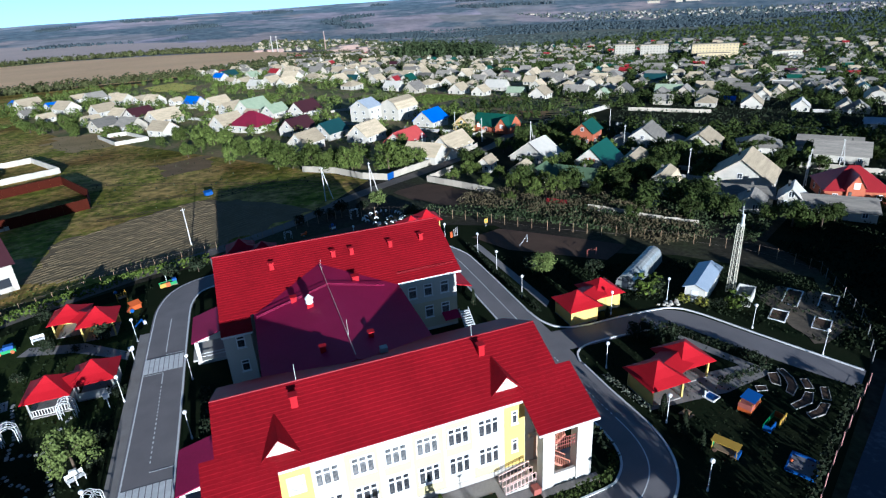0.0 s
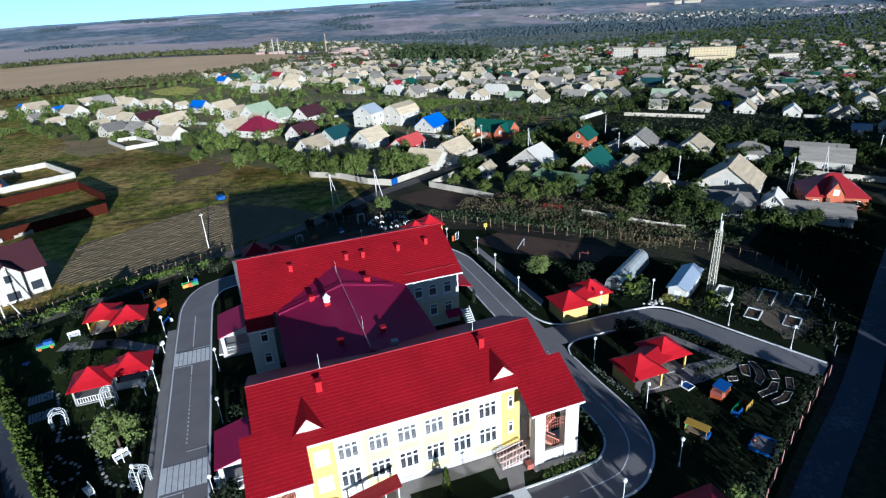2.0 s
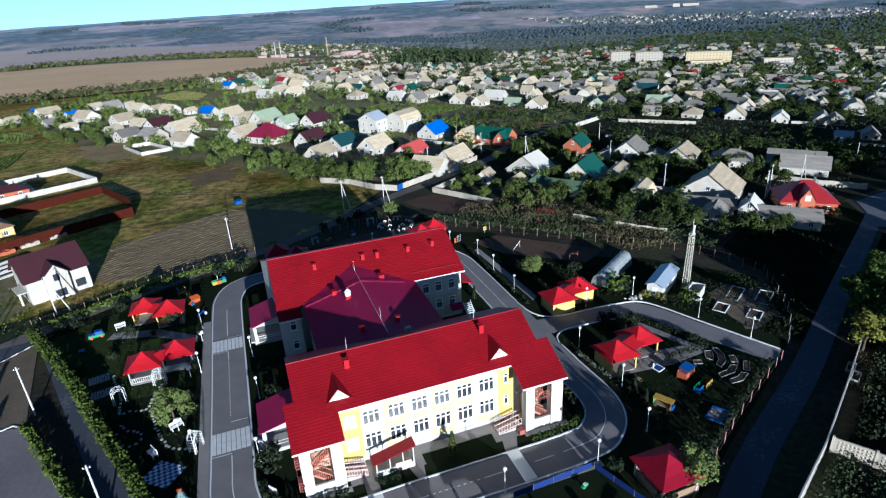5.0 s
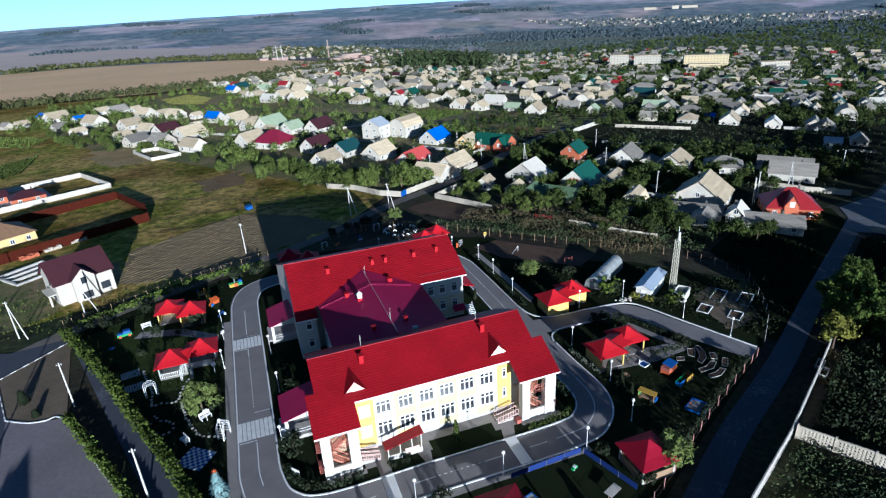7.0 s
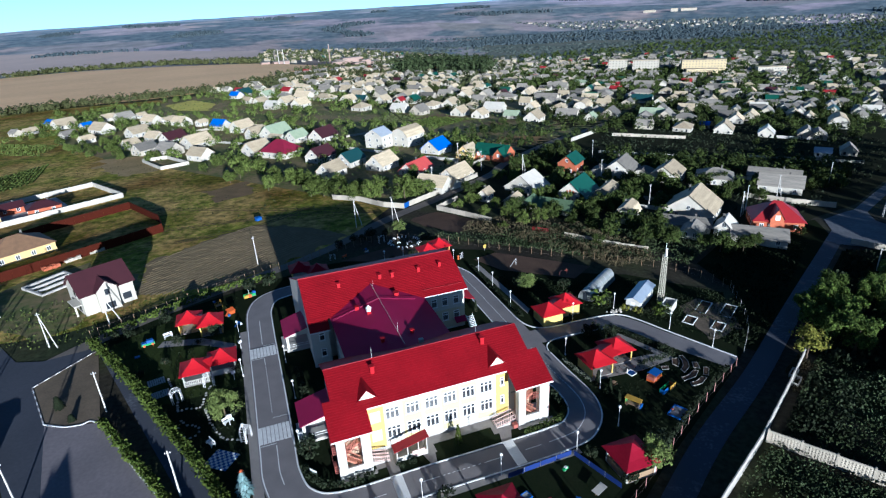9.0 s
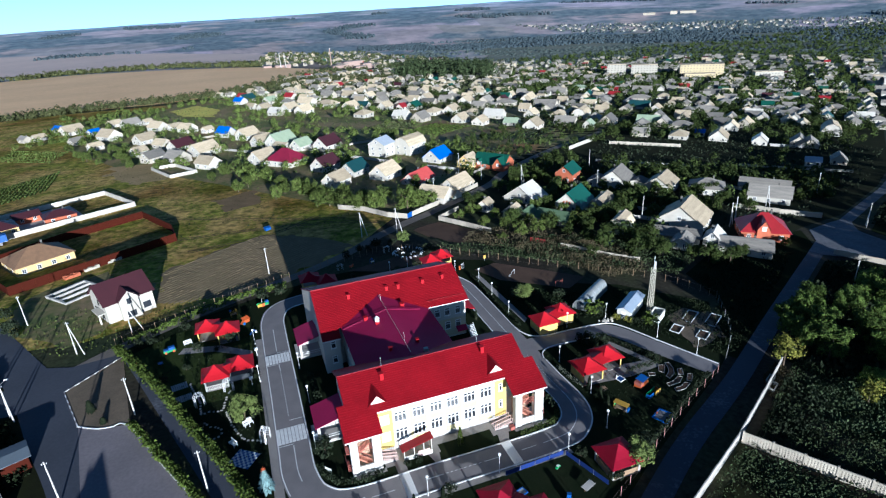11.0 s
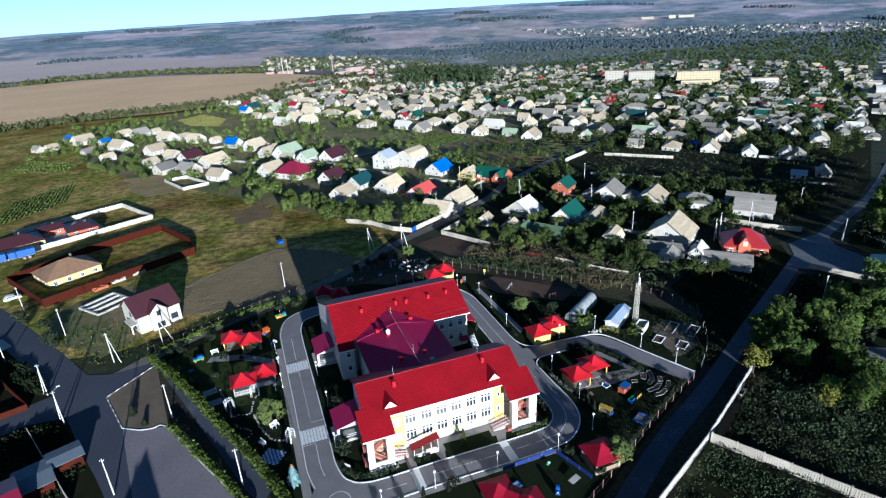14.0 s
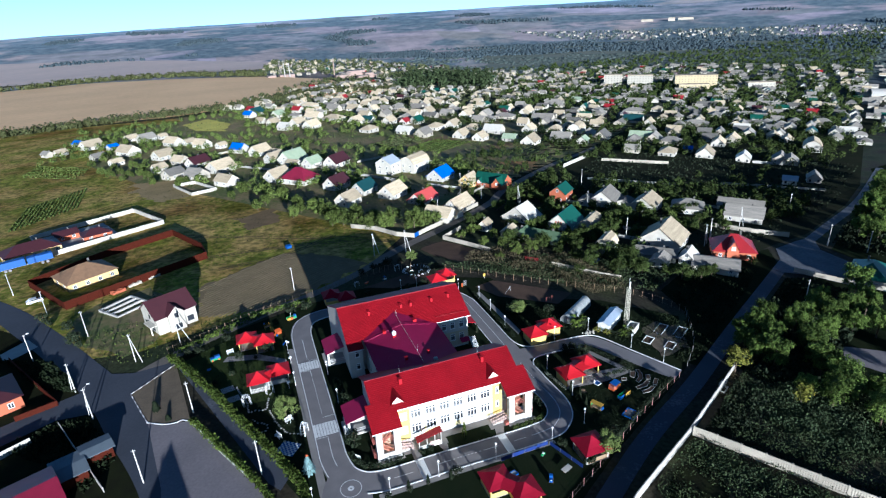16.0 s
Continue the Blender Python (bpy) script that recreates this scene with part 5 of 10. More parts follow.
gazebo_pair(53.3, 9.9, 58.2, 11.9, solid=(2, 1, 0, 2))
gazebo_pair(52.3, -7.2, 57.4, -5.3, solid=(0, 0, 2, 2))
gazebo_pair(-11.1, 36.0, -7.2, 33.4, solid=(0, 0, 2, 1))
gazebo_pair(-9.5, 17.4, -5.2, 18.8, solid=(3, 0, 0, 3), second=(1, 1, 0, 0), wall="white", label="red-roofed play shelter with white railings and panels")
gazebo_at(44.2, -27.2, 4.4, roof="roof_crimson", solid=(1, 0, 1, 1), wall="wood", label="crimson-roofed wooden play shelter on posts")
gazebo_pair(25.6, -28.0, 28.8, -31.8, roof="roof_crimson", h=2.2, rise=1.35)
gazebo_pair(12.0, 50.6, 15.6, 47.4, roof="roof_crimson")
gazebo_pair(45.6, 49.6, 42.0, 47.4)


# ---- trees ----
def crown_mesh(name, r, h, z0, n, leaf, mat, seed, blobs=22):
    """A crown of many small leaf clumps round several boughs, with an uneven outline and gaps."""
    rg = random.Random(seed)
    mb = MB()
    small = math.sqrt(13 / blobs)
    cs = [(rg.uniform(-0.66, 0.66) * r, rg.uniform(-0.66, 0.66) * r, z0 + h * (0.16 + 0.72 * rg.random()), r * rg.uniform(0.26, 0.56) * small) for _ in range(blobs)]
    for _ in range(n):
        cx, cy, cz, cr = rg.choice(cs)
        u, a = rg.uniform(-0.7, 1), rg.uniform(0, math.tau)
        q = math.sqrt(1 - u * u)
        rad = cr * (rg.uniform(0.55, 1.12) if rg.random() < 0.9 else rg.uniform(1.1, 1.4))
        p = Vector((cx + rad * q * math.cos(a), cy + rad * q * math.sin(a), cz + rad * u * 0.85 * h / (2 * r) * 1.4))
        nrm = Vector((q * math.cos(a) + rg.uniform(-0.6, 0.6), q * math.sin(a) + rg.uniform(-0.6, 0.6), u + rg.uniform(-0.3, 0.7))).normalized()
        t = nrm.orthogonal().normalized()
        b = nrm.cross(t)
        s = leaf * rg.uniform(0.6, 1.3)
        w = rg.uniform(0, math.tau)
        t, b = t * math.cos(w) + b * math.sin(w), b * math.cos(w) - t * math.sin(w)
        mb.add([p - t * s - b * s * 0.6, p + t * s * 0.9 - b * s * 0.7 + nrm * s * 0.25, p + t * s * 0.7 + b * s * 0.8, p - t * s * 0.8 + b * s * 0.6 + nrm * s * 0.3], [(0, 1, 2, 3)])
    return mb.make(name, mat)


def trunk_mesh(name, h, r, seed, limbs=4, spread=1.0):
    rg = random.Random(seed)
    mb = MB()
    top = Vector((rg.uniform(-0.15, 0.15) * h, rg.uniform(-0.15, 0.15) * h, h))
    mid = Vector((0, 0, h * 0.5))
    mb.rod((0, 0, -0.3), mid, r * 1.25, r * 0.8, 7)
    mb.rod(mid, top, r * 0.8, r * 0.25, 6)
    for k in range(limbs):
        a = k * math.tau / limbs + rg.uniform(-0.4, 0.4)
        s = mid.lerp(top, rg.uniform(0.0, 0.6))
        mb.rod(s, s + Vector((math.cos(a) * spread, math.sin(a) * spread, h * rg.uniform(0.25, 0.45))), r * 0.45, r * 0.1, 5)
    return mb.make(name, M["bark"])


TREES = {}


def tree_kind(key, h, r, mat, leaves, leaf, label, name="tree", category="tree", trunk=0.16, clear=0.25, variants=3):
    """Trunk and crown meshes of a kind of tree, in a few variants."""
    TREES[key] = []
    for k in range(variants):
        tm = trunk_mesh(name + "_trunk", h * 0.75, trunk, 11 * k + len(key), spread=r * 0.6)
        cm = crown_mesh(name + "_crown", r, h * (1 - clear), h * clear, leaves, leaf, M[mat], 101 * k + len(key) * 7, 44 if leaves > 4000 else 22)
        TREES[key].append((tm, cm, label, name, category))


def plant(key, x, y, s=1.0, group="trees", rng=random):
    tm, cm, label, name, category = rng.choice(TREES[key])
    t = thing(name, label, category, (x, y, land(x, y)), rng.uniform(0, 360), group)
    s *= rng.uniform(0.88, 1.12)
    t.scale = (s * rng.uniform(0.9, 1.1), s * rng.uniform(0.9, 1.1), s)
    part("trunk", tm, None, t)
    part("crown", cm, None, t)
    return t


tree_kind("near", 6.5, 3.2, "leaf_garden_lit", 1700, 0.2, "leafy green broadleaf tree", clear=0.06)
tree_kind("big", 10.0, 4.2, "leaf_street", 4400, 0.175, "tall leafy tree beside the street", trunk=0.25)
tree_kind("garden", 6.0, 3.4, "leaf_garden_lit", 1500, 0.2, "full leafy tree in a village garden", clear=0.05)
tree_kind("garden_dark", 5.6, 3.2, "leaf_garden", 1300, 0.2, "full-leaved village garden tree with shade-toned leaves", clear=0.05)
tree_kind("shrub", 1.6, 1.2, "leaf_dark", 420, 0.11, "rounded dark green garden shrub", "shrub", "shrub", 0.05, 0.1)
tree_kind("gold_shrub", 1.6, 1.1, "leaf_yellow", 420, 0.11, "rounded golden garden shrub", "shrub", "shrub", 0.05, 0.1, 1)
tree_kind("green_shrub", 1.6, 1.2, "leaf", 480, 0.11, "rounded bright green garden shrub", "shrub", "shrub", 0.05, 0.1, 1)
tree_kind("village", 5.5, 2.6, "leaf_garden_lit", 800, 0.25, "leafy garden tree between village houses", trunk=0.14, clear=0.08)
tree_kind("village_dark", 6.0, 2.7, "leaf_garden", 800, 0.25, "leafy tree between village houses with shade-toned leaves", trunk=0.14, clear=0.08)
tree_kind("yellowing", 7.5, 2.9, "leaf_yellow", 1200, 0.22, "tree with yellowing autumn leaves")


# ---- village houses ----
M["r_crimson"] = shade("crimson_roof", (0.22, 0.012, 0.04), (0.17, 0.01, 0.032), 0.5, 0.5, 5.0)
M["r_teal"] = shade("teal_roof", (0.016, 0.062, 0.066), (0.013, 0.05, 0.054), 0.5, 0.5, 5.0)
M["pane_dark"] = glassy("house_window", (0.03, 0.035, 0.045), 0.15)


def house_into(g, L, W, h, rise, roof, wall, style="gable", detail=True):
    """Walls, roof, windows, door and chimney of a house whose ridge lies along its x axis."""
    a, b = L / 2, W / 2
    o = 0.45
    if style == "gable":
        prof = [(-b, -2.5), (b, -2.5), (b, h), (0, h + rise), (-b, h)]
        mb = MB().add([(-a, y, z) for y, z in prof] + [(a, y, z) for y, z in prof], [(4, 3, 2, 1, 0), (5, 6, 7, 8, 9)] + [(i, (i + 1) % 5, 5 + (i + 1) % 5, 5 + i) for i in range(5)])
        part("wall", mb, M[wall], g)
        k = rise / b
        for s in (-1, 1):
            q = [(-a - o, s * (b + o), h - k * o + 0.05), (a + o, s * (b + o), h - k * o + 0.05), (a + o, 0, h + rise + 0.08), (-a - o, 0, h + rise + 0.08)]
            part("roof_slope", MB().slab(q if s < 0 else q[::-1], 0.1), M[roof], g)
    elif style == "mansard":
        bk, hk = b * 0.62, h + rise * 0.66
        prof = [(-b, -2.5), (b, -2.5), (b, h), (bk, hk), (0, h + rise), (-bk, hk), (-b, h)]
        mb = MB().add([(-a, y, z) for y, z in prof] + [(a, y, z) for y, z in prof], [tuple(range(6, -1, -1)), tuple(range(7, 14))] + [(i, (i + 1) % 7, 7 + (i + 1) % 7, 7 + i) for i in range(7)])
        part("wall", mb, M[wall], g)
        for s in (-1, 1):
            for (y0, z0), (y1, z1) in (((b + 0.25, h - 0.2), (bk + 0.04, hk + 0.05)), ((bk + 0.06, hk + 0.03), (0, h + rise + 0.1))):
                q = [(-a - o, s * y0, z0), (a + o, s * y0, z0), (a + o, s * y1, z1), (-a - o, s * y1, z1)]
                part("roof_slope", MB().slab(q if s < 0 else q[::-1], 0.1), M[roof], g)
    else:
        part("wall", MB().box(-a, a, -b, b, -2.5, h), M[wall], g)
        c = max(0.3, a - b)
        e = [(-a - o, -b - o, h), (a + o, -b - o, h), (a + o, b + o, h), (-a - o, b + o, h)]
        t = [(-c, 0, h + rise), (c, 0, h + rise)]
        part("roof_slope", MB().slab([e[0], e[1], t[1], t[0]], 0.1), M[roof], g)
        part("roof_slope", MB().slab([e[2], e[3], t[0], t[1]], 0.1), M[roof], g)
        part("roof_end", MB().slab([e[1], e[2], t[1]], 0.1), M[roof], g)
        part("roof_end", MB().slab([e[3], e[0], t[0]], 0.1), M[roof], g)
    if not detail:
        return
    ww, wh = 1.1, 1.3

    def win(x, y, z, face):
        wn_ = new("window")
        wn_.parent = g
        wn_.matrix_basis = pose(x, y, z, 0, 0, face)
        part("window_frame", MB().box(-ww / 2, ww / 2, -0.06, 0.04, 0, wh), M["trim"], wn_)
        part("pane", MB().box(-ww / 2 + 0.12, -0.05, -0.075, -0.05, 0.12, wh - 0.12).box(0.05, ww / 2 - 0.12, -0.075, -0.05, 0.12, wh - 0.12), M["pane_dark"], wn_)

    for z in [0.9] + ([3.6] if h > 5 else []):
        n = max(2, int(L / 3.6))
        for k in range(n):
            win(-a + L * (k + 0.5) / n, -b, z, 0)
        for y in (-b * 0.45, b * 0.45):
            win(-a, y, z, -90)
    if style == "gable" and rise > 2:
        win(-a, 0, h + 0.35, -90)
    part("chimney", MB().box(a * 0.3, a * 0.3 + 0.5, b * 0.25, b * 0.25 + 0.5, h, h + rise + 0.45), M["slate_dark"], g)


def front_gable(g, x, w, y0, y1, h, rise, roof, wall):
    """A gabled bay before the front of a house."""
    a = w / 2
    part("bay_wall", MB().add([(x - a, y0, -2), (x + a, y0, -2), (x + a, y0, h), (x, y0, h + rise), (x - a, y0, h), (x - a, y1, -2), (x + a, y1, -2), (x + a, y1, h), (x, y1, h + rise), (x - a, y1, h)], [(0, 1, 2, 3, 4), (9, 8, 7, 6, 5), (0, 4, 9, 5), (1, 6, 7, 2), (2, 7, 8, 3), (3, 8, 9, 4)]), M[wall], g)
    k = rise / a
    for s in (-1, 1):
        q = [(x + s * (a + 0.3), y0 - 0.3, h - 0.3 * k + 0.06), (x, y0 - 0.3, h + rise + 0.06), (x, y1, h + rise + 0.06), (x + s * (a + 0.3), y1, h - 0.3 * k + 0.06)]
        part("bay_roof", MB().slab(q[::-1] if s < 0 else q, 0.08), M[roof], g)
    part("bay_window", MB().box(x - 0.6, x + 0.6, y0 - 0.06, y0, h - 0.4, h + 1.0), M["trim"], g)


def village_house(x, y, L, W, h, rise, rz, roof, wall, style, label):
    z = min(land(x + dx, y + dy) for dx in (-4, 4) for dy in (-4, 4)) + 0.3
    g = thing("house", label, "house", (x, y, z), rz, "village houses")
    far = 1.0 if y < 180 or x > 100 else 1.08 if y < 262 else 0.86
    L, W, rise = L * far, W * far, rise * far
    if roof == "slate" and x > 95 and int(x * 7 + y * 3) % 5 < 3:
        roof = "slate_mid"
    house_into(g, L * 0.94, W * 0.92, h, rise * 0.86, roof, wall, style)
    PLACED.append((x, y, max(L, W) * 0.75))
    return g


PLACED = []
village_house(-120.5, 416.1, 10.8, 8.6, 2.4, 3.1, -49, "r_blue", "h_white", "gable", "white rendered low village house with bright blue metal gable roof")
village_house(-108.6, 397.0, 16.7, 13.3, 2.9, 5.3, 41, "slate", "h_white", "gable", "white rendered village house with grey fibre-cement gable roof")
village_house(-92.1, 382.3, 8.8, 7.1, 2.4, 2.5, 41, "r_blue", "h_white", "gable", "white rendered low village house with bright blue metal gable roof")
village_house(-77.9, 353.0, 16.5, 13.2, 2.9, 5.3, -49, "slate", "h_white", "gable", "white rendered village house with grey fibre-cement gable roof")
village_house(-83.9, 415.6, 11.4, 9.1, 2.4, 3.3, 41, "slate", "h_white", "gable", "white rendered low village house with grey fibre-cement gable roof")
village_house(-71.3, 403.1, 14.6, 11.7, 2.9, 4.7, 41, "slate_mid", "h_white", "gable", "white rendered village house with weathered grey gable roof")
village_house(-49.8, 370.4, 14.7, 11.8, 2.9, 4.7, -49, "slate", "h_white", "gable", "white rendered village house with grey fibre-cement gable roof")
village_house(-60.7, 409.1, 8.0, 6.4, 2.4, 2.3, 41, "slate", "h_white", "gable", "white rendered low village house with grey fibre-cement gable roof")
village_house(-38.8, 364.7, 10.2, 8.1, 2.4, 2.9, 41, "slate", "h_white", "gable", "white rendered low village house with grey fibre-cement gable roof")
village_house(-29.5, 347.3, 13.3, 10.6, 2.9, 4.2, -49, "slate", "h_white", "gable", "white rendered village house with grey fibre-cement gable roof")
village_house(-16.7, 335.3, 8.1, 6.5, 2.4, 2.3, 41, "slate", "h_white", "gable", "white rendered low village house with grey fibre-cement gable roof")
village_house(-52.9, 319.8, 14.6, 11.7, 2.9, 4.7, 41, "slate", "h_white", "gable", "white rendered village house with grey fibre-cement gable roof")
village_house(-40.8, 293.2, 11.8, 9.4, 2.9, 3.8, -49, "slate", "h_beige", "gable", "beige rendered village house with grey fibre-cement gable roof")
village_house(-30.2, 280.0, 14.9, 11.9, 2.9, 4.8, 41, "r_maroon", "h_white", "gable", "white rendered village house with dark maroon gable roof")
village_house(-17.0, 256.3, 13.4, 10.7, 2.9, 4.3, 41, "slate", "h_white", "gable", "white rendered village house with grey fibre-cement gable roof")
village_house(-29.6, 243.8, 10.9, 8.7, 2.9, 3.5, -49, "slate_mid", "h_beige", "gable", "beige rendered village house with weathered grey gable roof")
village_house(-51.6, 277.3, 9.6, 7.7, 2.9, 3.1, 41, "slate", "h_white", "gable", "white rendered village house with grey fibre-cement gable roof")
village_house(-42.3, 254.3, 10.1, 8.1, 2.9, 3.2, 41, "slate_dark", "h_beige", "gable", "beige rendered village house with dark blue-grey gable roof")
village_house(-14.2, 218.3, 10.0, 8.0, 2.9, 3.2, -49, "slate", "h_white", "gable", "white rendered village house with grey fibre-cement gable roof")
village_house(-80.5, 317.5, 9.3, 7.5, 2.4, 2.7, 41, "slate", "h_white", "gable", "white rendered low village house with grey fibre-cement gable roof")
village_house(-95.7, 346.2, 10.7, 8.6, 2.4, 3.1, 41, "slate_mid", "h_beige", "gable", "beige rendered low village house with weathered grey gable roof")
village_house(-134.1, 382.6, 9.4, 7.5, 2.4, 2.7, -49, "slate_mid", "h_beige", "gable", "beige rendered low village house with weathered grey gable roof")
village_house(-126.0, 383.5, 9.4, 7.5, 2.4, 2.7, 41, "slate", "h_white", "gable", "white rendered low village house with grey fibre-cement gable roof")
village_house(-5.1, 310.2, 12.6, 9.7, 2.9, 4.5, -49, "r_blue", "h_white", "gable", "white rendered village house with bright blue metal gable roof")
village_house(7.1, 292.2, 14.7, 11.3, 2.9, 5.2, 41, "slate", "h_white", "gable", "white rendered village house with grey fibre-cement gable roof")
village_house(13.8, 263.4, 12.7, 9.7, 2.9, 4.5, 41, "slate", "h_white", "gable", "white rendered village house with grey fibre-cement gable roof")
village_house(23.9, 255.6, 14.2, 10.9, 2.9, 5.0, 41, "r_pale", "h_white", "gable", "white rendered village house with pale green gable roof")
village_house(32.8, 235.6, 9.9, 7.6, 2.9, 3.5, 41, "r_pale", "h_white", "gable", "white rendered village house with pale green gable roof")
village_house(11.4, 213.0, 11.6, 8.9, 2.9, 4.1, 41, "slate", "h_white", "gable", "white rendered village house with grey fibre-cement gable roof")
village_house(21.7, 200.9, 15.3, 11.8, 2.9, 5.4, -49, "r_crimson", "h_white", "hip", "white rendered village house with crimson hip roof")
village_house(45.9, 230.9, 12.4, 9.5, 2.9, 4.4, 41, "r_maroon", "h_white", "gable", "white rendered village house with dark maroon gable roof")
village_house(36.5, 178.4, 11.8, 9.1, 2.9, 4.2, 41, "r_maroon", "h_white", "gable", "white rendered village house with dark maroon gable roof")
village_house(46.4, 162.0, 11.1, 8.5, 2.9, 3.9, 41, "r_teal", "h_white", "gable", "white rendered village house with teal gable roof")
village_house(56.8, 149.4, 12.0, 9.2, 2.9, 4.2, 41, "slate", "h_white", "gable", "white rendered village house with grey fibre-cement gable roof")
village_house(35.7, 146.0, 10.3, 7.9, 2.9, 3.6, 41, "slate", "h_white", "gable", "white rendered village house with grey fibre-cement gable roof")
village_house(64.3, 106.7, 11.2, 8.7, 2.9, 3.1, -49, "slate", "h_white", "gable", "white rendered village house with grey fibre-cement gable roof")
village_house(75.1, 87.7, 4.8, 3.7, 2.9, 1.7, 41, "slate", "h_white", "gable", "white rendered village house with grey fibre-cement gable roof")
village_house(79.9, 77.4, 6.0, 4.6, 2.9, 1.7, 41, "slate", "h_white", "gable", "white rendered village house with grey fibre-cement gable roof")

def street_house(x, y, L, W, h, rise, rz, roof, wall, style, label):
    """A house of the first rows, its gable end turned to the common."""
    z = land(x, y)
    g = thing("house", label, "house", (x, y, z), rz, "village houses")
    house_into(g, L, W, h, rise, roof, wall, style, L > 6)
    PLACED.append((x, y, max(L, W) * 0.75))
    return g


street_house(67.6, 197.4, 9.0, 9.6, 6.4, 2.9, 41, "slate_blue", "h_white", "gable", "tall white two-storey house with a blue-grey metal roof")
street_house(82.5, 198.3, 13.8, 10.1, 5.5, 3.9, 36, "slate", "h_white", "mansard", "tall cream house with a broad grey mansard roof")
street_house(88.6, 173.8, 11.6, 9.4, 2.8, 3.8, 39, "r_blue", "h_white", "gable", "white rendered house with a bright blue metal gable roof")
street_house(66.6, 135.0, 11.9, 8.1, 2.0, 3.2, 37, "r_salmon", "h_white", "gable", "low white house with a faded salmon-red gable roof")
street_house(76.9, 118.8, 12.0, 7.9, 2.1, 3.5, 36, "slate", "h_white", "gable", "white house with a tan-grey gable roof at the street corner")
street_house(97.5, 157.0, 8.0, 7.5, 2.8, 3.3, 38, "slate", "h_yellow", "gable", "pale yellow house with a grey gable roof beside a brick house")
g = street_house(107.5, 151.7, 15.5, 9.5, 2.9, 3.6, -53, "r_green", "brick", "gable", "orange brick house with a dark green metal roof and gabled bays")
front_gable(g, 5.4, 5.2, -6.4, 0.0, 2.9, 3.2, "r_green", "brick")
front_gable(g, -4.6, 2.8, -5.6, 0.0, 2.7, 1.9, "r_green", "brick")
street_house(125.0, 117.6, 9.4, 7.2, 4.4, 3.0, 38, "r_green", "brick", "gable", "two-storey orange brick house with a green gable roof")
street_house(139.1, 104.7, 12.0, 11.0, 3.2, 4.2, 39, "slate_mid", "h_white", "gable", "grey-roofed gabled house with white boarding")
street_house(131.5, 106.5, 6.5, 6.0, 2.8, 1.2, 39, "slate_dark", "h_white", "gable", "low dark-roofed annex of a gabled house")
street_house(151.3, 93.1, 12.3, 9.6, 3.2, 3.3, 35, "slate", "h_white", "gable", "white gabled house with a tan-grey roof")
street_house(145.0, 99.0, 6.0, 8.0, 2.6, 1.3, 35, "slate_dark", "h_white", "gable", "long dark-roofed annex beside a white house")
street_house(93.9, 95.2, 8.9, 12.4, 1.9, 4.5, 33, "r_white", "h_white", "gable", "white house with a broad pale metal gable roof")
g = street_house(105.2, 82.0, 12.1, 10.5, 2.0, 4.7, 37, "r_green", "h_white", "gable", "white house with three red-framed attic windows and green roof")
for k in (-1, 0, 1):
    part("attic_window", MB().box(-6.12, -6.05, k * 1.0 - 0.3, k * 1.0 + 0.3, 2.7, 4.1 - abs(k) * 0.25), M["brick"], g, "narrow red-framed attic window")
street_house(90.2, 69.0, 10.5, 7.0, 2.0, 1.9, -54, "r_moss", "h_beige", "gable", "long low shed with a faded green roof")
street_house(83.6, 74.4, 6.4, 5.0, 1.9, 1.9, 38, "r_moss", "h_beige", "gable", "small shed with a faded green gable roof")
street_house(114.3, 78.4, 10.0, 5.5, 2.2, 2.3, 37, "slate", "h_white", "mansard", "narrow white summer house with a grey mansard roof")
street_house(104.1, 54.2, 8.0, 5.6, 2.6, 2.9, 37, "slate", "h_white", "mansard", "narrow white two-storey summer house with a mansard roof")
street_house(127.4, 53.9, 13.0, 13.6, 2.9, 4.9, 35, "slate", "h_white", "gable", "large white house with a broad patched grey gable roof")
street_house(116.2, 43.9, 12.4, 7.0, 2.0, 1.4, -46, "slate_mid", "h_beige", "gable", "long grey-roofed shed before a large house")
street_house(112.6, 37.6, 6.2, 5.0, 2.2, 1.6, 37, "slate_mid", "h_white", "gable", "small grey gabled outhouse under trees")
street_house(164.8, 84.1, 12.0, 10.5, 2.9, 2.9, -44, "slate_mid", "h_white", "hip", "white house with a weathered grey hip roof")
street_house(178.0, 67.5, 13.4, 10.0, 2.9, 2.9, -51, "slate_mid", "h_white", "gable", "long white house with a corrugated grey roof")
street_house(188.0, 79.0, 17.0, 8.0, 2.6, 2.3, -51, "slate_mid", "h_white", "gable", "long outbuilding with a corrugated grey roof")
g = street_house(142.2, 38.4, 12.6, 10.6, 2.9, 4.3, -37, "r_red", "brick", "hip", "orange brick house with red hip roof and attic bay")
front_gable(g, -0.6, 3.4, -6.0, 0.0, 3.9, 2.7, "r_red", "brick")
street_house(127.2, 30.0, 12.8, 9.0, 2.2, 1.6, -44, "slate_mid", "h_white", "gable", "long whitewashed shed with a pale grey roof")
street_house(122.6, 36.6, 6.4, 4.6, 2.6, 2.2, 37, "r_white", "h_white", "gable", "small white gabled shed beside a long shed")
street_house(68.6, 109.6, 10.5, 6.2, 1.7, 1.9, -52, "slate", "h_white", "gable", "low outbuilding with a tan-grey roof by the street wall")



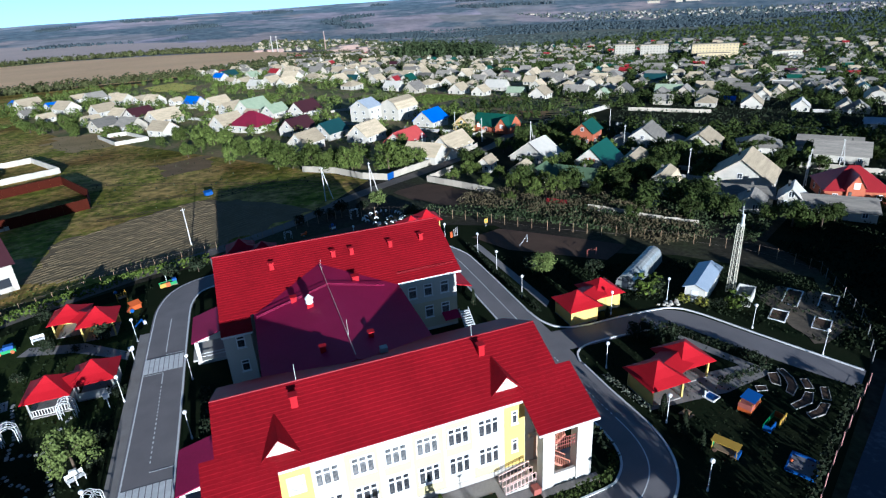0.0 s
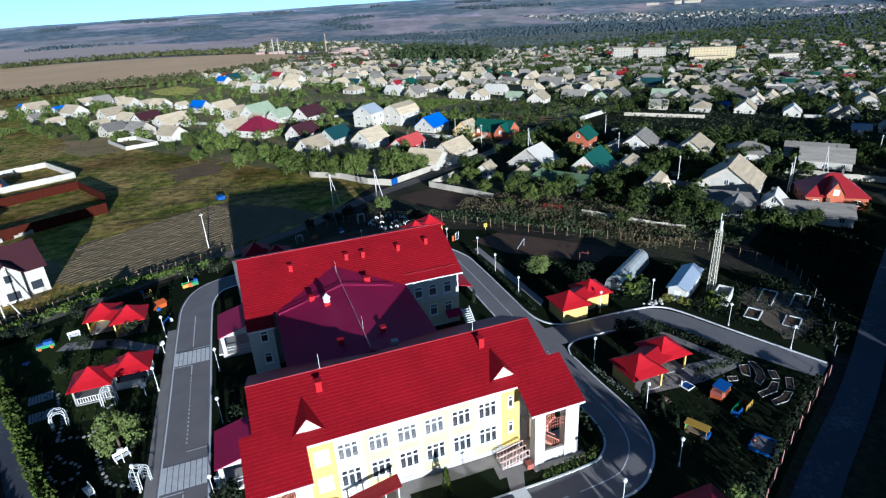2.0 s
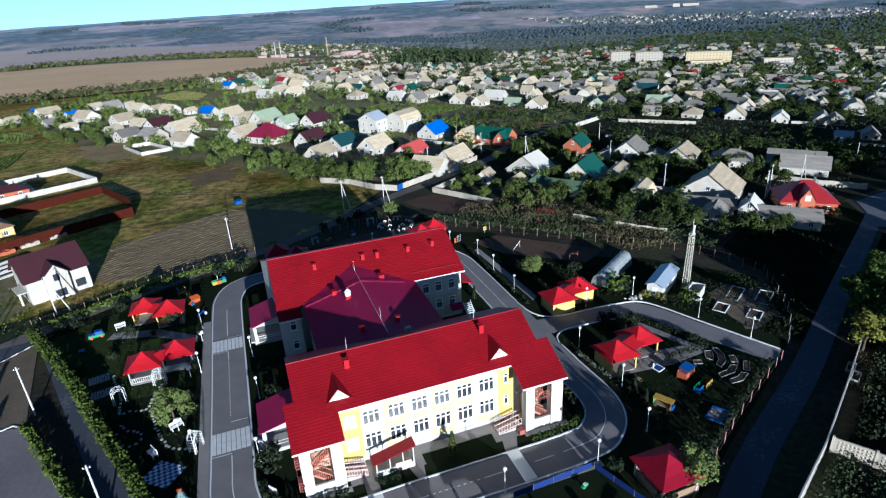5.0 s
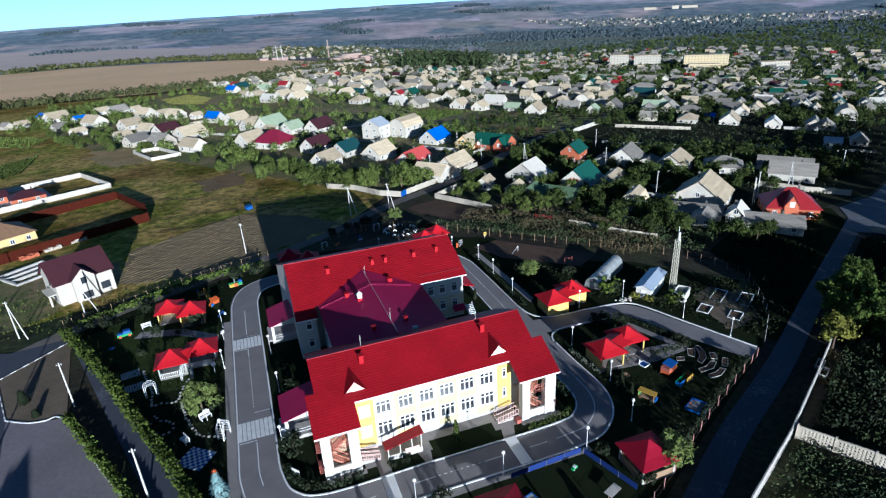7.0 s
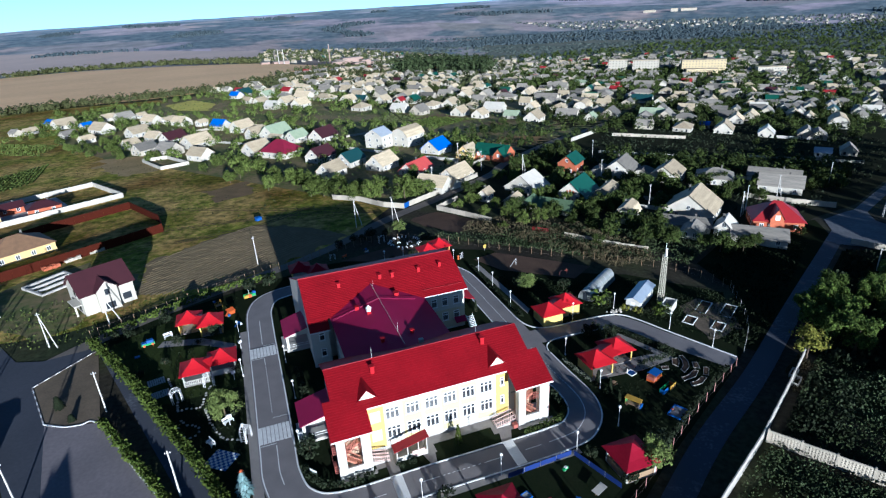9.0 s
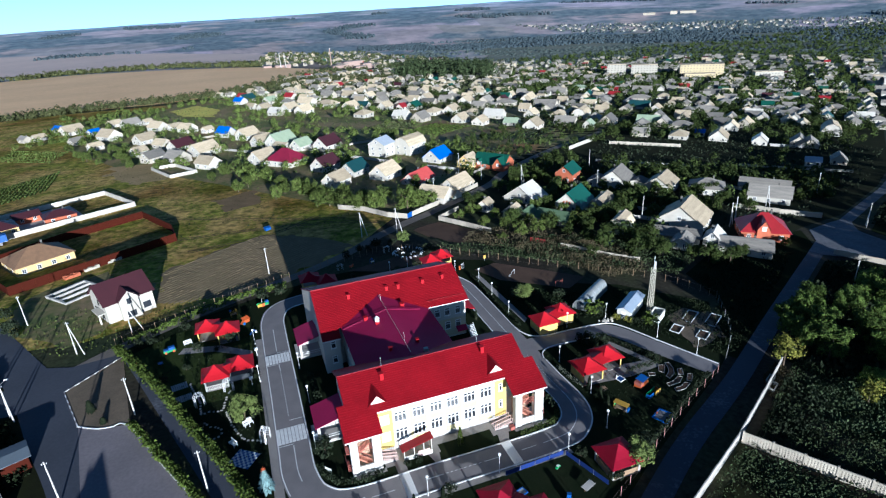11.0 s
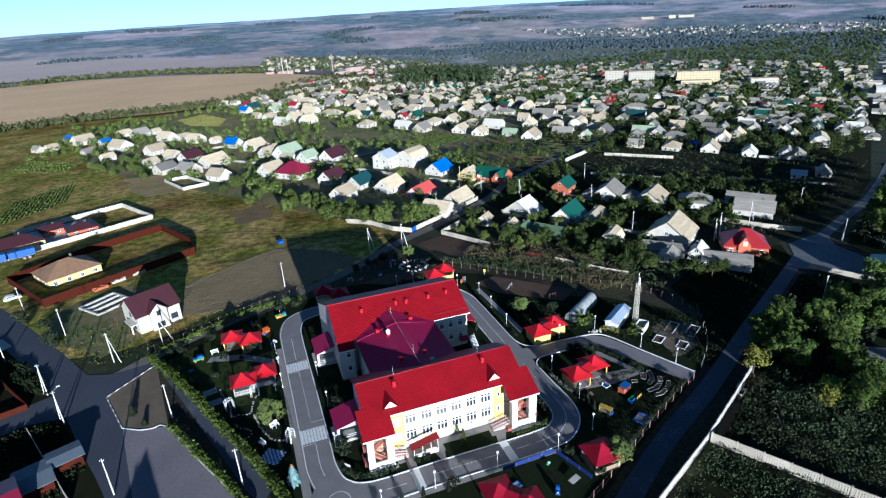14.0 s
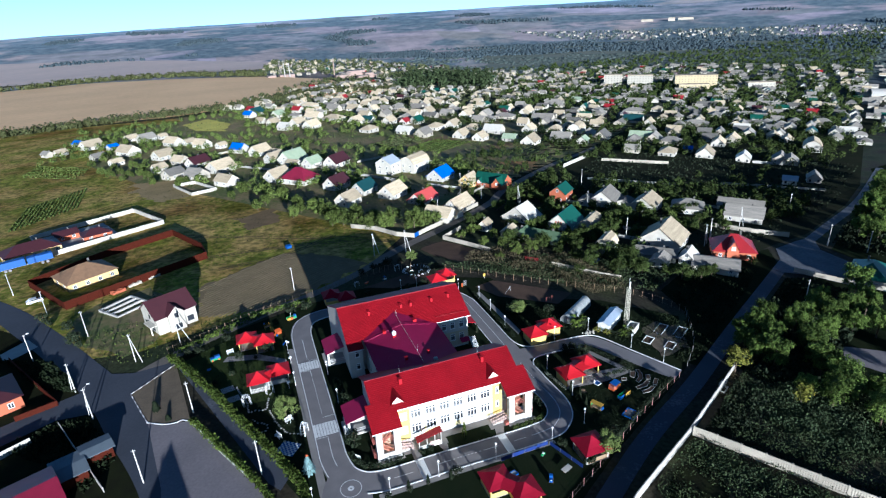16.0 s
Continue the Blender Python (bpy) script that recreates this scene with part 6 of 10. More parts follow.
def row_house(x, y, L, W, h, rise, rz, roof, wall, style, label):
    """A house of the second village row: walls, roof and a few windows to the street."""
    L, W, rise = L * 0.84, W * 0.84, rise * 0.84
    g = thing("house", label, "house", (x, y, land(x, y)), rz, "village houses")
    house_into(g, L, W, h, rise, roof, wall, style, False)
    for u in (-0.28, 0.28):
        part("window", MB().box(-L / 2 - 0.04, -L / 2, u * W - 0.5, u * W + 0.5, 0.9, 2.2), M["pane_dark"], g)
        part("window", MB().box(u * L - 0.5, u * L + 0.5, -W / 2 - 0.04, -W / 2, 0.9, 2.2), M["pane_dark"], g)
    PLACED.append((x, y, max(L, W) * 0.6))


row_house(213.8, 313.7, 12.8, 10.3, 2.8, 4.3, 41, "slate", "h_white", "gable", "white village house with light grey gable roof")
row_house(186.9, 261.3, 15.2, 12.2, 2.8, 5.0, 41, "slate", "h_white", "gable", "white village house with light grey gable roof")
row_house(177.9, 275.2, 11.8, 7.9, 2.8, 3.3, -49, "r_pale", "h_white", "gable", "white village house with pale green gable roof")
row_house(234.5, 308.5, 16.3, 13.0, 2.8, 3.4, 41, "slate", "h_white", "hip", "white village house with light grey hip roof")
row_house(214.3, 265.6, 16.8, 11.3, 2.8, 4.8, -49, "slate_mid", "h_beige", "gable", "beige village house with weathered grey gable roof")
row_house(247.7, 298.5, 16.7, 13.0, 4.2, 5.0, 41, "slate", "h_white", "mansard", "white village house with light grey mansard roof")
row_house(223.4, 251.7, 10.3, 8.3, 2.8, 3.5, 41, "r_pale", "h_white", "gable", "white village house with pale green gable roof")
row_house(248.5, 265.6, 15.7, 12.6, 2.8, 5.0, 41, "slate_dark", "h_beige", "gable", "beige village house with dark grey gable roof")
row_house(229.0, 389.4, 20.5, 13.0, 2.8, 3.4, -49, "slate_mid", "h_beige", "hip", "beige village house with weathered grey hip roof")
row_house(267.7, 419.9, 16.2, 13.0, 2.8, 5.0, 41, "slate", "h_white", "gable", "white village house with light grey gable roof")
row_house(255.5, 365.8, 22.7, 13.0, 2.8, 5.0, -49, "slate_mid", "h_beige", "gable", "beige village house with weathered grey gable roof")
row_house(325.1, 464.7, 24.0, 13.0, 2.8, 5.0, -49, "slate_mid", "h_beige", "gable", "beige village house with weathered grey gable roof")
row_house(379.7, 506.7, 24.0, 13.0, 2.8, 3.4, -49, "r_pale", "h_white", "hip", "white village house with pale green hip roof")
row_house(365.0, 456.3, 14.5, 11.7, 2.8, 4.9, 41, "slate", "h_white", "gable", "white village house with light grey gable roof")
row_house(331.8, 390.7, 19.4, 13.0, 2.8, 3.4, 41, "slate_mid", "h_beige", "hip", "beige village house with weathered grey hip roof")
row_house(295.4, 361.1, 15.6, 10.5, 2.8, 4.4, -49, "slate", "h_white", "gable", "white village house with light grey gable roof")
row_house(402.7, 473.9, 11.4, 7.7, 2.8, 3.2, -49, "r_red", "h_white", "gable", "white village house with red metal gable roof")
row_house(376.8, 396.1, 24.0, 13.0, 2.8, 3.4, -49, "slate_mid", "h_beige", "hip", "beige village house with weathered grey hip roof")
row_house(332.8, 339.4, 19.9, 13.0, 2.8, 5.0, -49, "r_teal", "h_white", "gable", "white village house with teal metal gable roof")
row_house(434.8, 466.2, 24.0, 13.0, 2.8, 5.0, -49, "slate_mid", "h_beige", "gable", "beige village house with weathered grey gable roof")
row_house(412.2, 404.2, 18.1, 13.0, 2.8, 3.4, 41, "slate", "h_white", "hip", "white village house with light grey hip roof")
row_house(273.1, 252.9, 17.8, 12.0, 2.8, 5.0, -49, "r_pale", "h_white", "gable", "white village house with pale green gable roof")
row_house(278.8, 245.1, 14.9, 12.0, 2.8, 5.0, 41, "slate_mid", "h_beige", "gable", "beige village house with weathered grey gable roof")
row_house(283.1, 232.2, 16.6, 11.2, 2.8, 3.4, -49, "slate_mid", "h_beige", "hip", "beige village house with weathered grey hip roof")
row_house(250.5, 196.9, 14.6, 11.7, 2.8, 3.4, 41, "slate", "h_white", "hip", "white village house with light grey hip roof")
row_house(183.2, 314.4, 17.1, 11.5, 2.8, 4.8, -49, "r_white", "h_white", "gable", "white village house with pale sheet gable roof")
row_house(234.4, 211.3, 11.1, 7.5, 2.8, 3.1, -49, "slate_mid", "h_beige", "gable", "beige village house with weathered grey gable roof")
row_house(372.1, 304.8, 24.0, 13.0, 2.8, 3.4, -49, "slate_mid", "h_beige", "hip", "beige village house with weathered grey hip roof")
row_house(433.7, 346.9, 23.6, 13.0, 2.8, 3.4, 41, "slate_mid", "h_beige", "hip", "beige village house with weathered grey hip roof")
row_house(487.6, 414.3, 24.0, 13.0, 2.8, 5.0, -49, "slate_dark", "h_beige", "gable", "beige village house with dark grey gable roof")
row_house(426.3, 312.1, 9.4, 7.6, 2.8, 3.2, 41, "slate", "h_white", "gable", "white village house with light grey gable roof")
row_house(387.6, 269.7, 14.3, 9.7, 2.8, 4.1, -49, "r_white", "h_white", "gable", "white village house with pale sheet gable roof")
row_house(486.8, 333.1, 19.5, 13.0, 2.8, 5.0, 41, "slate", "h_white", "gable", "white village house with light grey gable roof")
row_house(472.3, 291.3, 15.3, 12.3, 2.8, 3.4, 41, "slate_mid", "h_beige", "hip", "beige village house with weathered grey hip roof")
row_house(493.3, 280.9, 17.9, 12.1, 2.8, 3.4, -49, "slate_mid", "h_beige", "hip", "beige village house with weathered grey hip roof")
row_house(310.5, 216.1, 13.2, 10.6, 2.8, 4.5, 41, "slate", "h_white", "gable", "white village house with light grey gable roof")
row_house(269.1, 184.5, 14.8, 11.9, 2.8, 5.0, 41, "slate", "h_white", "gable", "white village house with light grey gable roof")
row_house(280.3, 165.4, 11.5, 9.3, 2.8, 3.9, 41, "r_white", "h_white", "gable", "white village house with pale sheet gable roof")
row_house(298.7, 155.7, 12.5, 10.1, 2.8, 4.2, 41, "slate_mid", "h_beige", "gable", "beige village house with weathered grey gable roof")
row_house(356.7, 180.8, 18.1, 13.0, 4.2, 5.0, 41, "slate", "h_white", "mansard", "white village house with light grey mansard roof")
row_house(268.6, 109.4, 9.5, 7.6, 2.8, 3.2, 41, "slate_mid", "h_beige", "gable", "beige village house with weathered grey gable roof")
row_house(270.3, 201.1, 6.5, 4.4, 2.8, 1.9, -49, "r_blue", "h_white", "gable", "white village house with blue metal gable roof")
row_house(459.2, 231.5, 13.6, 9.2, 2.8, 3.8, -49, "r_white", "h_white", "gable", "white village house with pale sheet gable roof")
row_house(251.1, 108.8, 7.5, 5.1, 2.8, 2.1, -49, "slate_blue", "h_white", "gable", "white village house with blue-grey sheet gable roof")
row_house(15.5, 494.4, 16.3, 13.0, 2.8, 5.0, 41, "r_teal", "h_white", "gable", "white village house with teal metal gable roof")
row_house(33.6, 463.5, 12.2, 9.8, 2.8, 4.1, 41, "r_pale", "h_white", "gable", "white village house with pale green gable roof")
row_house(16.6, 435.1, 10.1, 6.8, 2.8, 2.8, -49, "slate", "h_white", "gable", "white village house with light grey gable roof")
row_house(25.4, 415.6, 11.1, 8.9, 2.8, 3.8, 41, "slate", "h_white", "gable", "white village house with light grey gable roof")
row_house(32.5, 384.1, 13.7, 9.2, 2.8, 3.9, -49, "r_white", "h_white", "gable", "white village house with pale sheet gable roof")
row_house(44.1, 400.6, 13.8, 11.1, 2.8, 4.6, 41, "slate", "h_white", "gable", "white village house with light grey gable roof")
row_house(52.6, 380.0, 14.2, 11.4, 2.8, 4.8, 41, "slate", "h_white", "gable", "white village house with light grey gable roof")
row_house(76.8, 414.8, 20.6, 13.0, 2.8, 3.4, -49, "slate", "h_white", "hip", "white village house with light grey hip roof")
row_house(61.5, 430.0, 17.1, 11.5, 2.8, 4.8, -49, "slate", "h_white", "gable", "white village house with light grey gable roof")
row_house(57.6, 535.1, 11.3, 9.1, 2.8, 3.8, 41, "slate", "h_white", "gable", "white village house with light grey gable roof")
row_house(70.4, 516.5, 17.6, 11.8, 2.8, 3.4, -49, "slate", "h_white", "hip", "white village house with light grey hip roof")
row_house(88.7, 482.7, 15.6, 10.5, 2.8, 4.4, -49, "slate_mid", "h_beige", "gable", "beige village house with weathered grey gable roof")
row_house(107.9, 478.4, 15.5, 10.5, 2.8, 4.4, -49, "slate", "h_white", "gable", "white village house with light grey gable roof")
row_house(91.0, 390.5, 13.7, 11.0, 2.8, 4.6, 41, "slate", "h_white", "gable", "white village house with light grey gable roof")
row_house(102.8, 395.4, 11.9, 8.0, 2.8, 3.4, -49, "r_teal", "h_white", "gable", "white village house with teal metal gable roof")
row_house(91.1, 343.5, 14.2, 11.4, 2.8, 3.4, 41, "slate", "h_white", "hip", "white village house with light grey hip roof")
row_house(118.1, 384.0, 12.7, 10.2, 2.8, 4.3, 41, "slate", "h_white", "gable", "white village house with light grey gable roof")
row_house(147.4, 444.5, 16.0, 10.8, 2.8, 3.2, -49, "slate", "h_white", "hip", "white village house with light grey hip roof")
row_house(130.0, 377.3, 9.2, 7.4, 2.8, 3.1, 41, "r_red", "h_white", "gable", "white village house with red metal gable roof")
row_house(140.6, 379.0, 13.7, 11.0, 2.8, 4.6, 41, "r_green", "h_white", "gable", "white village house with green metal gable roof")
row_house(115.5, 327.5, 14.2, 9.5, 2.8, 4.0, -49, "r_white", "h_white", "gable", "white village house with pale sheet gable roof")
row_house(125.0, 312.6, 14.3, 11.5, 2.8, 4.8, 41, "slate_mid", "h_beige", "gable", "beige village house with weathered grey gable roof")
row_house(149.6, 529.9, 12.7, 10.2, 2.8, 4.3, 41, "slate", "h_white", "gable", "white village house with light grey gable roof")
row_house(169.1, 466.5, 15.6, 10.5, 2.8, 4.4, -49, "slate_mid", "h_beige", "gable", "beige village house with weathered grey gable roof")
row_house(145.2, 344.0, 15.6, 12.5, 2.8, 3.4, 41, "slate", "h_white", "hip", "white village house with light grey hip roof")
row_house(171.7, 439.6, 13.9, 11.2, 2.8, 4.7, 41, "slate", "h_white", "gable", "white village house with light grey gable roof")
row_house(102.3, 538.6, 15.3, 10.3, 2.8, 4.3, -49, "slate_mid", "h_beige", "gable", "beige village house with weathered grey gable roof")
row_house(125.1, 469.6, 11.5, 9.2, 2.8, 3.9, 41, "slate", "h_white", "gable", "white village house with light grey gable roof")
row_house(163.1, 350.6, 14.1, 11.3, 2.8, 4.8, 41, "slate", "h_white", "gable", "white village house with light grey gable roof")
row_house(150.3, 300.0, 13.4, 10.8, 2.8, 4.5, 41, "slate", "h_white", "gable", "white village house with light grey gable roof")
row_house(174.4, 333.6, 13.2, 8.9, 2.8, 2.7, -49, "slate", "h_white", "hip", "white village house with light grey hip roof")
row_house(159.3, 285.8, 12.3, 9.9, 2.8, 4.1, 41, "slate", "h_white", "gable", "white village house with light grey gable roof")
row_house(184.9, 422.1, 14.7, 9.9, 2.8, 4.1, -49, "slate_mid", "h_beige", "gable", "beige village house with weathered grey gable roof")
row_house(199.2, 409.4, 15.1, 12.1, 2.8, 5.0, 41, "slate", "h_white", "gable", "white village house with light grey gable roof")
row_house(217.1, 405.8, 15.2, 12.2, 2.8, 5.0, 41, "slate_mid", "h_beige", "gable", "beige village house with weathered grey gable roof")


# the rest of the village, in rows along its streets
VARIANTS = []
for L, W, h, rise, roof, wall, style, label in (
    (10.5, 8.0, 2.9, 3.4, "slate", "h_white", "gable", "white village house with grey fibre-cement gable roof"),
    (11.0, 8.5, 2.8, 3.0, "slate_mid", "h_beige", "gable", "beige village house with grey fibre-cement gable roof"),
    (9.5, 9.0, 2.8, 2.6, "slate_mid", "h_white", "hip", "white village house with grey hip roof"),
    (9.0, 7.0, 2.9, 3.8, "slate", "h_white", "gable", "steep-roofed white village house with grey roof"),
    (12.0, 8.0, 2.6, 2.4, "slate_dark", "h_beige", "gable", "low beige village house with dark grey roof"),
    (8.0, 5.0, 2.4, 1.4, "slate", "h_white", "gable", "small whitewashed outbuilding with grey roof"),
    (10.0, 8.0, 2.9, 3.0, "r_green", "h_white", "gable", "white village house with green metal roof"),
    (10.0, 8.0, 2.9, 3.0, "r_red", "h_white", "gable", "white village house with red metal roof"),
    (10.0, 8.0, 2.9, 3.0, "r_maroon", "h_beige", "gable", "beige village house with maroon roof"),
    (10.0, 8.0, 2.9, 3.0, "r_blue", "h_white", "gable", "white village house with blue metal roof"),
):
    g = thing("house", label, "house", (0, 0, 0), 0, "village houses")
    house_into(g, L, W, h, rise, roof, wall, style, False)
    for x in (-L * 0.3, 0, L * 0.3):
        part("window", MB().box(x - 0.5, x + 0.5, -W / 2 - 0.04, -W / 2, 0.9, 2.2), M["pane_dark"], g)
    VARIANTS.append(g)
POOL = [0, 0, 0, 1, 1, 2, 2, 3, 3, 3, 4, 5, 5, 6, 8, 0, 1, 3, 2, 4, 0, 1, 3, 2, 7, 1, 5, 2, 9, 0, 1, 2, 3, 4, 0, 1, 2, 4, 5]


def inside(x, y, poly):
    hit, n = False, len(poly)
    for i in range(n):
        (xa, ya), (xb, yb) = poly[i], poly[i - 1]
        if (ya > y) != (yb > y) and x < (xb - xa) * (y - ya) / (yb - ya) + xa:
            hit = not hit
    return hit


def near_line(x, y, line, d):
    return any((x - p[0]) ** 2 + (y - p[1]) ** 2 < d * d for p in line)


DENSE = [(-16, 560), (118, 760), (268, 880), (512, 1000), (815, 900), (1060, 600), (900, 420), (600, 270), (400, 262), (420, 330), (310, 330), (235, 330), (180, 380), (126, 400), (60, 385), (5, 450)]
FARV = [(40, 1010), (110, 1500), (330, 1500), (455, 1150), (380, 900), (260, 900), (210, 1000)]
rg = random.Random(5)
USED = [False] * len(VARIANTS)


def put_house(x, y, rz, s=1.0):
    k = rg.choice(POOL if x < 230 else (1, 2, 4, 1, 4, 2, 3, 5, 4, 1, 2, 0, 8, 6))
    z = min(land(x + dx, y + dy) for dx in (-4, 4) for dy in (-4, 4)) + 0.3
    m = pose(x, y, z, 0, 0, rz)
    if not USED[k]:
        USED[k] = True
        VARIANTS[k].matrix_basis = m
    else:
        copy_thing(VARIANTS[k], m)
    PLACED.append((x, y, 7.5))


CO, SI = math.cos(radians(41)), math.sin(radians(41))
SPOTS = []
for i in range(-30, 75):
    for j in range(-45, 60):
        u = i * 19 + rg.uniform(-7, 7)
        v = j * 27 + (7 if j % 2 else -2) + rg.uniform(-8, 8)
        x, y = u * CO - v * SI, u * SI + v * CO
        if not (inside(x, y, DENSE) or (inside(x, y, FARV) and rg.random() < 0.6)):
            continue
        if near_line(x, y, VILLAGE, 9) or near_line(x, y, STREET, 10) or any((x - a) ** 2 + (y - b) ** 2 < (r + 6) ** 2 for a, b, r in PLACED):
            continue
        SPOTS.append((x, y))
SPOTS.sort(key=lambda p: math.hypot(p[0], p[1] + 70))
FARMATS = ["slate", "h_white", "h_beige", "slate_dark", "r_green", "r_red", "r_maroon", "r_blue", "slate_mid"]


def far_house(mb, x, y, z, rz, L, W, h, rise, roof, wall):
    """A distant house in a joined mesh: gabled walls and two roof slopes."""
    co, si = math.cos(radians(rz)), math.sin(radians(rz))
    at = lambda u, v, w: (x + u * co - v * si, y + u * si + v * co, z + w)
    a, b, o = L / 2, W / 2, 0.45
    prof = [(-b, -3), (b, -3), (b, h), (0, h + rise), (-b, h)]
    mb.add([at(-a, v, w) for v, w in prof] + [at(a, v, w) for v, w in prof], [(4, 3, 2, 1, 0), (5, 6, 7, 8, 9), (1, 6, 7, 2)[::-1], (0, 4, 9, 5)[::-1]], wall)
    k = rise / b
    for s in (-1, 1):
        q = [at(-a - o, s * (b + o), h - k * o), at(a + o, s * (b + o), h - k * o), at(a + o, 0, h + rise + 0.1), at(-a - o, 0, h + rise + 0.1)]
        mb.add(q if s < 0 else q[::-1], [(0, 1, 2, 3)], roof)


far_village = MB()
for k, (x, y) in enumerate(SPOTS):
    if rg.random() > 0.9:
        continue
    rz = rg.choice((41, 41, -49, -49, 131)) + rg.uniform(-6, 6)
    if k < 70:
        put_house(x, y, rz)
    else:
        PLACED.append((x, y, 7.0))
        s = rg.uniform(0.8, 1.1) * (0.75 if y > 880 else 1.0)
        far_house(far_village, x, y, land(x, y), rz, 10.5 * s, 8 * s, 2.8, rg.uniform(2.0, 3.6), rg.choice((0,) * (20 if x < 300 else 8) + (8,) * (14 if x < 300 else 24) + (3,) * 8 + (4, 6, 5)), 2 if y > 880 else rg.choice((1, 1, 2)))
for _ in range(230):
    x = rg.uniform(1060, 1980)
    y = 1640 - (x - 1150) * 1.12 + rg.uniform(-150, 230)
    far_house(far_village, x, y, land(x, y), rg.uniform(-40, 40), rg.uniform(6, 9), 6, 2.4, 2.2, rg.choice((8, 8, 3)), rg.choice((1, 2)))
solo("far_village", far_village, [M[k] for k in FARMATS], "distant village houses with grey roofs", "houses", kind="stuff")
# a few more near the first rows
for x, y, rz in ((300, 150, 41), (420, 190, 41), (450, 215, -49), (470, 250, 41), (500, 215, 41), (430, 240, 41), (540, 255, 41)):
    put_house(x, y, rz)

# close rows of smaller houses further along the valley road
CLOSE = [(215, 262), (297, 226), (394, 197), (466, 216), (624, 318), (690, 365), (561, 452), (400, 470), (279, 369)]
ROOFS = {"slate": "light grey", "slate_mid": "weathered grey", "slate_dark": "dark grey"}
rc = random.Random(83)
count = 0
while count < 52:
    x, y = rc.uniform(215, 690), rc.uniform(197, 470)
    L = rc.uniform(11.5, 15)
    roof = rc.choice(("slate", "slate_mid", "slate_mid", "slate_dark"))
    wall = rc.choice(("h_white", "h_white", "h_beige"))
    count += 1
    for _ in range(60):
        if inside(x, y, CLOSE) and not near_line(x, y, VILLAGE, 9) and not any((x - a) ** 2 + (y - b) ** 2 < (r + 7) ** 2 for a, b, r in PLACED):
            row_house(x, y, L, L * 0.78, 2.8, L * 0.32, rc.choice((41, 41, -49)) + rc.uniform(-5, 5), roof, wall, rc.choice(("gable", "gable", "hip")), ("white" if wall == "h_white" else "beige") + " village house with " + ROOFS[roof] + " roof among trees")
            break
        x, y = rc.uniform(215, 690), rc.uniform(197, 470)

# outbuildings beside the first rows of houses
for x, y, r in PLACED[:60]:
    a = radians(rg.choice((41, 131, -49, 221)) + rg.uniform(-15, 15))
    d = r + rg.uniform(2, 5)
    u, v = x + d * math.cos(a), y + d * math.sin(a)
    if v < 185 or u < 10 or math.dist((u, v), (74, 186)) < 18 or near_line(u, v, VILLAGE, 5) or near_line(u, v, STREET, 6) or any((u - p) ** 2 + (v - q) ** 2 < (s * 0.75 + 3) ** 2 for p, q, s in PLACED):
        continue
    m = pose(u, v, min(land(u - 3, v), land(u + 3, v), land(u, v + 3)) + 0.2, 0, 0, 41 + rg.choice((0, 90)) + rg.uniform(-5, 5))
    copy_thing(VARIANTS[5], m)
    PLACED.append((u, v, 5.0))

# garden trees among the houses
rt = random.Random(9)
TREE_SPOTS = []
ALLOTMENT = [(66, 285), (76, 340), (130, 345), (175, 300), (200, 262), (205, 215), (162, 213), (150, 248), (109, 242)]
MOWN = [(-60, 475), (-20, 505), (5, 455), (0, 385), (-45, 400)]
STRIPS = [(144, 145), (207, 118), (243, 89), (321, 144), (256, 194), (207, 209)]
for _ in range(30000):
    if len(TREE_SPOTS) >= 5200:
        break
    y = 62 + 990 * rt.random() ** 1.35
    x = rt.uniform(-135, 110 + y * 1.5)
    if y < 150 and x < 62 or near_line(x, y, VILLAGE, 5) or near_line(x, y, STREET, 5):
        continue
    if y < 340 and x < 46 - (y - 105) * 0.62 or y < 470 and x < -130:
        continue
    if y < 85 and x < 90:
        continue
    if y > 500 and x < (y - 560) * 0.5 - 20:
        continue
    if 235 < y < 345 and 0 < (x - 95) - (y - 235) * 0.9 < 45:
        continue
    if 150 < y < 250 and 150 < x < 330 and (x - 150) * 0.35 + 60 < y - 60 < (x - 150) * 0.35 + 88:
        continue
    if y < 360 and x < 90 and rt.random() < 0.55:
        continue
    if inside(x, y, ALLOTMENT) and rt.random() < 0.8:
        continue
    if inside(x, y, STRIPS) and rt.random() < 0.85:
        continue
    if x > 115 and y < 480 and rt.random() < 0.3:
        continue
    if inside(x, y, MOWN) or any(math.dist((x, y), c) < 11 for c in ((64, 184), (79, 184), (85, 163), (197, 184), (207, 178), (217, 170), (165, 172), (176, 180), (187, 189))) or any((x - a) ** 2 + (y - b) ** 2 < (r * 0.72) ** 2 for a, b, r in PLACED):
        continue
    TREE_SPOTS.append((x, y))
TREE_SPOTS.sort(key=lambda p: math.hypot(p[0], p[1] + 70))
for x, y in TREE_SPOTS[:180]:
    plant(rt.choice(("village", "village_dark", "village") if x < 100 else ("village", "village_dark", "village_dark")), x, y, rt.uniform(0.38, 0.82), "village trees", rt)


# ---- garden of the kindergarten: lamps, hedges, play things ----
def lamp(x, y, h=3.2):
    g = thing("garden_lamp", "white garden lamp post with an opal globe", "lamp", (x, y, land(x, y)), 0, "garden lamps")
    part("pole", MB().rod((0, 0, 0), (0, 0, h), 0.042, 0.032, 8), M["trim"], g)
    part("base", MB().rod((0, 0, 0), (0, 0, 0.35), 0.11, 0.09, 8), M["trim"], g)
    part("globe", MB().ball((0, 0, h + 0.18), 0.22, 12, 8), M["globe"], g, "round opal globe", True)


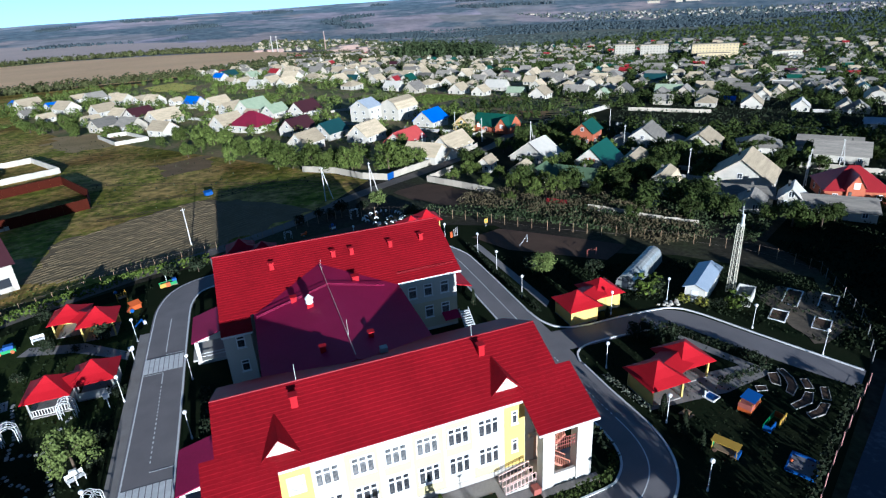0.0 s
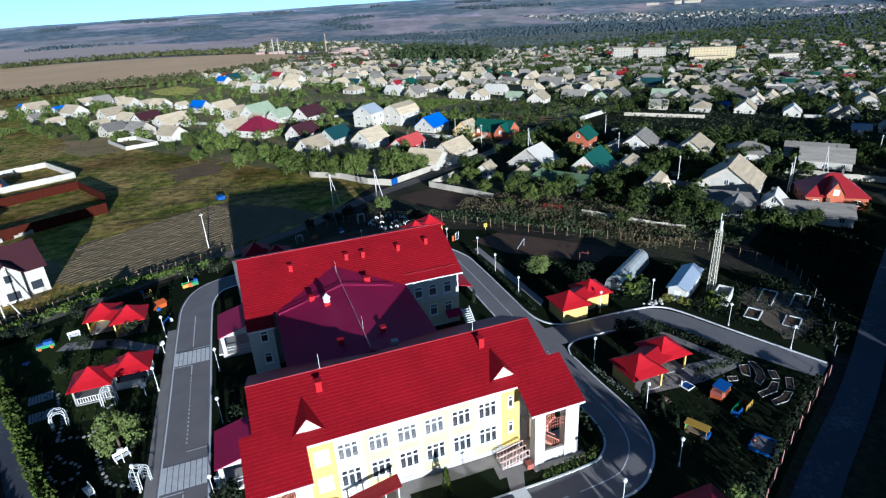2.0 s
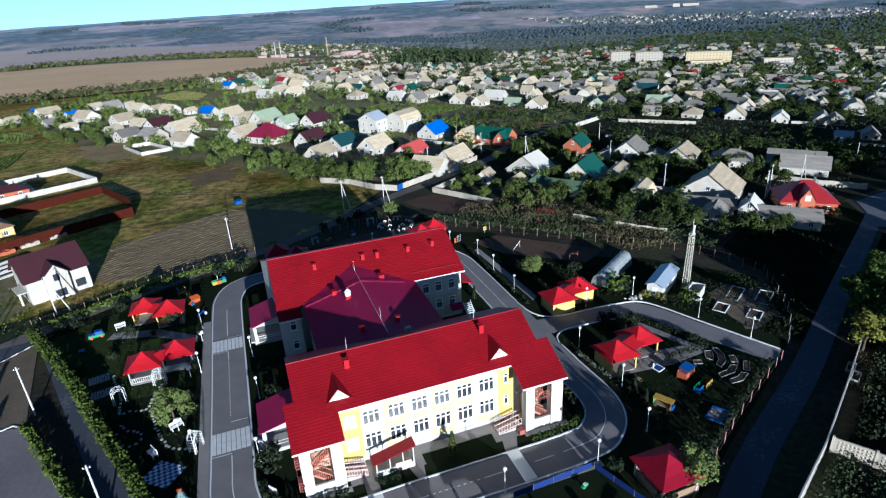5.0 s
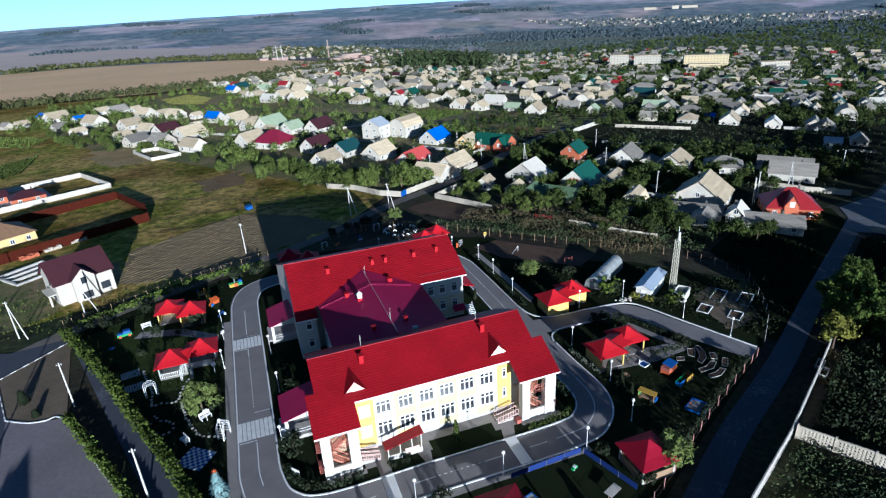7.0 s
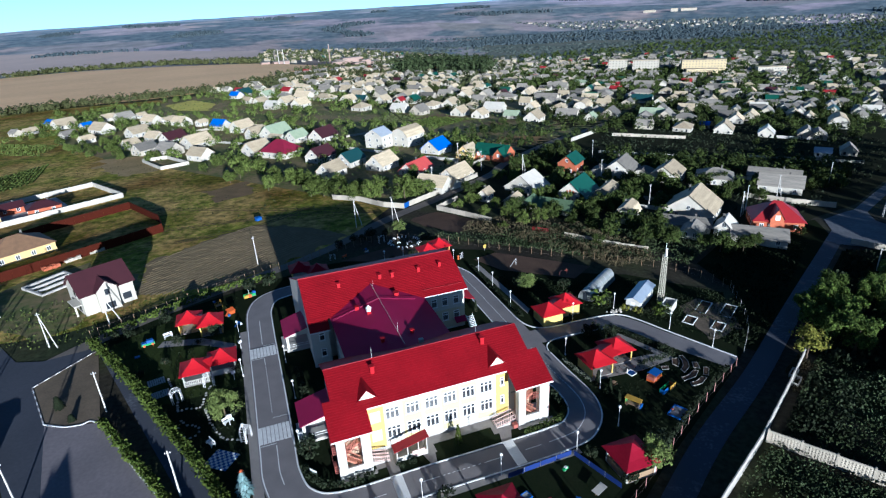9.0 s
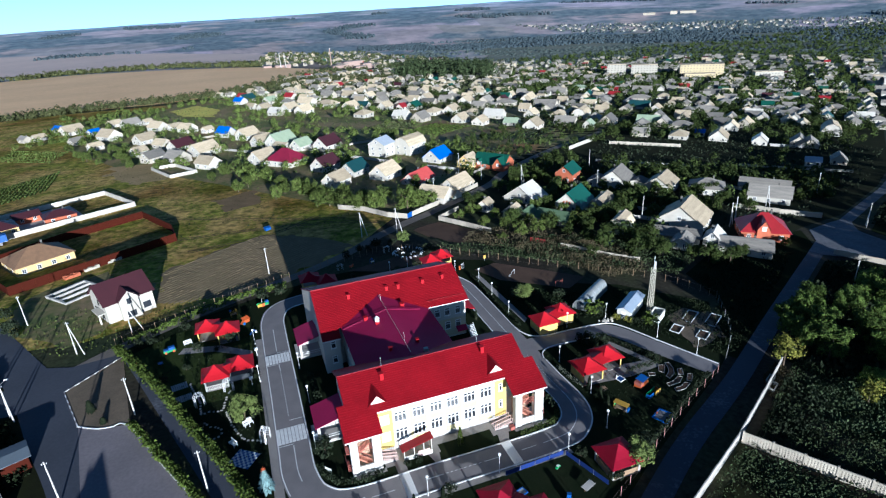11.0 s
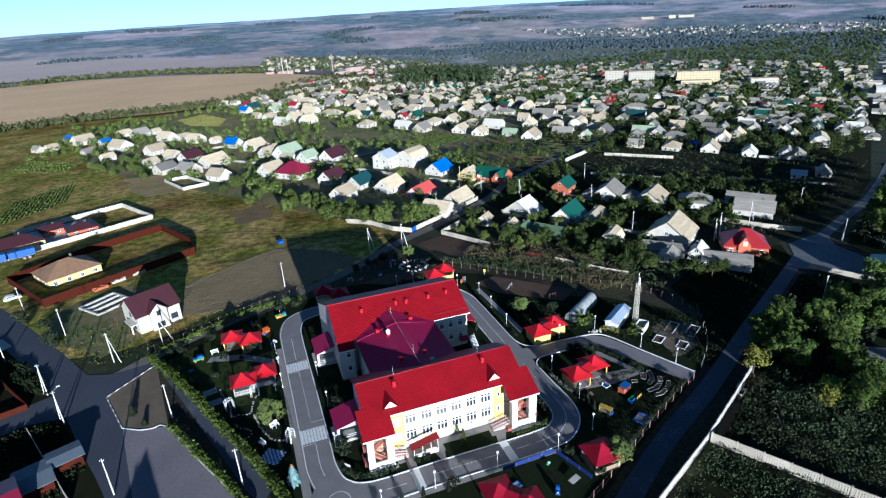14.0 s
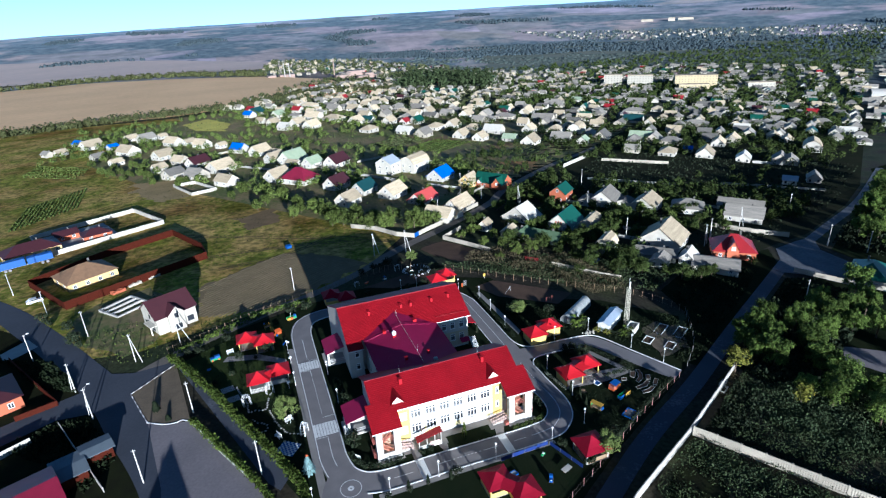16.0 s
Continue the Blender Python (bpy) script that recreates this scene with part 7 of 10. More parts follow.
for x, y in ((67.6, 9.2), (72.6, -0.9), (75.6, -8.4), (50.1, -1.6), (50.2, -11.7), (47.6, -20.0), (57.9, 8.6), (49.9, 35.2), (49.6, 27.0), (49.2, 17.6), (-2.3, 28.3), (-2.2, 14.7), (5.0, 15.9), (5.3, 5.0), (-2.5, -2.6), (39.4, -22.2), (28.3, -22.0), (17.6, -22.0), (8.9, -22.4), (4.6, -7.0), (31.5, 48.5), (36.0, 48.0), (46.5, 42.0), (-3.4, -19.5)):
    lamp(x, y)


def floodlight(x, y, rz):
    g = thing("floodlight", "white floodlight on a short stand", "lamp", (x, y, land(x, y)), rz, "floodlights")
    part("stand", MB().rod((0, 0, 0), (0, 0, 1.5), 0.05, 0.05), M["trim"], g)
    part("housing", MB().box(-0.3, 0.3, -0.14, 0.14, 1.35, 1.85), M["trim"], g)


for x, y, rz in ((-2.2, 23.8, 30), (-3.6, 14.2, 20), (5.0, -5.6, 0), (-4.6, 2.6, 10)):
    floodlight(x, y, rz)


def hedge(name, pts, w, h, label, mat="leaf", dens=60, leaf=0.13, seed=1):
    """A clipped hedge: leaf clumps filling a strip along a line, ragged at the top."""
    rh = random.Random(seed)
    mb = MB()
    line = curve_points(pts, 0.5)
    for i, (x, y) in enumerate(line):
        hh = h * (1 + 0.25 * noise.noise((x * 0.5, y * 0.5, seed)))
        ww = w * (1 + 0.25 * noise.noise((x * 0.4, y * 0.4, seed + 9)))
        for _ in range(int(dens * 0.5)):
            px, py = x + rh.uniform(-ww, ww) / 2, y + rh.uniform(-ww, ww) / 2
            pz = land(px, py) + hh * (1 - rh.random() ** 2.2)
            s = leaf * rh.uniform(0.6, 1.4)
            n = Vector((rh.uniform(-1, 1), rh.uniform(-1, 1), rh.uniform(-0.2, 1))).normalized()
            t = n.orthogonal().normalized()
            b = n.cross(t)
            c = Vector((px, py, pz))
            mb.add([c - t * s - b * s * 0.6, c + t * s * 0.9 - b * s, c + t * s + b * s * 0.7, c - t * s * 0.7 + b * s], [(0, 1, 2, 3)])
    g = thing(name, label, "hedge")
    part("foliage", mb, M[mat], g)
    st = MB()
    for x, y in line[::3]:
        st.rod((x, y, land(x, y) - 0.1), (x, y, land(x, y) + h * 0.8), 0.03, 0.015, 4)
    part("stems", st, M["bark"], g)
    return g


hedge("hedge", [(-28.6, 37.2), (-23.6, 27.3), (-17.8, 15.1), (-13.4, 4.9), (-9.2, -4.4), (-6.6, -10.9), (-4.5, -17), (-4, -24)], 1.5, 1.9, "tall clipped hedge along the garden path", "leaf", 90, 0.15, 3)
hedge("hedge", [(-23.0, 10.6), (-19.4, 3.6), (-15.4, -4.2), (-11.6, -12.0), (-9.4, -18)], 1.2, 1.3, "uneven hedge beside the car park kerb", "leaf", 70, 0.15, 4)
hedge("hedge", [(49.3, 38), (49.0, 30), (49.0, 20), (49.4, 13)], 0.7, 0.8, "low trimmed hedge along the ring road", "leaf_dark", 50, 0.1, 5)
hedge("hedge", [(46.5, -28.7), (51, -26), (57, -22.7), (64, -19), (72, -15.2)], 0.7, 1.3, "shaggy hedge along the street fence", "leaf_dark", 40, 0.13, 6)
hedge("hedge", [(62.4, 2.2), (66, -4.6), (67.6, -7.6)], 0.9, 0.9, "low hedge beside the drive", "leaf_dark", 60, 0.1, 7)
hedge("hedge", [(60, -8.8), (63.5, -8.6), (66.6, -8.4)], 0.8, 0.8, "low clipped hedge by the paved path", "leaf_dark", 60, 0.1, 8)
hedge("flower_border", [(35, -16.2), (38, -16.0), (41, -15.4), (42.6, -13.6)], 1.0, 0.5, "border of low green shrubs", "leaf_garden", 60, 0.09, 9)
hedge("flower_border", [(42.6, -12.5), (42.3, -8), (42.2, -3)], 1.2, 0.9, "dark shrub border beside the road bend", "leaf_dark", 60, 0.12, 10)
hedge("flower_border", [(4.6, -11.0), (6.0, -14.4), (9.0, -16.0), (12.6, -15.8)], 1.0, 0.7, "planting border round the corner porch", "leaf_dark", 60, 0.12, 11)
hedge("flower_border", [(48.9, -3.4), (49.3, -6.4), (49.9, -9.4)], 0.7, 0.5, "border of white flowering plants", "leaf_flower", 40, 0.09, 12)
hedge("hedge", [(6.6, 12.5), (6.8, 6), (6.6, 1)], 1.2, 0.8, "shrub border beside the building", "leaf_dark", 50, 0.12, 13)
hedge("hedge", [(-27, 40), (-20, 43.5), (-12, 48), (-4, 51.5), (6, 53)], 1.3, 1.2, "rough hedge along the garden fence", "leaf", 44, 0.16, 14)

rq = random.Random(12)
for x, y, s in ((-6.4, 31.6, 1.6), (-13.4, 31.4, 0.9), (-22.3, 38.1, 1.1), (-24.7, 37.9, 1.0), (-16, 40.9, 1.2), (-3.1, 16.2, 0.9), (-15.1, 24.3, 0.8), (0.4, 48.6, 1.2), (4.8, 49.0, 1.4), (66.8, 11.2, 1.5), (63.3, 20.9, 1.1), (59.2, 3.0, 1.1), (61.0, 1.4, 1.2), (57.4, 2.4, 1.2), (66.4, -6.4, 0.8), (74.9, 3.4, 1.3), (50.6, -13.4, 0.7), (5.8, -8.2, 1.5), (16.6, -15.6, 0.6), (18.3, -15.4, 0.6), (71.6, 6.0, 0.7), (72.9, 4.9, 0.8)):
    plant("shrub", x, y, s, "garden shrubs", rq)
for x, y, s in ((40.5, -23.8, 0.9), (49.6, -26.0, 1.6), (42.6, -29.4, 1.2), (8.4, -23.2, 0.6), (12.0, -23.0, 0.6), (20.4, -22.8, 0.9), (6.6, 24.5, 0.8), (60.6, -1.0, 0.8), (58.6, 0.8, 1.0), (-9.6, 29.0, 0.6), (-19.0, 22.0, 0.7), (-12.0, 5.6, 0.6), (-16.0, 12.2, 0.6), (-3.6, 8.6, 0.8), (-3.4, 4.8, 0.8), (41.4, 5.0, 0.8), (41.6, 9.0, 0.7), (30.8, 46.8, 1.0), (22.0, 49.4, 1.1), (55.0, 24.0, 1.7), (33.6, 49.2, 0.9), (39.0, 51.0, 0.9)):
    plant("shrub", x, y, s, "garden shrubs", rq)
for x, y, s in ((23.5, 65.1, 1.1), (27.9, 67.3, 1.3), (32.8, 68.4, 1.4), (37.3, 68, 1.3), (30.4, 67, 1.1), (45.1, 58.5, 1.4), (47, 57, 1.2), (-56, 66.6, 1.5), (-52.6, 57.3, 1.6), (-54, 60, 1.2), (-64, 75.7, 1.4), (-62, 72, 1.1), (-51, 54, 1.1)):
    plant("shrub", x, y, s, "garden shrubs", rq)


def thuja(x, y, h, mat="leaf_dark"):
    g = thing("thuja", "slim upright evergreen thuja", "tree", (x, y, land(x, y)), rq.uniform(0, 360), "thujas")
    rh = random.Random(int(x * 7 + y))
    mb = MB()
    for _ in range(260):
        z = h * rh.random()
        r = 0.42 * (1 - z / h) ** 0.7 * h / 2.6 + 0.03
        a = rh.uniform(0, math.tau)
        c = Vector((r * math.cos(a), r * math.sin(a), z + 0.1))
        t, b = Vector((-math.sin(a), math.cos(a), 0)), Vector((math.cos(a) * 0.3, math.sin(a) * 0.3, 1))
        s = 0.12 * rh.uniform(0.6, 1.3)
        mb.add([c - t * s, c + t * s, c + b * s * 2.2], [(0, 1, 2)])
    part("foliage", mb, M[mat], g)
    part("trunk", MB().rod((0, 0, -0.1), (0, 0, h * 0.8), 0.05, 0.02, 5), M["bark"], g)


for x, y, h in ((50.4, -10.8, 2.6), (51.0, -13.2, 2.2), (50.6, -16.0, 2.0), (12.0, -22.6, 1.6), (15.3, -23.0, 1.8), (42.0, 22.0, 2.4), (42.0, 18.4, 2.2), (19.3, -23.4, 1.8), (57.0, 8.2, 1.4)):
    thuja(x, y, h)
thuja(25.3, -14.6, 3.0, "leaf")
for x, y, s in ((69.3, 7.9, 0.75), (70.8, 6.2, 0.75)):
    plant("gold_shrub", x, y, s, "garden shrubs", rq)
plant("green_shrub", 74.6, 3.8, 1.3, "garden shrubs", rq)
plant("green_shrub", 66.3, 11.6, 1.7, "garden shrubs", rq)
tree_kind("willow", 4.2, 2.3, "leaf_willow", 2600, 0.11, "small weeping willow with yellow-green leaves", trunk=0.12, clear=0.15, variants=2)
for x, y, s in ((-5.2, 4.8, 1.0), (40.6, 68.2, 0.9), (55.6, 23.2, 1.0), (47.0, -28.2, 1.0)):
    plant("willow", x, y, s, "garden trees", rq)
for x, y, s in ((41, 103, 1.2), (47, 101, 1.3), (36, 108, 1.0), (30, 113, 0.95), (24, 119, 0.95), (18, 128, 0.9), (11, 137, 0.9), (4, 147, 0.9), (-2, 158, 0.8), (-9, 170, 0.8), (53, 104, 0.8), (33, 117, 0.9), (27, 126, 0.9), (21, 135, 0.8), (15, 144, 0.8), (8, 153, 0.9), (2, 164, 0.8), (-5, 176, 0.8), (-12, 186, 0.7), (10, 160, 0.7), (20, 146, 0.7), (-16, 200, 0.7), (-38, 236, 0.7), (-52, 262, 0.7), (-62, 286, 0.7), (-46, 272, 0.7), (-70, 306, 0.7), (-58, 300, 0.8), (-80, 322, 0.8), (-24, 246, 0.6), (-92, 344, 0.8), (-76, 334, 0.7))[::2]:
    plant("near", x, y, s, "village trees", rq)


def arch(x, y, rz):
    """A white wrought garden arch: two hoops, rungs and lattice."""
    g = thing("garden_arch", "white wrought-iron garden arch", "arch", (x, y, land(x, y)), rz, "garden arches")
    for k, yy in enumerate((-0.45, 0.45)):
        for r in (0.85, 0.62):
            p = [(-r, yy, 0), (-r, yy, 1.5)] + [(-r * math.cos(a), yy, 1.5 + r * math.sin(a)) for a in np.linspace(0.3, math.pi - 0.3, 8)] + [(r, yy, 1.5), (r, yy, 0)]
            part("hoop", MB().tube(p, 0.035, 5), M["trim"], g)
    mb = MB()
    for z in (0.3, 0.7, 1.1, 1.5):
        for s in (-1, 1):
            mb.rod((s * 0.85, -0.45, z), (s * 0.85, 0.45, z), 0.025, 0.025, 4)
            for yy in (-0.45, 0.45):
                mb.rod((s * 0.62, yy, z), (s * 0.85, yy, z), 0.02, 0.02, 4)
    for a in np.linspace(0.4, math.pi - 0.4, 6):
        mb.rod((-0.85 * math.cos(a), -0.45, 1.5 + 0.85 * math.sin(a)), (-0.85 * math.cos(a), 0.45, 1.5 + 0.85 * math.sin(a)), 0.025, 0.025, 4)
    pieces("rung", mb, M["trim"], g)


arch(-12.4, 12.0, 15)
arch(-7.6, 14.4, 0)
arch(-2.4, -1.6, 60)


def bench(x, y, rz, mat="trim"):
    g = thing("garden_bench", "white slatted garden bench", "bench", (x, y, land(x, y)), rz, "benches")
    for k in range(4):
        part("slat", MB().box(-0.8, 0.8, -0.3 + k * 0.15, -0.19 + k * 0.15, 0.42, 0.46), M[mat], g)
    for k in range(3):
        part("back_slat", MB().box(-0.8, 0.8, 0.3, 0.34, 0.55 + k * 0.15, 0.66 + k * 0.15), M[mat], g)
    for s in (-0.7, 0.7):
        part("leg", MB().box(s - 0.04, s + 0.04, -0.3, -0.22, 0, 0.44).box(s - 0.04, s + 0.04, 0.26, 0.34, 0, 1.0).box(s - 0.04, s + 0.04, -0.22, 0.26, 0.36, 0.42), M[mat], g)


bench(-7.3, -0.8, -60)
bench(-15.2, 34.2, 15)
bench(-4.8, 3.2, 30)
# stepping stones and mosaic pads
stones = thing("stepping_path", "curving paths of pale round stepping stones", "path")
disc = MB().rod((0, 0, -0.03), (0, 0, 0.05), 0.22, 0.2, 7).make("stepping_stone", M["concrete"])
for line in ([(-14.3, 19.3), (-13.4, 16.1), (-12.4, 12.4), (-12.2, 9.3), (-10.9, 9.4), (-8.9, 9.0), (-8.1, 12.4), (-7.5, 14.1)], [(-8.1, 8), (-7.2, 3.7), (-5.6, 0.0), (-3.2, -1.4)], [(-11.6, 6.6), (-10.6, 5.2), (-9.1, 3.9), (-9.4, 2.1), (-11, 2.4), (-12, 4.2), (-11.6, 6.6)]):
    for k, (x, y) in enumerate(curve_points(line, 0.62)):
        st = part("stepping_stone", disc, None, stones)
        st.location = (x + rq.uniform(-0.1, 0.1), y + rq.uniform(-0.1, 0.1), 0)
for x, y in ((-16.1, 19.2), (-15.1, 15.2)):
    g = thing("paved_pad", "rectangular pad of pale paving bars", "paving", (x, y, 0), 12, "paved pads")
    for k in range(8):
        part("paver", MB().box(-1.35 + k * 0.34, -1.07 + k * 0.34, -1.0, 1.0, 0, 0.04), M["concrete"], g)
board = thing("chess_board", "large outdoor chess board of blue and white squares", "chess board", (-5.9, -4.6, 0), -38)
tile = {c: MB().box(-0.2, 0.2, -0.2, 0.2, 0.0, 0.05).make("tile", M[c]) for c in ("trim", "blue")}
for i in range(9):
    for j in range(8):
        t = part("tile", tile["trim" if (i + j) % 2 else "blue"], None, board)
        t.location = ((i - 4) * 0.41, (j - 3.5) * 0.41, 0)


def fir(x, y, h, mat, label):
    g = thing("fir_tree", label, "tree", (x, y, land(x, y)), 0, "firs")
    rh = random.Random(int(x * 3 + y * 5))
    mb = MB()
    for _ in range(420):
        z = h * (0.08 + 0.9 * rh.random())
        r = (1 - z / h) * h * 0.3 * rh.uniform(0.6, 1.1)
        a = rh.uniform(0, math.tau)
        c = Vector((r * math.cos(a), r * math.sin(a), z))
        o = Vector((math.cos(a), math.sin(a), -0.5))
        t = Vector((-math.sin(a), math.cos(a), 0))
        s = 0.16 * rh.uniform(0.6, 1.3)
        mb.add([c - t * s, c + t * s, c + o * s * 2.4], [(0, 1, 2)])
    part("foliage", mb, M[mat], g)
    part("trunk", MB().rod((0, 0, -0.1), (0, 0, h * 0.95), 0.07, 0.015, 6), M["bark"], g)
    return g


M["frosted"] = leafy("frosted_needles", (0.3, 0.42, 0.42), (0.18, 0.3, 0.3), 0.05)
g = fir(-3.0, -12.2, 3.6, "frosted", "decorated frosted fir with a red star")
star = MB()
for k in range(8):
    a = k * math.tau / 8
    star.add([(0.08 * math.cos(a - 0.4), -0.05, 3.75 + 0.08 * math.sin(a - 0.4)), (0.42 * math.cos(a), 0, 3.75 + 0.42 * math.sin(a)), (0.08 * math.cos(a + 0.4), -0.05, 3.75 + 0.08 * math.sin(a + 0.4)), (0, 0.08, 3.75)], [(0, 1, 2), (0, 3, 1), (1, 3, 2)])
star.ball((0, 0, 3.75), 0.14, 8, 6)
part("star", star, M["orange"], g, "red star on the tip")
fir(-30.2, 18.0, 2.4, "leaf_dark", "young blue-green fir on bare earth")
fir(-27.6, 13.6, 1.3, "leaf_dark", "small young fir near the kerb")


# ---- play equipment ----
def play_thing(name, label, at, rz, pieces, group="play equipment"):
    """A play thing made of named boxes and rods: (name, kind, numbers, material)."""
    g = thing(name, label, "play equipment", (*at, land(*at)), rz, group)
    g.scale = (0.82, 0.82, 0.82) if name in ("play_house", "play_wall", "toy_car") else (0.72, 0.72, 0.72)
    for nm, kind, v, mat in pieces:
        mb = MB()
        if kind == "box":
            mb.box(*v)
        elif kind == "rod":
            mb.rod(v[:3], v[3:6], v[6], v[6], 8)
        elif kind == "slab":
            mb.slab([v[0:3], v[3:6], v[6:9], v[9:12]], 0.05)
        elif kind == "ball":
            mb.ball(v[:3], v[3], 10, 7)
        part(nm, mb, M[mat], g)
    return g


def posts(w, d, h, mat):
    return [("post", "rod", (sx * w, sy * d, 0, sx * w, sy * d, h, 0.05), mat) for sx in (-1, 1) for sy in (-1, 1)]


def wheels(L, W, r, mat="soil"):
    return [("wheel", "rod", (sx * L, sy * W - 0.1, r, sx * L, sy * W + 0.1, r, r), mat) for sx in (-1, 1) for sy in (-1, 1)]


play_thing("play_house", "toy truck with blue roof and orange body", (59.4, -13.0), 22, posts(1.3, 0.7, 1.7, "ylw") + [("body", "box", (-1.5, 1.5, -0.8, 0.8, 0.25, 0.8), "orange"), ("cab", "box", (-1.5, -0.5, -0.8, 0.8, 0.8, 1.5), "red_rail"), ("roof", "slab", (-1.0, -0.9, 1.75, 1.4, -0.9, 1.75, 1.4, 0.9, 1.9, -1.0, 0.9, 1.9), "blue")] + wheels(1.0, 0.8, 0.3))
play_thing("play_wall", "yellow and blue play panels with round holes", (59.4, -15.8), 22, [("panel", "box", (-0.1, 1.9, -0.9, -0.8, 0.2, 1.3), "ylw"), ("panel", "box", (-1.6, -0.2, -0.5, -0.4, 0.1, 1.0), "blue"), ("disc", "rod", (0.45, -0.91, 0.75, 0.45, -0.93, 0.75, 0.33), "soil"), ("disc", "rod", (1.35, -0.91, 0.75, 1.35, -0.93, 0.75, 0.33), "soil"), ("frame", "box", (-1.6, 1.9, 0.4, 0.48, 0.1, 0.9), "green"), ("side", "box", (1.82, 1.9, -0.8, 0.4, 0.1, 0.9), "orange"), ("side", "box", (-1.6, -1.52, -0.4, 0.4, 0.1, 0.9), "blue")])
play_thing("toy_bus", "yellow-roofed toy bus with blue front", (52.4, -17.0), -62, posts(1.5, 0.6, 1.6, "ylw") + [("roof", "slab", (-1.7, -0.75, 1.65, 1.7, -0.75, 1.65, 1.7, 0.75, 1.7, -1.7, 0.75, 1.7), "ylw"), ("front", "box", (1.3, 1.8, -0.6, 0.6, 0.2, 0.9), "blue"), ("seat", "box", (-1.4, 1.1, -0.55, 0.55, 0.35, 0.45), "wood"), ("rear", "box", (-1.6, -1.5, -0.6, 0.6, 0.2, 1.1), "green")] + wheels(1.1, 0.65, 0.28))
play_thing("sand_box", "square sandbox with a blue board and white figure", (57.2, -10.2), 15, [("edge", "box", (-0.9, 0.9, -0.9, -0.8, 0, 0.25), "trim"), ("edge", "box", (-0.9, 0.9, 0.8, 0.9, 0, 0.25), "trim"), ("edge", "box", (-0.9, -0.8, -0.8, 0.8, 0, 0.25), "trim"), ("edge", "box", (0.8, 0.9, -0.8, 0.8, 0, 0.25), "trim"), ("fill", "box", (-0.8, 0.8, -0.8, 0.8, 0, 0.16), "blue"), ("figure", "rod", (-0.7, 0.6, 0.2, -0.7, 0.6, 1.2, 0.14), "trim")])
play_thing("picnic_table", "small wooden picnic table on grass", (52.7, -11.6), 15, [("top", "box", (-0.7, 0.7, -0.35, 0.35, 0.55, 0.62), "wood"), ("leg", "box", (-0.5, -0.4, -0.25, 0.25, 0, 0.55), "wood"), ("leg", "box", (0.4, 0.5, -0.25, 0.25, 0, 0.55), "wood"), ("bench", "box", (-0.7, 0.7, -0.8, -0.55, 0.3, 0.36), "wood"), ("bench", "box", (-0.7, 0.7, 0.55, 0.8, 0.3, 0.36), "wood")])
play_thing("paddling_pool", "blue-edged square paddling pool", (57.4, -21.0), 28, [("edge", "box", (-1.9, 1.9, 1.5, 1.7, 0, 0.4), "blue"), ("edge", "box", (-1.9, 1.9, -1.7, -1.5, 0, 0.4), "blue"), ("edge", "box", (-1.9, -1.7, -1.5, 1.5, 0, 0.4), "blue"), ("edge", "box", (1.7, 1.9, -1.5, 1.5, 0, 0.4), "blue"), ("floor", "box", (-1.7, 1.7, -1.5, 1.5, 0, 0.1), "asphalt"), ("ball", "ball", (-0.2, 1.3, 0.6, 0.22), "orange")])
play_thing("toy_car", "blue and green toy car on wheels", (-18.6, 32.8), 12, [("body", "box", (-1.4, 1.4, -0.55, 0.55, 0.25, 0.75), "green"), ("cab", "box", (-0.2, 1.2, -0.5, 0.5, 0.75, 1.35), "blue"), ("bonnet", "box", (-1.3, -0.3, -0.5, 0.5, 0.75, 0.95), "blue")] + wheels(0.9, 0.55, 0.3, "orange"))
play_thing("play_table", "low blue play table", (-20.0, 28.6), 10, [("top", "box", (-0.6, 0.6, -0.5, 0.5, 0.45, 0.55), "blue"), ("leg", "rod", (0, 0, 0, 0, 0, 0.45, 0.12), "blue")])
play_thing("play_tower", "climbing frame with yellow hoops and blue cap", (-6.0, 42.8), 20, posts(0.9, 0.5, 2.2, "ylw") + [("deck", "box", (-0.9, 0.9, -0.5, 0.5, 0.8, 0.9), "wood"), ("rail", "rod", (-0.9, -0.5, 1.5, 0.9, -0.5, 1.5, 0.05), "ylw"), ("rail", "rod", (-0.9, 0.5, 1.5, 0.9, 0.5, 1.5, 0.05), "ylw"), ("cap", "ball", (-0.9, 0, 2.3, 0.35), "blue"), ("hoop", "rod", (0.0, -0.5, 0.9, 0.0, -0.5, 2.2, 0.05), "ylw"), ("hoop", "rod", (0.5, -0.5, 0.9, 0.5, -0.5, 2.2, 0.05), "ylw")])
play_thing("slide_house", "orange play house with blue wheel and slide", (-3.6, 38.6), 30, [("body", "box", (-0.9, 0.9, -0.6, 0.6, 0.3, 1.3), "orange"), ("roof", "slab", (-1.1, -0.8, 1.3, 1.1, -0.8, 1.3, 1.1, 0.8, 1.8, -1.1, 0.8, 1.8), "orange"), ("chute", "slab", (-1.9, -0.4, 0.2, -0.9, -0.4, 1.0, -0.9, 0.4, 1.0, -1.9, 0.4, 0.2), "orange"), ("disc", "rod", (-1.2, -0.9, 0.5, -1.2, -1.0, 0.5, 0.45), "blue"), ("seat", "box", (-1.6, -0.9, -0.9, -0.5, 0.1, 0.5), "ylw")])
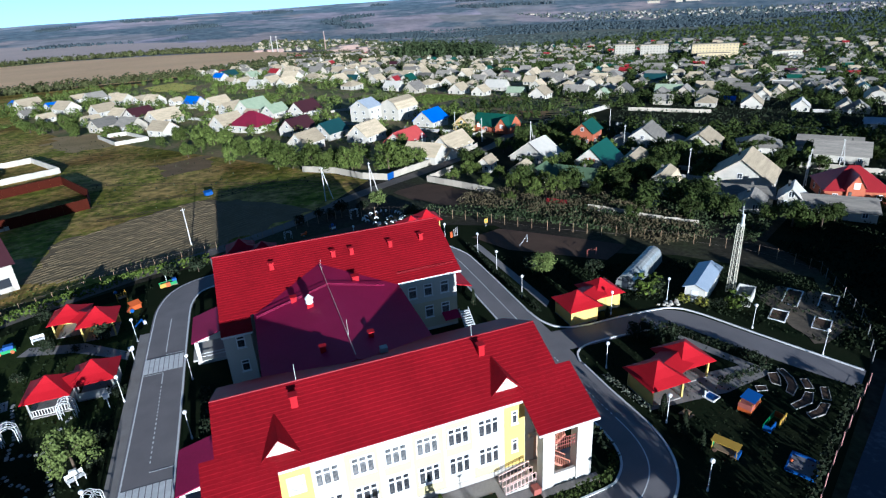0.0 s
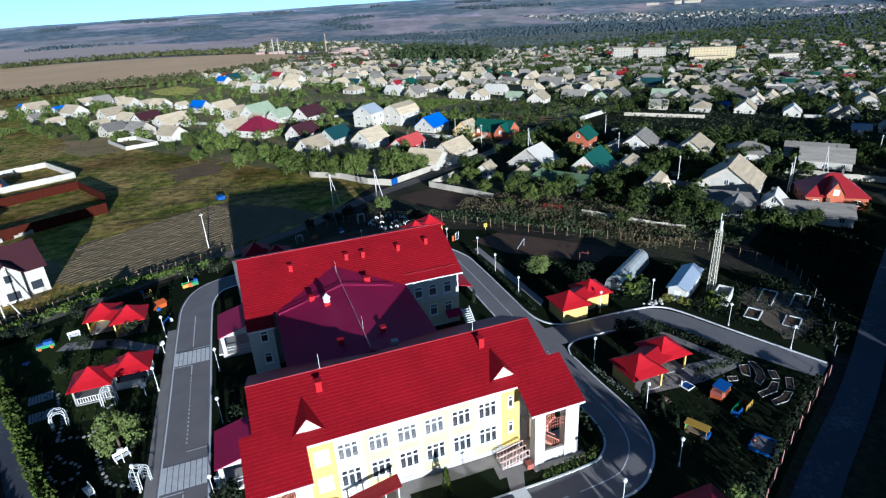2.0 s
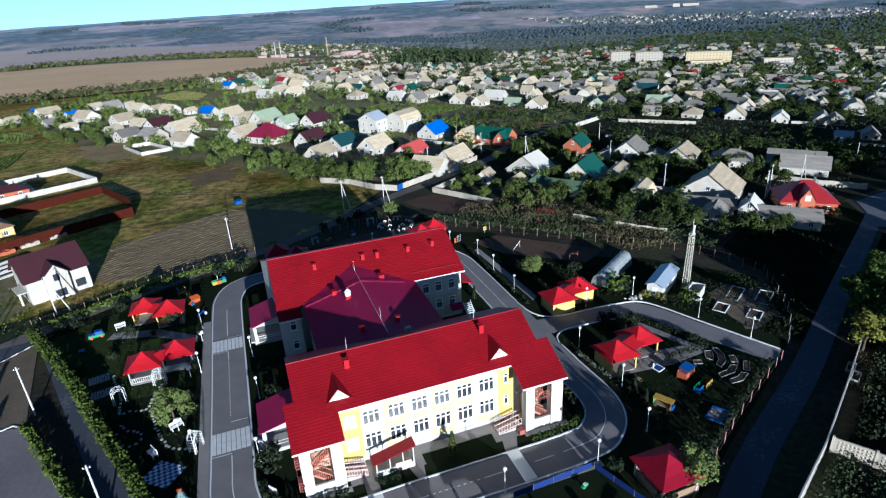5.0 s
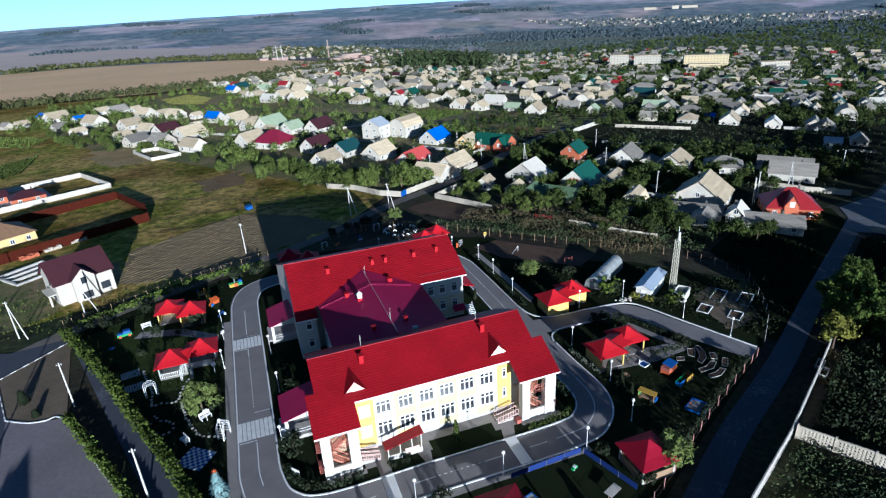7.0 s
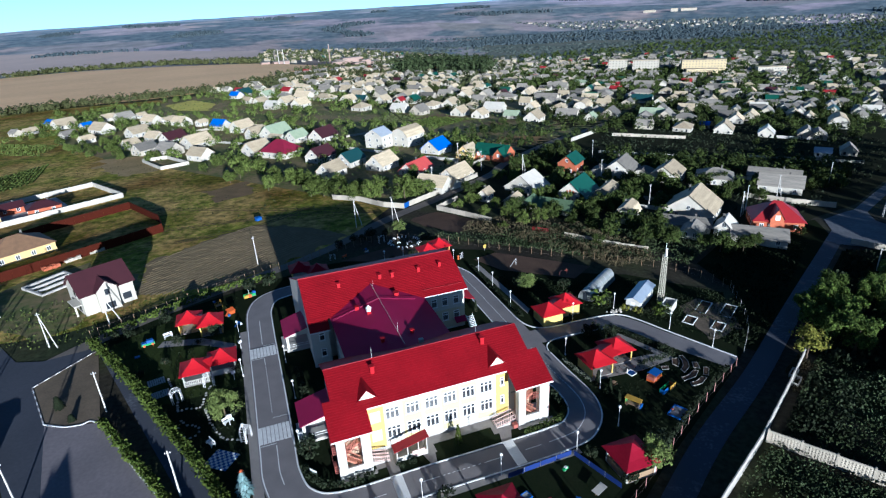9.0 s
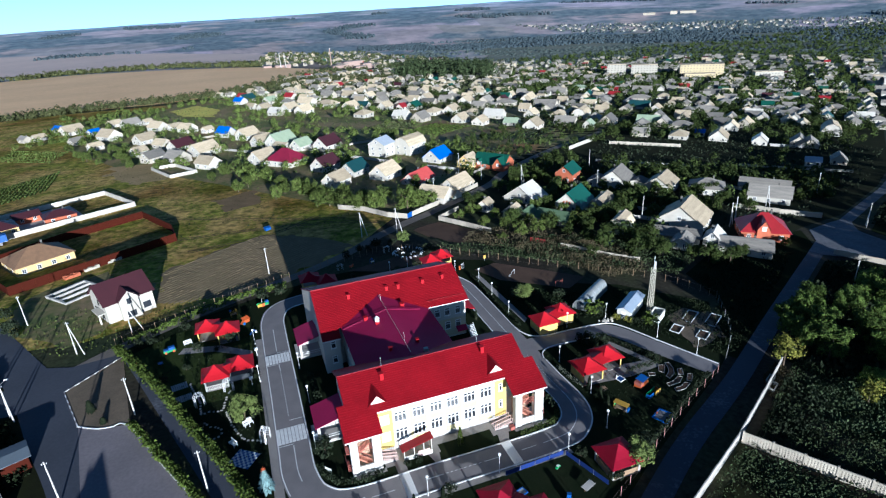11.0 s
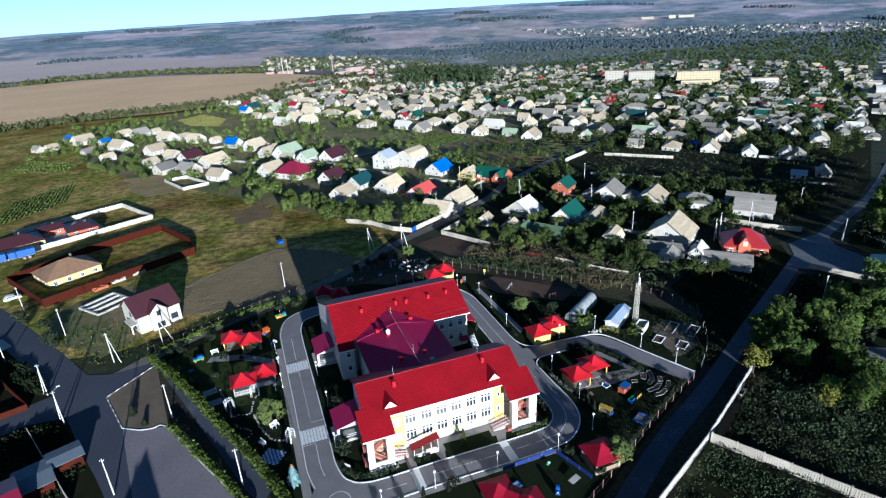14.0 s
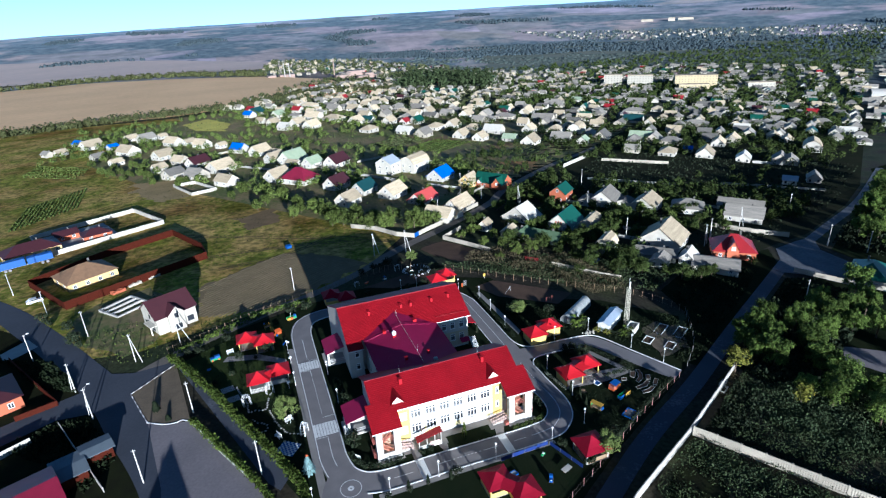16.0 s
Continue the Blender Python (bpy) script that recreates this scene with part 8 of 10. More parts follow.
play_thing("play_boat", "play boat of orange, green and blue panels", (0.4, 45.2), 15, [("panel", "box", (-1.8, -0.3, -0.7, -0.6, 0.2, 1.1), "ylw"), ("panel", "box", (-0.6, 0.3, -0.9, -0.8, 0.2, 1.2), "orange"), ("panel", "box", (0.3, 1.7, -0.5, -0.4, 0.2, 1.0), "green"), ("panel", "box", (-1.8, 1.7, 0.6, 0.7, 0.2, 1.0), "green"), ("cab", "box", (0.9, 1.8, -0.3, 0.6, 0.3, 1.5), "blue"), ("deck", "box", (-1.8, 1.8, -0.5, 0.6, 0.1, 0.25), "wood"), ("mast", "rod", (-0.2, 0, 0, -0.2, 0, 2.6, 0.05), "trim")])
play_thing("swing_stand", "white metal swing frame", (20.5, 57.2), 20, posts(0.9, 0.4, 2.0, "trim") + [("crossbar", "rod", (-0.9, -0.4, 2.0, 0.9, -0.4, 2.0, 0.05), "trim"), ("crossbar", "rod", (-0.9, 0.4, 2.0, 0.9, 0.4, 2.0, 0.05), "trim")])
play_thing("gymnastic_stand", "tall white gymnastic frame on posts", (34.4, 63.0), 20, posts(1.1, 0.3, 2.6, "trim") + [("crossbar", "rod", (-1.1, -0.3, 2.6, 1.1, -0.3, 2.6, 0.05), "trim"), ("crossbar", "rod", (-1.1, 0.3, 2.6, 1.1, 0.3, 2.6, 0.05), "trim")])
play_thing("spring_toy", "orange spring toy seat", (23.4, 57.2), 20, [("body", "box", (-0.7, 0.7, -0.3, 0.3, 0.4, 0.9), "orange"), ("base", "rod", (0, 0, 0, 0, 0, 0.4, 0.15), "steel"), ("head", "ball", (0.7, 0, 1.0, 0.3), "orange")])
play_thing("climbing_tower", "blue and yellow climbing toy", (29.0, 57.4), 20, posts(0.6, 0.5, 1.7, "blue") + [("cap", "ball", (0, 0, 1.8, 0.4), "blue"), ("deck", "box", (-0.6, 0.6, -0.5, 0.5, 0.7, 0.8), "ylw"), ("panel", "box", (-0.6, 0.6, -0.55, -0.5, 0.8, 1.3), "trim")])
ry = random.Random(40)
for k in range(26):
    a = k * math.tau / 22 if k < 22 else k * 1.7
    rr = 3.9 if k < 22 else 1.6
    x, y = 39.8 + rr * math.cos(a) + ry.uniform(-0.2, 0.2), 60.4 + rr * math.sin(a) + ry.uniform(-0.2, 0.2)
    white = k % 5 != 3
    g = thing("tyre_seat", "white-painted tyre half sunk in the ground" if white else "black tyre half sunk in the ground", "tyre", (x, y, land(x, y)), math.degrees(a) + ry.uniform(-25, 25), "sunken tyres")
    mb = MB().tube([(0.36 * math.cos(math.pi * i / 9), 0.0, 0.36 * math.sin(math.pi * i / 9) + 0.02) for i in range(10)], 0.13, 7)
    part("ring", mb, M["trim"] if white else M["asphalt_old"], g, smooth=True)
play_thing("sports_board", "yellow target board on a post", (56.4, 46.4), 0, [("board", "box", (-0.5, 0.5, -0.05, 0.05, 0.9, 2.1), "ylw"), ("post", "rod", (0, 0.08, 0, 0, 0.08, 2.0, 0.05), "trim"), ("bullseye", "rod", (0, -0.06, 1.5, 0, -0.08, 1.5, 0.25), "green")])
play_thing("climbing_wall", "orange panel and white poles of a sports ground", (48.6, 43.6), 10, [("panel", "box", (-0.8, -0.2, -0.1, 0.1, 0, 1.5), "orange"), ("pole", "rod", (0.3, 0, 0, 0.3, 0, 2.2, 0.05), "trim"), ("pole", "rod", (0.9, 0.2, 0, 0.9, 0.2, 2.2, 0.05), "trim"), ("pole", "rod", (1.5, 0.4, 0, 1.5, 0.4, 2.2, 0.05), "trim")])
play_thing("horizontal_bars", "red horizontal bars on a sports ground", (66.6, 26.4), 10, posts(1.4, 0.05, 1.8, "red_rail") + [("bar", "rod", (-1.4, 0, 1.8, 0, 0, 1.8, 0.04), "red_rail"), ("bar", "rod", (0, 0, 1.4, 1.4, 0, 1.4, 0.04), "red_rail")])
play_thing("balance_beam", "white sloping balance pole on posts", (58.6, 35.2), 30, [("pole", "rod", (-1.6, 0, 0.3, 1.6, 0, 1.9, 0.05), "trim"), ("post", "rod", (1.6, 0, 0, 1.6, 0, 1.9, 0.05), "trim"), ("post", "rod", (-1.6, 0, 0, -1.6, 0, 0.3, 0.05), "trim")])
play_thing("sand_box", "blue-edged sandbox in the front garden", (29.6, -26.4), 15, [("edge", "box", (-0.8, 0.8, -0.8, -0.65, 0, 0.3), "blue"), ("edge", "box", (-0.8, 0.8, 0.65, 0.8, 0, 0.3), "blue"), ("edge", "box", (-0.8, -0.65, -0.65, 0.65, 0, 0.3), "blue"), ("edge", "box", (0.65, 0.8, -0.65, 0.65, 0, 0.3), "blue"), ("fill", "box", (-0.65, 0.65, -0.65, 0.65, 0, 0.15), "concrete")])
play_thing("toy_engine", "blue and white toy engine", (34.6, -30.2), 60, [("body", "box", (-0.8, 0.8, -0.4, 0.4, 0.3, 0.9), "blue"), ("cab", "box", (0.1, 0.8, -0.4, 0.4, 0.9, 1.5), "blue"), ("lamp", "ball", (-0.8, 0, 1.0, 0.18), "trim")] + wheels(0.5, 0.4, 0.25))
play_thing("play_cover", "pale tarpaulin-covered play table", (38.2, -29.2), 20, [("cover", "slab", (-1.3, -0.7, 0.7, 1.3, -0.7, 0.8, 1.3, 0.7, 0.9, -1.3, 0.7, 0.75), "concrete"), ("leg", "rod", (-1, 0, 0, -1, 0, 0.75, 0.06), "wood"), ("leg", "rod", (1, 0, 0, 1, 0, 0.8, 0.06), "wood")])
play_thing("spring_toy", "pale green spring animal seat", (36.2, -24.6), 20, [("body", "box", (-0.6, 0.6, -0.2, 0.2, 0.4, 0.8), "green"), ("base", "rod", (0, 0, 0, 0, 0, 0.4, 0.12), "steel"), ("seat", "box", (-0.2, 0.3, -0.25, 0.25, 0.8, 0.9), "trim")])
play_thing("notice_board", "white notice board on two posts", (5.6, -12.6), -50, [("board", "box", (-0.8, 0.8, -0.04, 0.04, 0.5, 1.5), "trim"), ("post", "rod", (-0.7, 0.06, 0, -0.7, 0.06, 1.5, 0.04), "steel"), ("post", "rod", (0.7, 0.06, 0, 0.7, 0.06, 1.5, 0.04), "steel")])
play_thing("toy_slide", "pale painted slide and steps", (-2.4, 33.0), 30, [("chute", "slab", (-1.2, -0.3, 0.2, 0.5, -0.3, 1.2, 0.5, 0.3, 1.2, -1.2, 0.3, 0.2), "blue"), ("post", "rod", (0.5, 0, 0, 0.5, 0, 1.2, 0.06), "blue"), ("step", "box", (0.6, 1.0, -0.3, 0.3, 0, 0.6), "trim")])
M["navy"] = shade("navy_paint", (0.012, 0.03, 0.16), (0.01, 0.025, 0.13), 0.5, 0.8, 8.0)
# blue sheet fence of the front garden
bf = thing("blue_fence", "low blue sheet-metal garden fence", "fence")
for a, b in (((28.8, -23.0), (38.4, -22.6)), ((38.6, -22.8), (40.9, -30.0))):
    n = max(1, round(math.dist(a, b) / 2.4))
    for k in range(n):
        p, q = [(a[0] + (b[0] - a[0]) * s, a[1] + (b[1] - a[1]) * s) for s in (k / n, (k + 1) / n - 0.01)]
        part("panel", MB().slab([(p[0], p[1], 0.06), (q[0], q[1], 0.06), (q[0], q[1], 0.85), (p[0], p[1], 0.85)], 0.04), M["navy"], bf)
        part("post", MB().rod((p[0], p[1] + 0.05, 0), (p[0], p[1] + 0.05, 0.92), 0.03), M["steel"], bf)
# curved beds with white borders
for ring in (
    [(63, -10.4), (64.1, -10.8), (63.6, -11.5), (62.5, -11.2)],
    [(66.2, -9.1), (67.3, -9.4), (66.6, -10.4), (65.6, -11.4), (65.1, -10.6)],
    [(67.8, -8.9), (68.5, -9.1), (68.1, -10.8), (67.1, -12.2), (65.4, -13.1), (65.3, -12.3), (66.6, -11.4), (67.4, -10.2)],
    [(68.6, -11.2), (69.4, -11.5), (68.5, -13.0), (67.7, -12.6)],
    [(67.1, -13.1), (67.8, -13.5), (66.2, -14.7), (63.7, -14.9), (63.9, -14.1), (65.6, -13.9)],
    [(69.4, -13.0), (70.1, -13.4), (68.4, -15.1), (67.8, -14.6)],
    [(67, -15), (67.7, -15.5), (65.8, -16.5), (63.9, -16.5), (64.2, -15.7), (65.7, -15.6)],
):
    g = thing("flower_bed", "curved dug bed with a white border", "flower bed", group="curved flower beds")
    part("border", ribbon(MB(), ring + ring[:1], -0.035, 0.035, 0.14, thick=0.12), M["concrete"], g)
    part("earth", MB().add([(x, y, land(x, y) + 0.09) for x, y in ring], [tuple(range(len(ring)))]), M["soil"], g)
for x, y, a, b in ((84.8, 3.7, 2.65, 1.05), (88.3, 0.9, 2.7, 1.1), (78.5, 0.4, 1.6, 1.02), (81.8, -3.3, 1.65, 1.05)):
    g = thing("bed_frame", "oblong garden bed with a white-painted board frame", "bed frame", (x, y, land(x, y)), 32, "framed garden beds")
    for v in ((-a, a, -b, -b + 0.14), (-a, a, b - 0.14, b), (-a, -a + 0.14, -b + 0.14, b - 0.14), (a - 0.14, a, -b + 0.14, b - 0.14)):
        part("board", MB().box(*v, -0.25, 0.22), M["trim"], g)
    part("earth", MB().box(-a + 0.14, a - 0.14, -b + 0.14, b - 0.14, -0.25, 0.08), M["soil"], g)
sheet("path_garden", [(50, -9.6), (59.5, -10.2), (59.5, -7.8), (66.6, -9.2), (66.6, -7.9), (62.8, 1.0), (61.6, 0.6), (64.6, -6.8), (58, -6.4), (50.4, -7)], 0.035, M["paving"], "grey paved garden path and pad")
sheet("path_rear", [(50.3, 38), (51.5, 38.6), (52.2, 15), (50.9, 13.6)], 0.03, M["paving"], "grey paved path beside the road hedge")
sheet("path_left_shelter", [(-16, 33), (-9, 31), (-3, 26), (-3, 24), (-10, 29), (-17, 31)], 0.03, M["paving"], "grey paved path before a play shelter")
sheet("play_yard", [(22, 55.5), (36, 59), (44, 56), (42, 52), (30, 51)], 0.03, M["soil"], "bare earth play yard")
sheet("sports_ground", [(51.6, 42), (58, 44), (75, 28.5), (68, 24), (55, 34)], 0.03, M["soil"], "dark bare sports ground")

# ---- mast, shed, greenhouse ----
mast = thing("lattice_mast", "slender galvanised lattice radio mast", "mast", (78.0, 8.2, land(78, 8.2)), 20)
H_M = 10.6
leg = lambda k, z: ((0.45 - 0.12 * z / H_M) * (1, -1, -1, 1)[k], (0.45 - 0.12 * z / H_M) * (1, 1, -1, -1)[k], z)
M["mast_paint"] = shade("pale_mast_paint", (0.62, 0.58, 0.46), (0.5, 0.47, 0.38), 0.6, 1.0, 8.0)
for k in range(4):
    part("leg", MB().rod(leg(k, 0), leg(k, H_M), 0.05, 0.045, 6), M["mast_paint"], mast)
for j in range(12):
    z0, z1 = H_M * j / 12, H_M * (j + 1) / 12
    br = MB()
    for k in range(4):
        br.rod(leg(k, z0), leg((k + 1) % 4, z1), 0.03, 0.03, 4)
        br.rod(leg(k, z1), leg((k + 1) % 4, z1), 0.03, 0.03, 4)
    pieces("brace", br, M["mast_paint"], mast)
part("antenna", MB().rod((0, 0, H_M - 0.5), (0, 0, H_M + 2.6), 0.07, 0.05, 8), M["trim"], mast)
part("antenna_panel", MB().box(-0.2, 0.2, -0.3, -0.1, H_M - 0.2, H_M + 1.4), M["trim"], mast)
shed = thing("metal_shed", "cream metal shed with a pale blue roof", "shed", (74.2, 9.8, land(74.2, 9.8) - 0.1), 34)
part("wall", MB().box(-4.2, 4.2, -1.35, 1.35, 0, 2.5), M["white"], shed)
for s in (-1, 1):
    q = [(-4.5, s * 1.7, 2.45), (4.5, s * 1.7, 2.45), (4.5, 0, 3.2), (-4.5, 0, 3.2)]
    part("roof_slope", MB().slab(q if s < 0 else q[::-1], 0.06), shade("pale_blue_roof", (0.4, 0.46, 0.55), (0.3, 0.36, 0.45), 0.5, 0.6, 3.0) if s < 0 else bpy.data.materials["pale_blue_roof"], shed)
part("door", MB().box(-4.26, -4.2, -0.45, 0.45, 0.1, 2.1), M["trim"], shed)
part("gable_fill", MB().add([(-4.2, -1.35, 2.5), (-4.2, 1.35, 2.5), (-4.2, 0, 3.1)], [(0, 2, 1)]), M["white"], shed)
hut = thing("equipment_cabinet", "low cream equipment enclosure beside the mast", "enclosure", (77.6, 5.4, land(77.6, 5.4)), 34)
for v in ((-1.8, 1.8, -1.1, -0.95, 0, 1.7), (-1.8, 1.8, 0.95, 1.1, 0, 1.7), (-1.8, -1.65, -0.95, 0.95, 0, 1.7), (1.65, 1.8, -0.95, 0.95, 0, 1.7)):
    part("side", MB().box(*v), M["white"], hut)
gh = thing("greenhouse", "small barrel-vaulted white polycarbonate greenhouse", "greenhouse", (69.4, 17.6, land(69.4, 17.6)), 33)
M["poly"] = shade("polycarbonate", (0.3, 0.31, 0.3), (0.2, 0.215, 0.21), 0.25, 0.6, 5.0, spec=0.6)
arcp = [(-1.5 * math.cos(a), 2.5 * math.sin(a) ** 0.8) for a in np.linspace(0, math.pi, 11)]
for k in range(6):
    x0, x1 = -6 + 2 * k + 0.03, -4 + 2 * k - 0.03
    mb = MB()
    for (y0, z0), (y1, z1) in zip(arcp, arcp[1:]):
        mb.slab([(x0, y0, z0), (x1, y0, z0), (x1, y1, z1), (x0, y1, z1)], 0.03)
    pieces("panel", mb, M["poly"], gh)
for k in range(7):
    part("hoop", MB().tube([(-6 + 2 * k, y, z) for y, z in arcp], 0.028, 4), M["steel"], gh)
for x in (-5.97, 5.97):
    part("end_panel", MB().add([(x, y, z) for y, z in arcp], [tuple(range(11))]), M["poly"], gh)
part("door", MB().box(-6.06, -6.0, -0.45, 0.45, 0.05, 1.9), M["pane_dark"], gh)


# ---- fences with painted posts ----
def post_fence(pts, gap, h, mat, label):
    g = thing("fence", label, "fence")
    line = curve_points(pts, gap)
    for x, y in line:
        z = land(x, y)
        part("post", MB().rod((x, y, z - 0.1), (x, y, z + h), 0.05, 0.05, 6), M[mat], g)
    for zz in (0.4, h - 0.2):
        mb = MB()
        for a, b in zip(line, line[1:]):
            mb.rod((a[0], a[1], land(*a) + zz), (b[0], b[1], land(*b) + zz), 0.012, 0.012, 4, cap=False)
        pieces("wire", mb, M["old_wire"], g)


M["old_wire"] = shade("rusty_wire", (0.16, 0.12, 0.09), (0.1, 0.08, 0.065), 0.7, 2.0, 9.0)
M["pinkish"] = shade("faded_red_post", (0.5, 0.26, 0.24), (0.42, 0.2, 0.18), 0.7, 2.0, 9.0)
post_fence([(-29.4, 40.4), (-20, 45), (-10, 50.5), (2, 55.2), (16, 60.5), (32, 64.5)], 2.0, 1.9, "wood", "wire fence on weathered wooden stakes")
post_fence([(32, 64.5), (44, 60), (56, 49.5), (66, 40), (80, 30), (92, 20), (97, 9)], 2.4, 1.9, "wood", "wire fence on weathered wooden stakes")
post_fence([(97, 9), (88, -4), (79.4, -11.6)], 3.0, 1.7, "steel", "wire fence on grey posts")
post_fence([(74.6, -14.6), (66, -18.8), (57, -23.4), (46.5, -29.4), (39, -33.2), (30, -38)], 2.6, 1.7, "pinkish", "mesh fence on faded red posts along the street")


# ---- new houses, walls and poles beside the common ----
def new_house():
    g = thing("unfinished_house", "white unfinished two-storey house with a maroon roof", "house", (-29.8, 58.0, land(-29.8, 58.0)), 27)
    L, W, h = 10.2, 9.6, 5.0
    a, b = L / 2, W / 2
    rise = 3.4
    prof = [(-b, -0.6), (b, -0.6), (b, h), (0, h + rise), (-b, h)]
    part("wall", MB().add([(-a, y, z) for y, z in prof] + [(a, y, z) for y, z in prof], [(4, 3, 2, 1, 0), (5, 6, 7, 8, 9)] + [(i, (i + 1) % 5, 5 + (i + 1) % 5, 5 + i) for i in range(5)]), M["h_white"], g)
    k = rise / b
    for s in (-1, 1):
        q = [(-a - 0.5, s * (b + 0.5), h - k * 0.5 + 0.06), (a + 0.5, s * (b + 0.5), h - k * 0.5 + 0.06), (a + 0.5, 0, h + rise + 0.1), (-a - 0.5, 0, h + rise + 0.1)]
        part("roof_slope", MB().slab(q if s < 0 else q[::-1], 0.12), M["r_maroon"], g)
    # front cross gable
    part("cross_wall", MB().add([(-2.4, -b - 1.2, -0.6), (1.6, -b - 1.2, -0.6), (1.6, -b - 1.2, 5.2), (-0.4, -b - 1.2, 7.0), (-2.4, -b - 1.2, 5.2), (-2.4, -1.5, -0.6), (1.6, -1.5, -0.6), (1.6, -1.5, 5.2), (-0.4, -1.5, 7.0), (-2.4, -1.5, 5.2)], [(0, 1, 2, 3, 4), (9, 8, 7, 6, 5), (0, 4, 9, 5), (1, 6, 7, 2), (2, 7, 8, 3), (3, 8, 9, 4)]), M["h_white"], g)
    part("cross_roof", MB().slab([(-0.4, -b - 1.5, 7.15), (-0.4, -1.0, 7.15), (-2.8, -1.0, 5.0), (-2.8, -b - 1.5, 5.0)], 0.1), M["r_maroon"], g)
    part("cross_roof", MB().slab([(2.0, -b - 1.5, 5.0), (2.0, -1.0, 5.0), (-0.4, -1.0, 7.15), (-0.4, -b - 1.5, 7.15)], 0.1), M["r_maroon"], g)
    dark = M["pane_dark"]
    for x, y, z, w, hh in ((-0.4, -b - 1.22, 3.9, 1.0, 1.3), (-0.4, -b - 1.22, 0.7, 1.9, 1.4), (3.4, -b - 0.02, 1.0, 1.7, 1.5)):
        o = new("window")
        o.parent = g
        part("opening", MB().box(x - w / 2, x + w / 2, y - 0.01, y + 0.05, z, z + hh), dark, o)
        part("window_sill", MB().box(x - w / 2 - 0.1, x + w / 2 + 0.1, y - 0.12, y + 0.02, z - 0.1, z), M["concrete"], o)
    for y, z, w, hh in ((-1.8, 0.6, 1.4, 1.7), (1.2, 0.6, 1.0, 1.9), (-0.4, 3.6, 1.1, 1.3), (2.8, 1.0, 1.0, 1.3)):
        o = new("window")
        o.parent = g
        part("opening", MB().box(-a - 0.01, -a + 0.05, y - w / 2, y + w / 2, z, z + hh), dark, o)
        part("window_sill", MB().box(-a - 0.12, -a + 0.02, y - w / 2 - 0.1, y + w / 2 + 0.1, z - 0.1, z), M["concrete"], o)
    part("column", MB().rod((-a - 1.2, -3.2, -0.6), (-a - 1.2, -3.2, 2.8), 0.2, 0.2, 10), M["h_white"], g)
    part("porch_slab", MB().box(-a - 1.6, -a, -4.2, 0.2, 2.7, 2.9), M["h_white"], g)


new_house()
fr = thing("foundation_frame", "white concrete foundation strips for a new house", "foundation", (-43.4, 74.6, land(-43.4, 74.6)), 40)
for v in ((-5, 5, -4.6, -4.1), (-5, 5, 4.1, 4.6), (-5, -4.5, -4.1, 4.1), (4.5, 5, -4.1, 4.1), (-4.5, 4.5, -1.4, -0.9), (-4.5, 4.5, 1.4, 1.9)):
    part("strip", MB().box(*v, -0.3, 0.7), M["concrete"], fr)
for k, (x, y, rz) in enumerate(((-43, 92, 34), (-38, 96, 34), (-47, 88, 34))):
    g = thing("block_stack", "stack of pale building blocks on pallets", "building material", (x, y, land(x, y)), rz, "block stacks")
    for i in range(4):
        for j in range(2):
            part("block", MB().box(-2 + i, -1.06 + i, -0.9 + j * 0.9, -0.06 + j * 0.9, 0, 0.7 + 0.2 * ((i + j) % 2)), M["brick"] if k == 2 else M["h_beige"], g)


def walled(name, label, pts, h, t, mat, seg, closed=False):
    """A fence or wall along corners, in panels that step with the land, with posts."""
    g = thing(name, label, "wall" if "wall" in name else "fence")
    ring = pts + pts[:1] if closed else pts
    for a, b in zip(ring, ring[1:]):
        n = max(1, round(math.dist(a, b) / seg))
        for k in range(n):
            p, q = [(a[0] + (b[0] - a[0]) * s, a[1] + (b[1] - a[1]) * s) for s in (k / n, (k + 1) / n)]
            z = min(land(*p), land(*q))
            rz = math.atan2(q[1] - p[1], q[0] - p[0])
            d = math.dist(p, q)
            o = part("panel", MB().box(0.0, d - 0.03, -t / 2, t / 2, -0.3, h), M[mat], g)
            o.matrix_basis = pose(p[0], p[1], z, 0, 0, math.degrees(rz))
    return g


walled("fence", "brown profiled sheet fence round a new plot", [(-75.4, 107.1), (-59.7, 81.4), (-38.5, 94.7), (-21.7, 105.5), (-23.6, 116.2), (-35, 140), (-57.3, 125.6)], 2.6, 0.06, "fence_brown", 3.0, True)
walled("yard_wall", "white rendered wall round a large yard", [(-78, 137), (-40, 160), (-55, 188), (-90, 166)], 1.9, 0.3, "h_white", 4.0, True)
walled("yard_wall", "low white wall round an empty plot", [(-41.1, 230), (-30.8, 204.7), (-19.4, 209.2), (-30.3, 231.7)], 1.6, 0.3, "h_white", 4.0, True)
walled("wall", "cream concrete wall along the village street", [(30, 112), (37.7, 104.9), (43.2, 94.4), (48.5, 89.8)], 1.7, 0.25, "h_beige", 3.0)
walled("wall", "cream concrete wall along the village street", [(50.6, 91.6), (62.2, 100), (86, 120)], 1.7, 0.25, "h_beige", 3.0)
walled("gate", "blue sheet-metal gate in a cream wall", [(48.5, 89.8), (50.6, 91.6)], 1.7, 0.12, "blue", 3.0)
walled("wall", "cream concrete wall before a dug plot", [(67, 91.8), (57, 83.6), (62.5, 74), (67, 65.5)], 1.5, 0.25, "h_beige", 3.0)
walled("wall", "long white garden wall between plots", [(164.9, 181.3), (195.6, 205.0)], 2.2, 0.3, "h_white", 4.0)
walled("wall", "pale concrete wall along the upper street", [(197.6, 192.1), (229.3, 170.9)], 1.8, 0.3, "h_beige", 4.0)
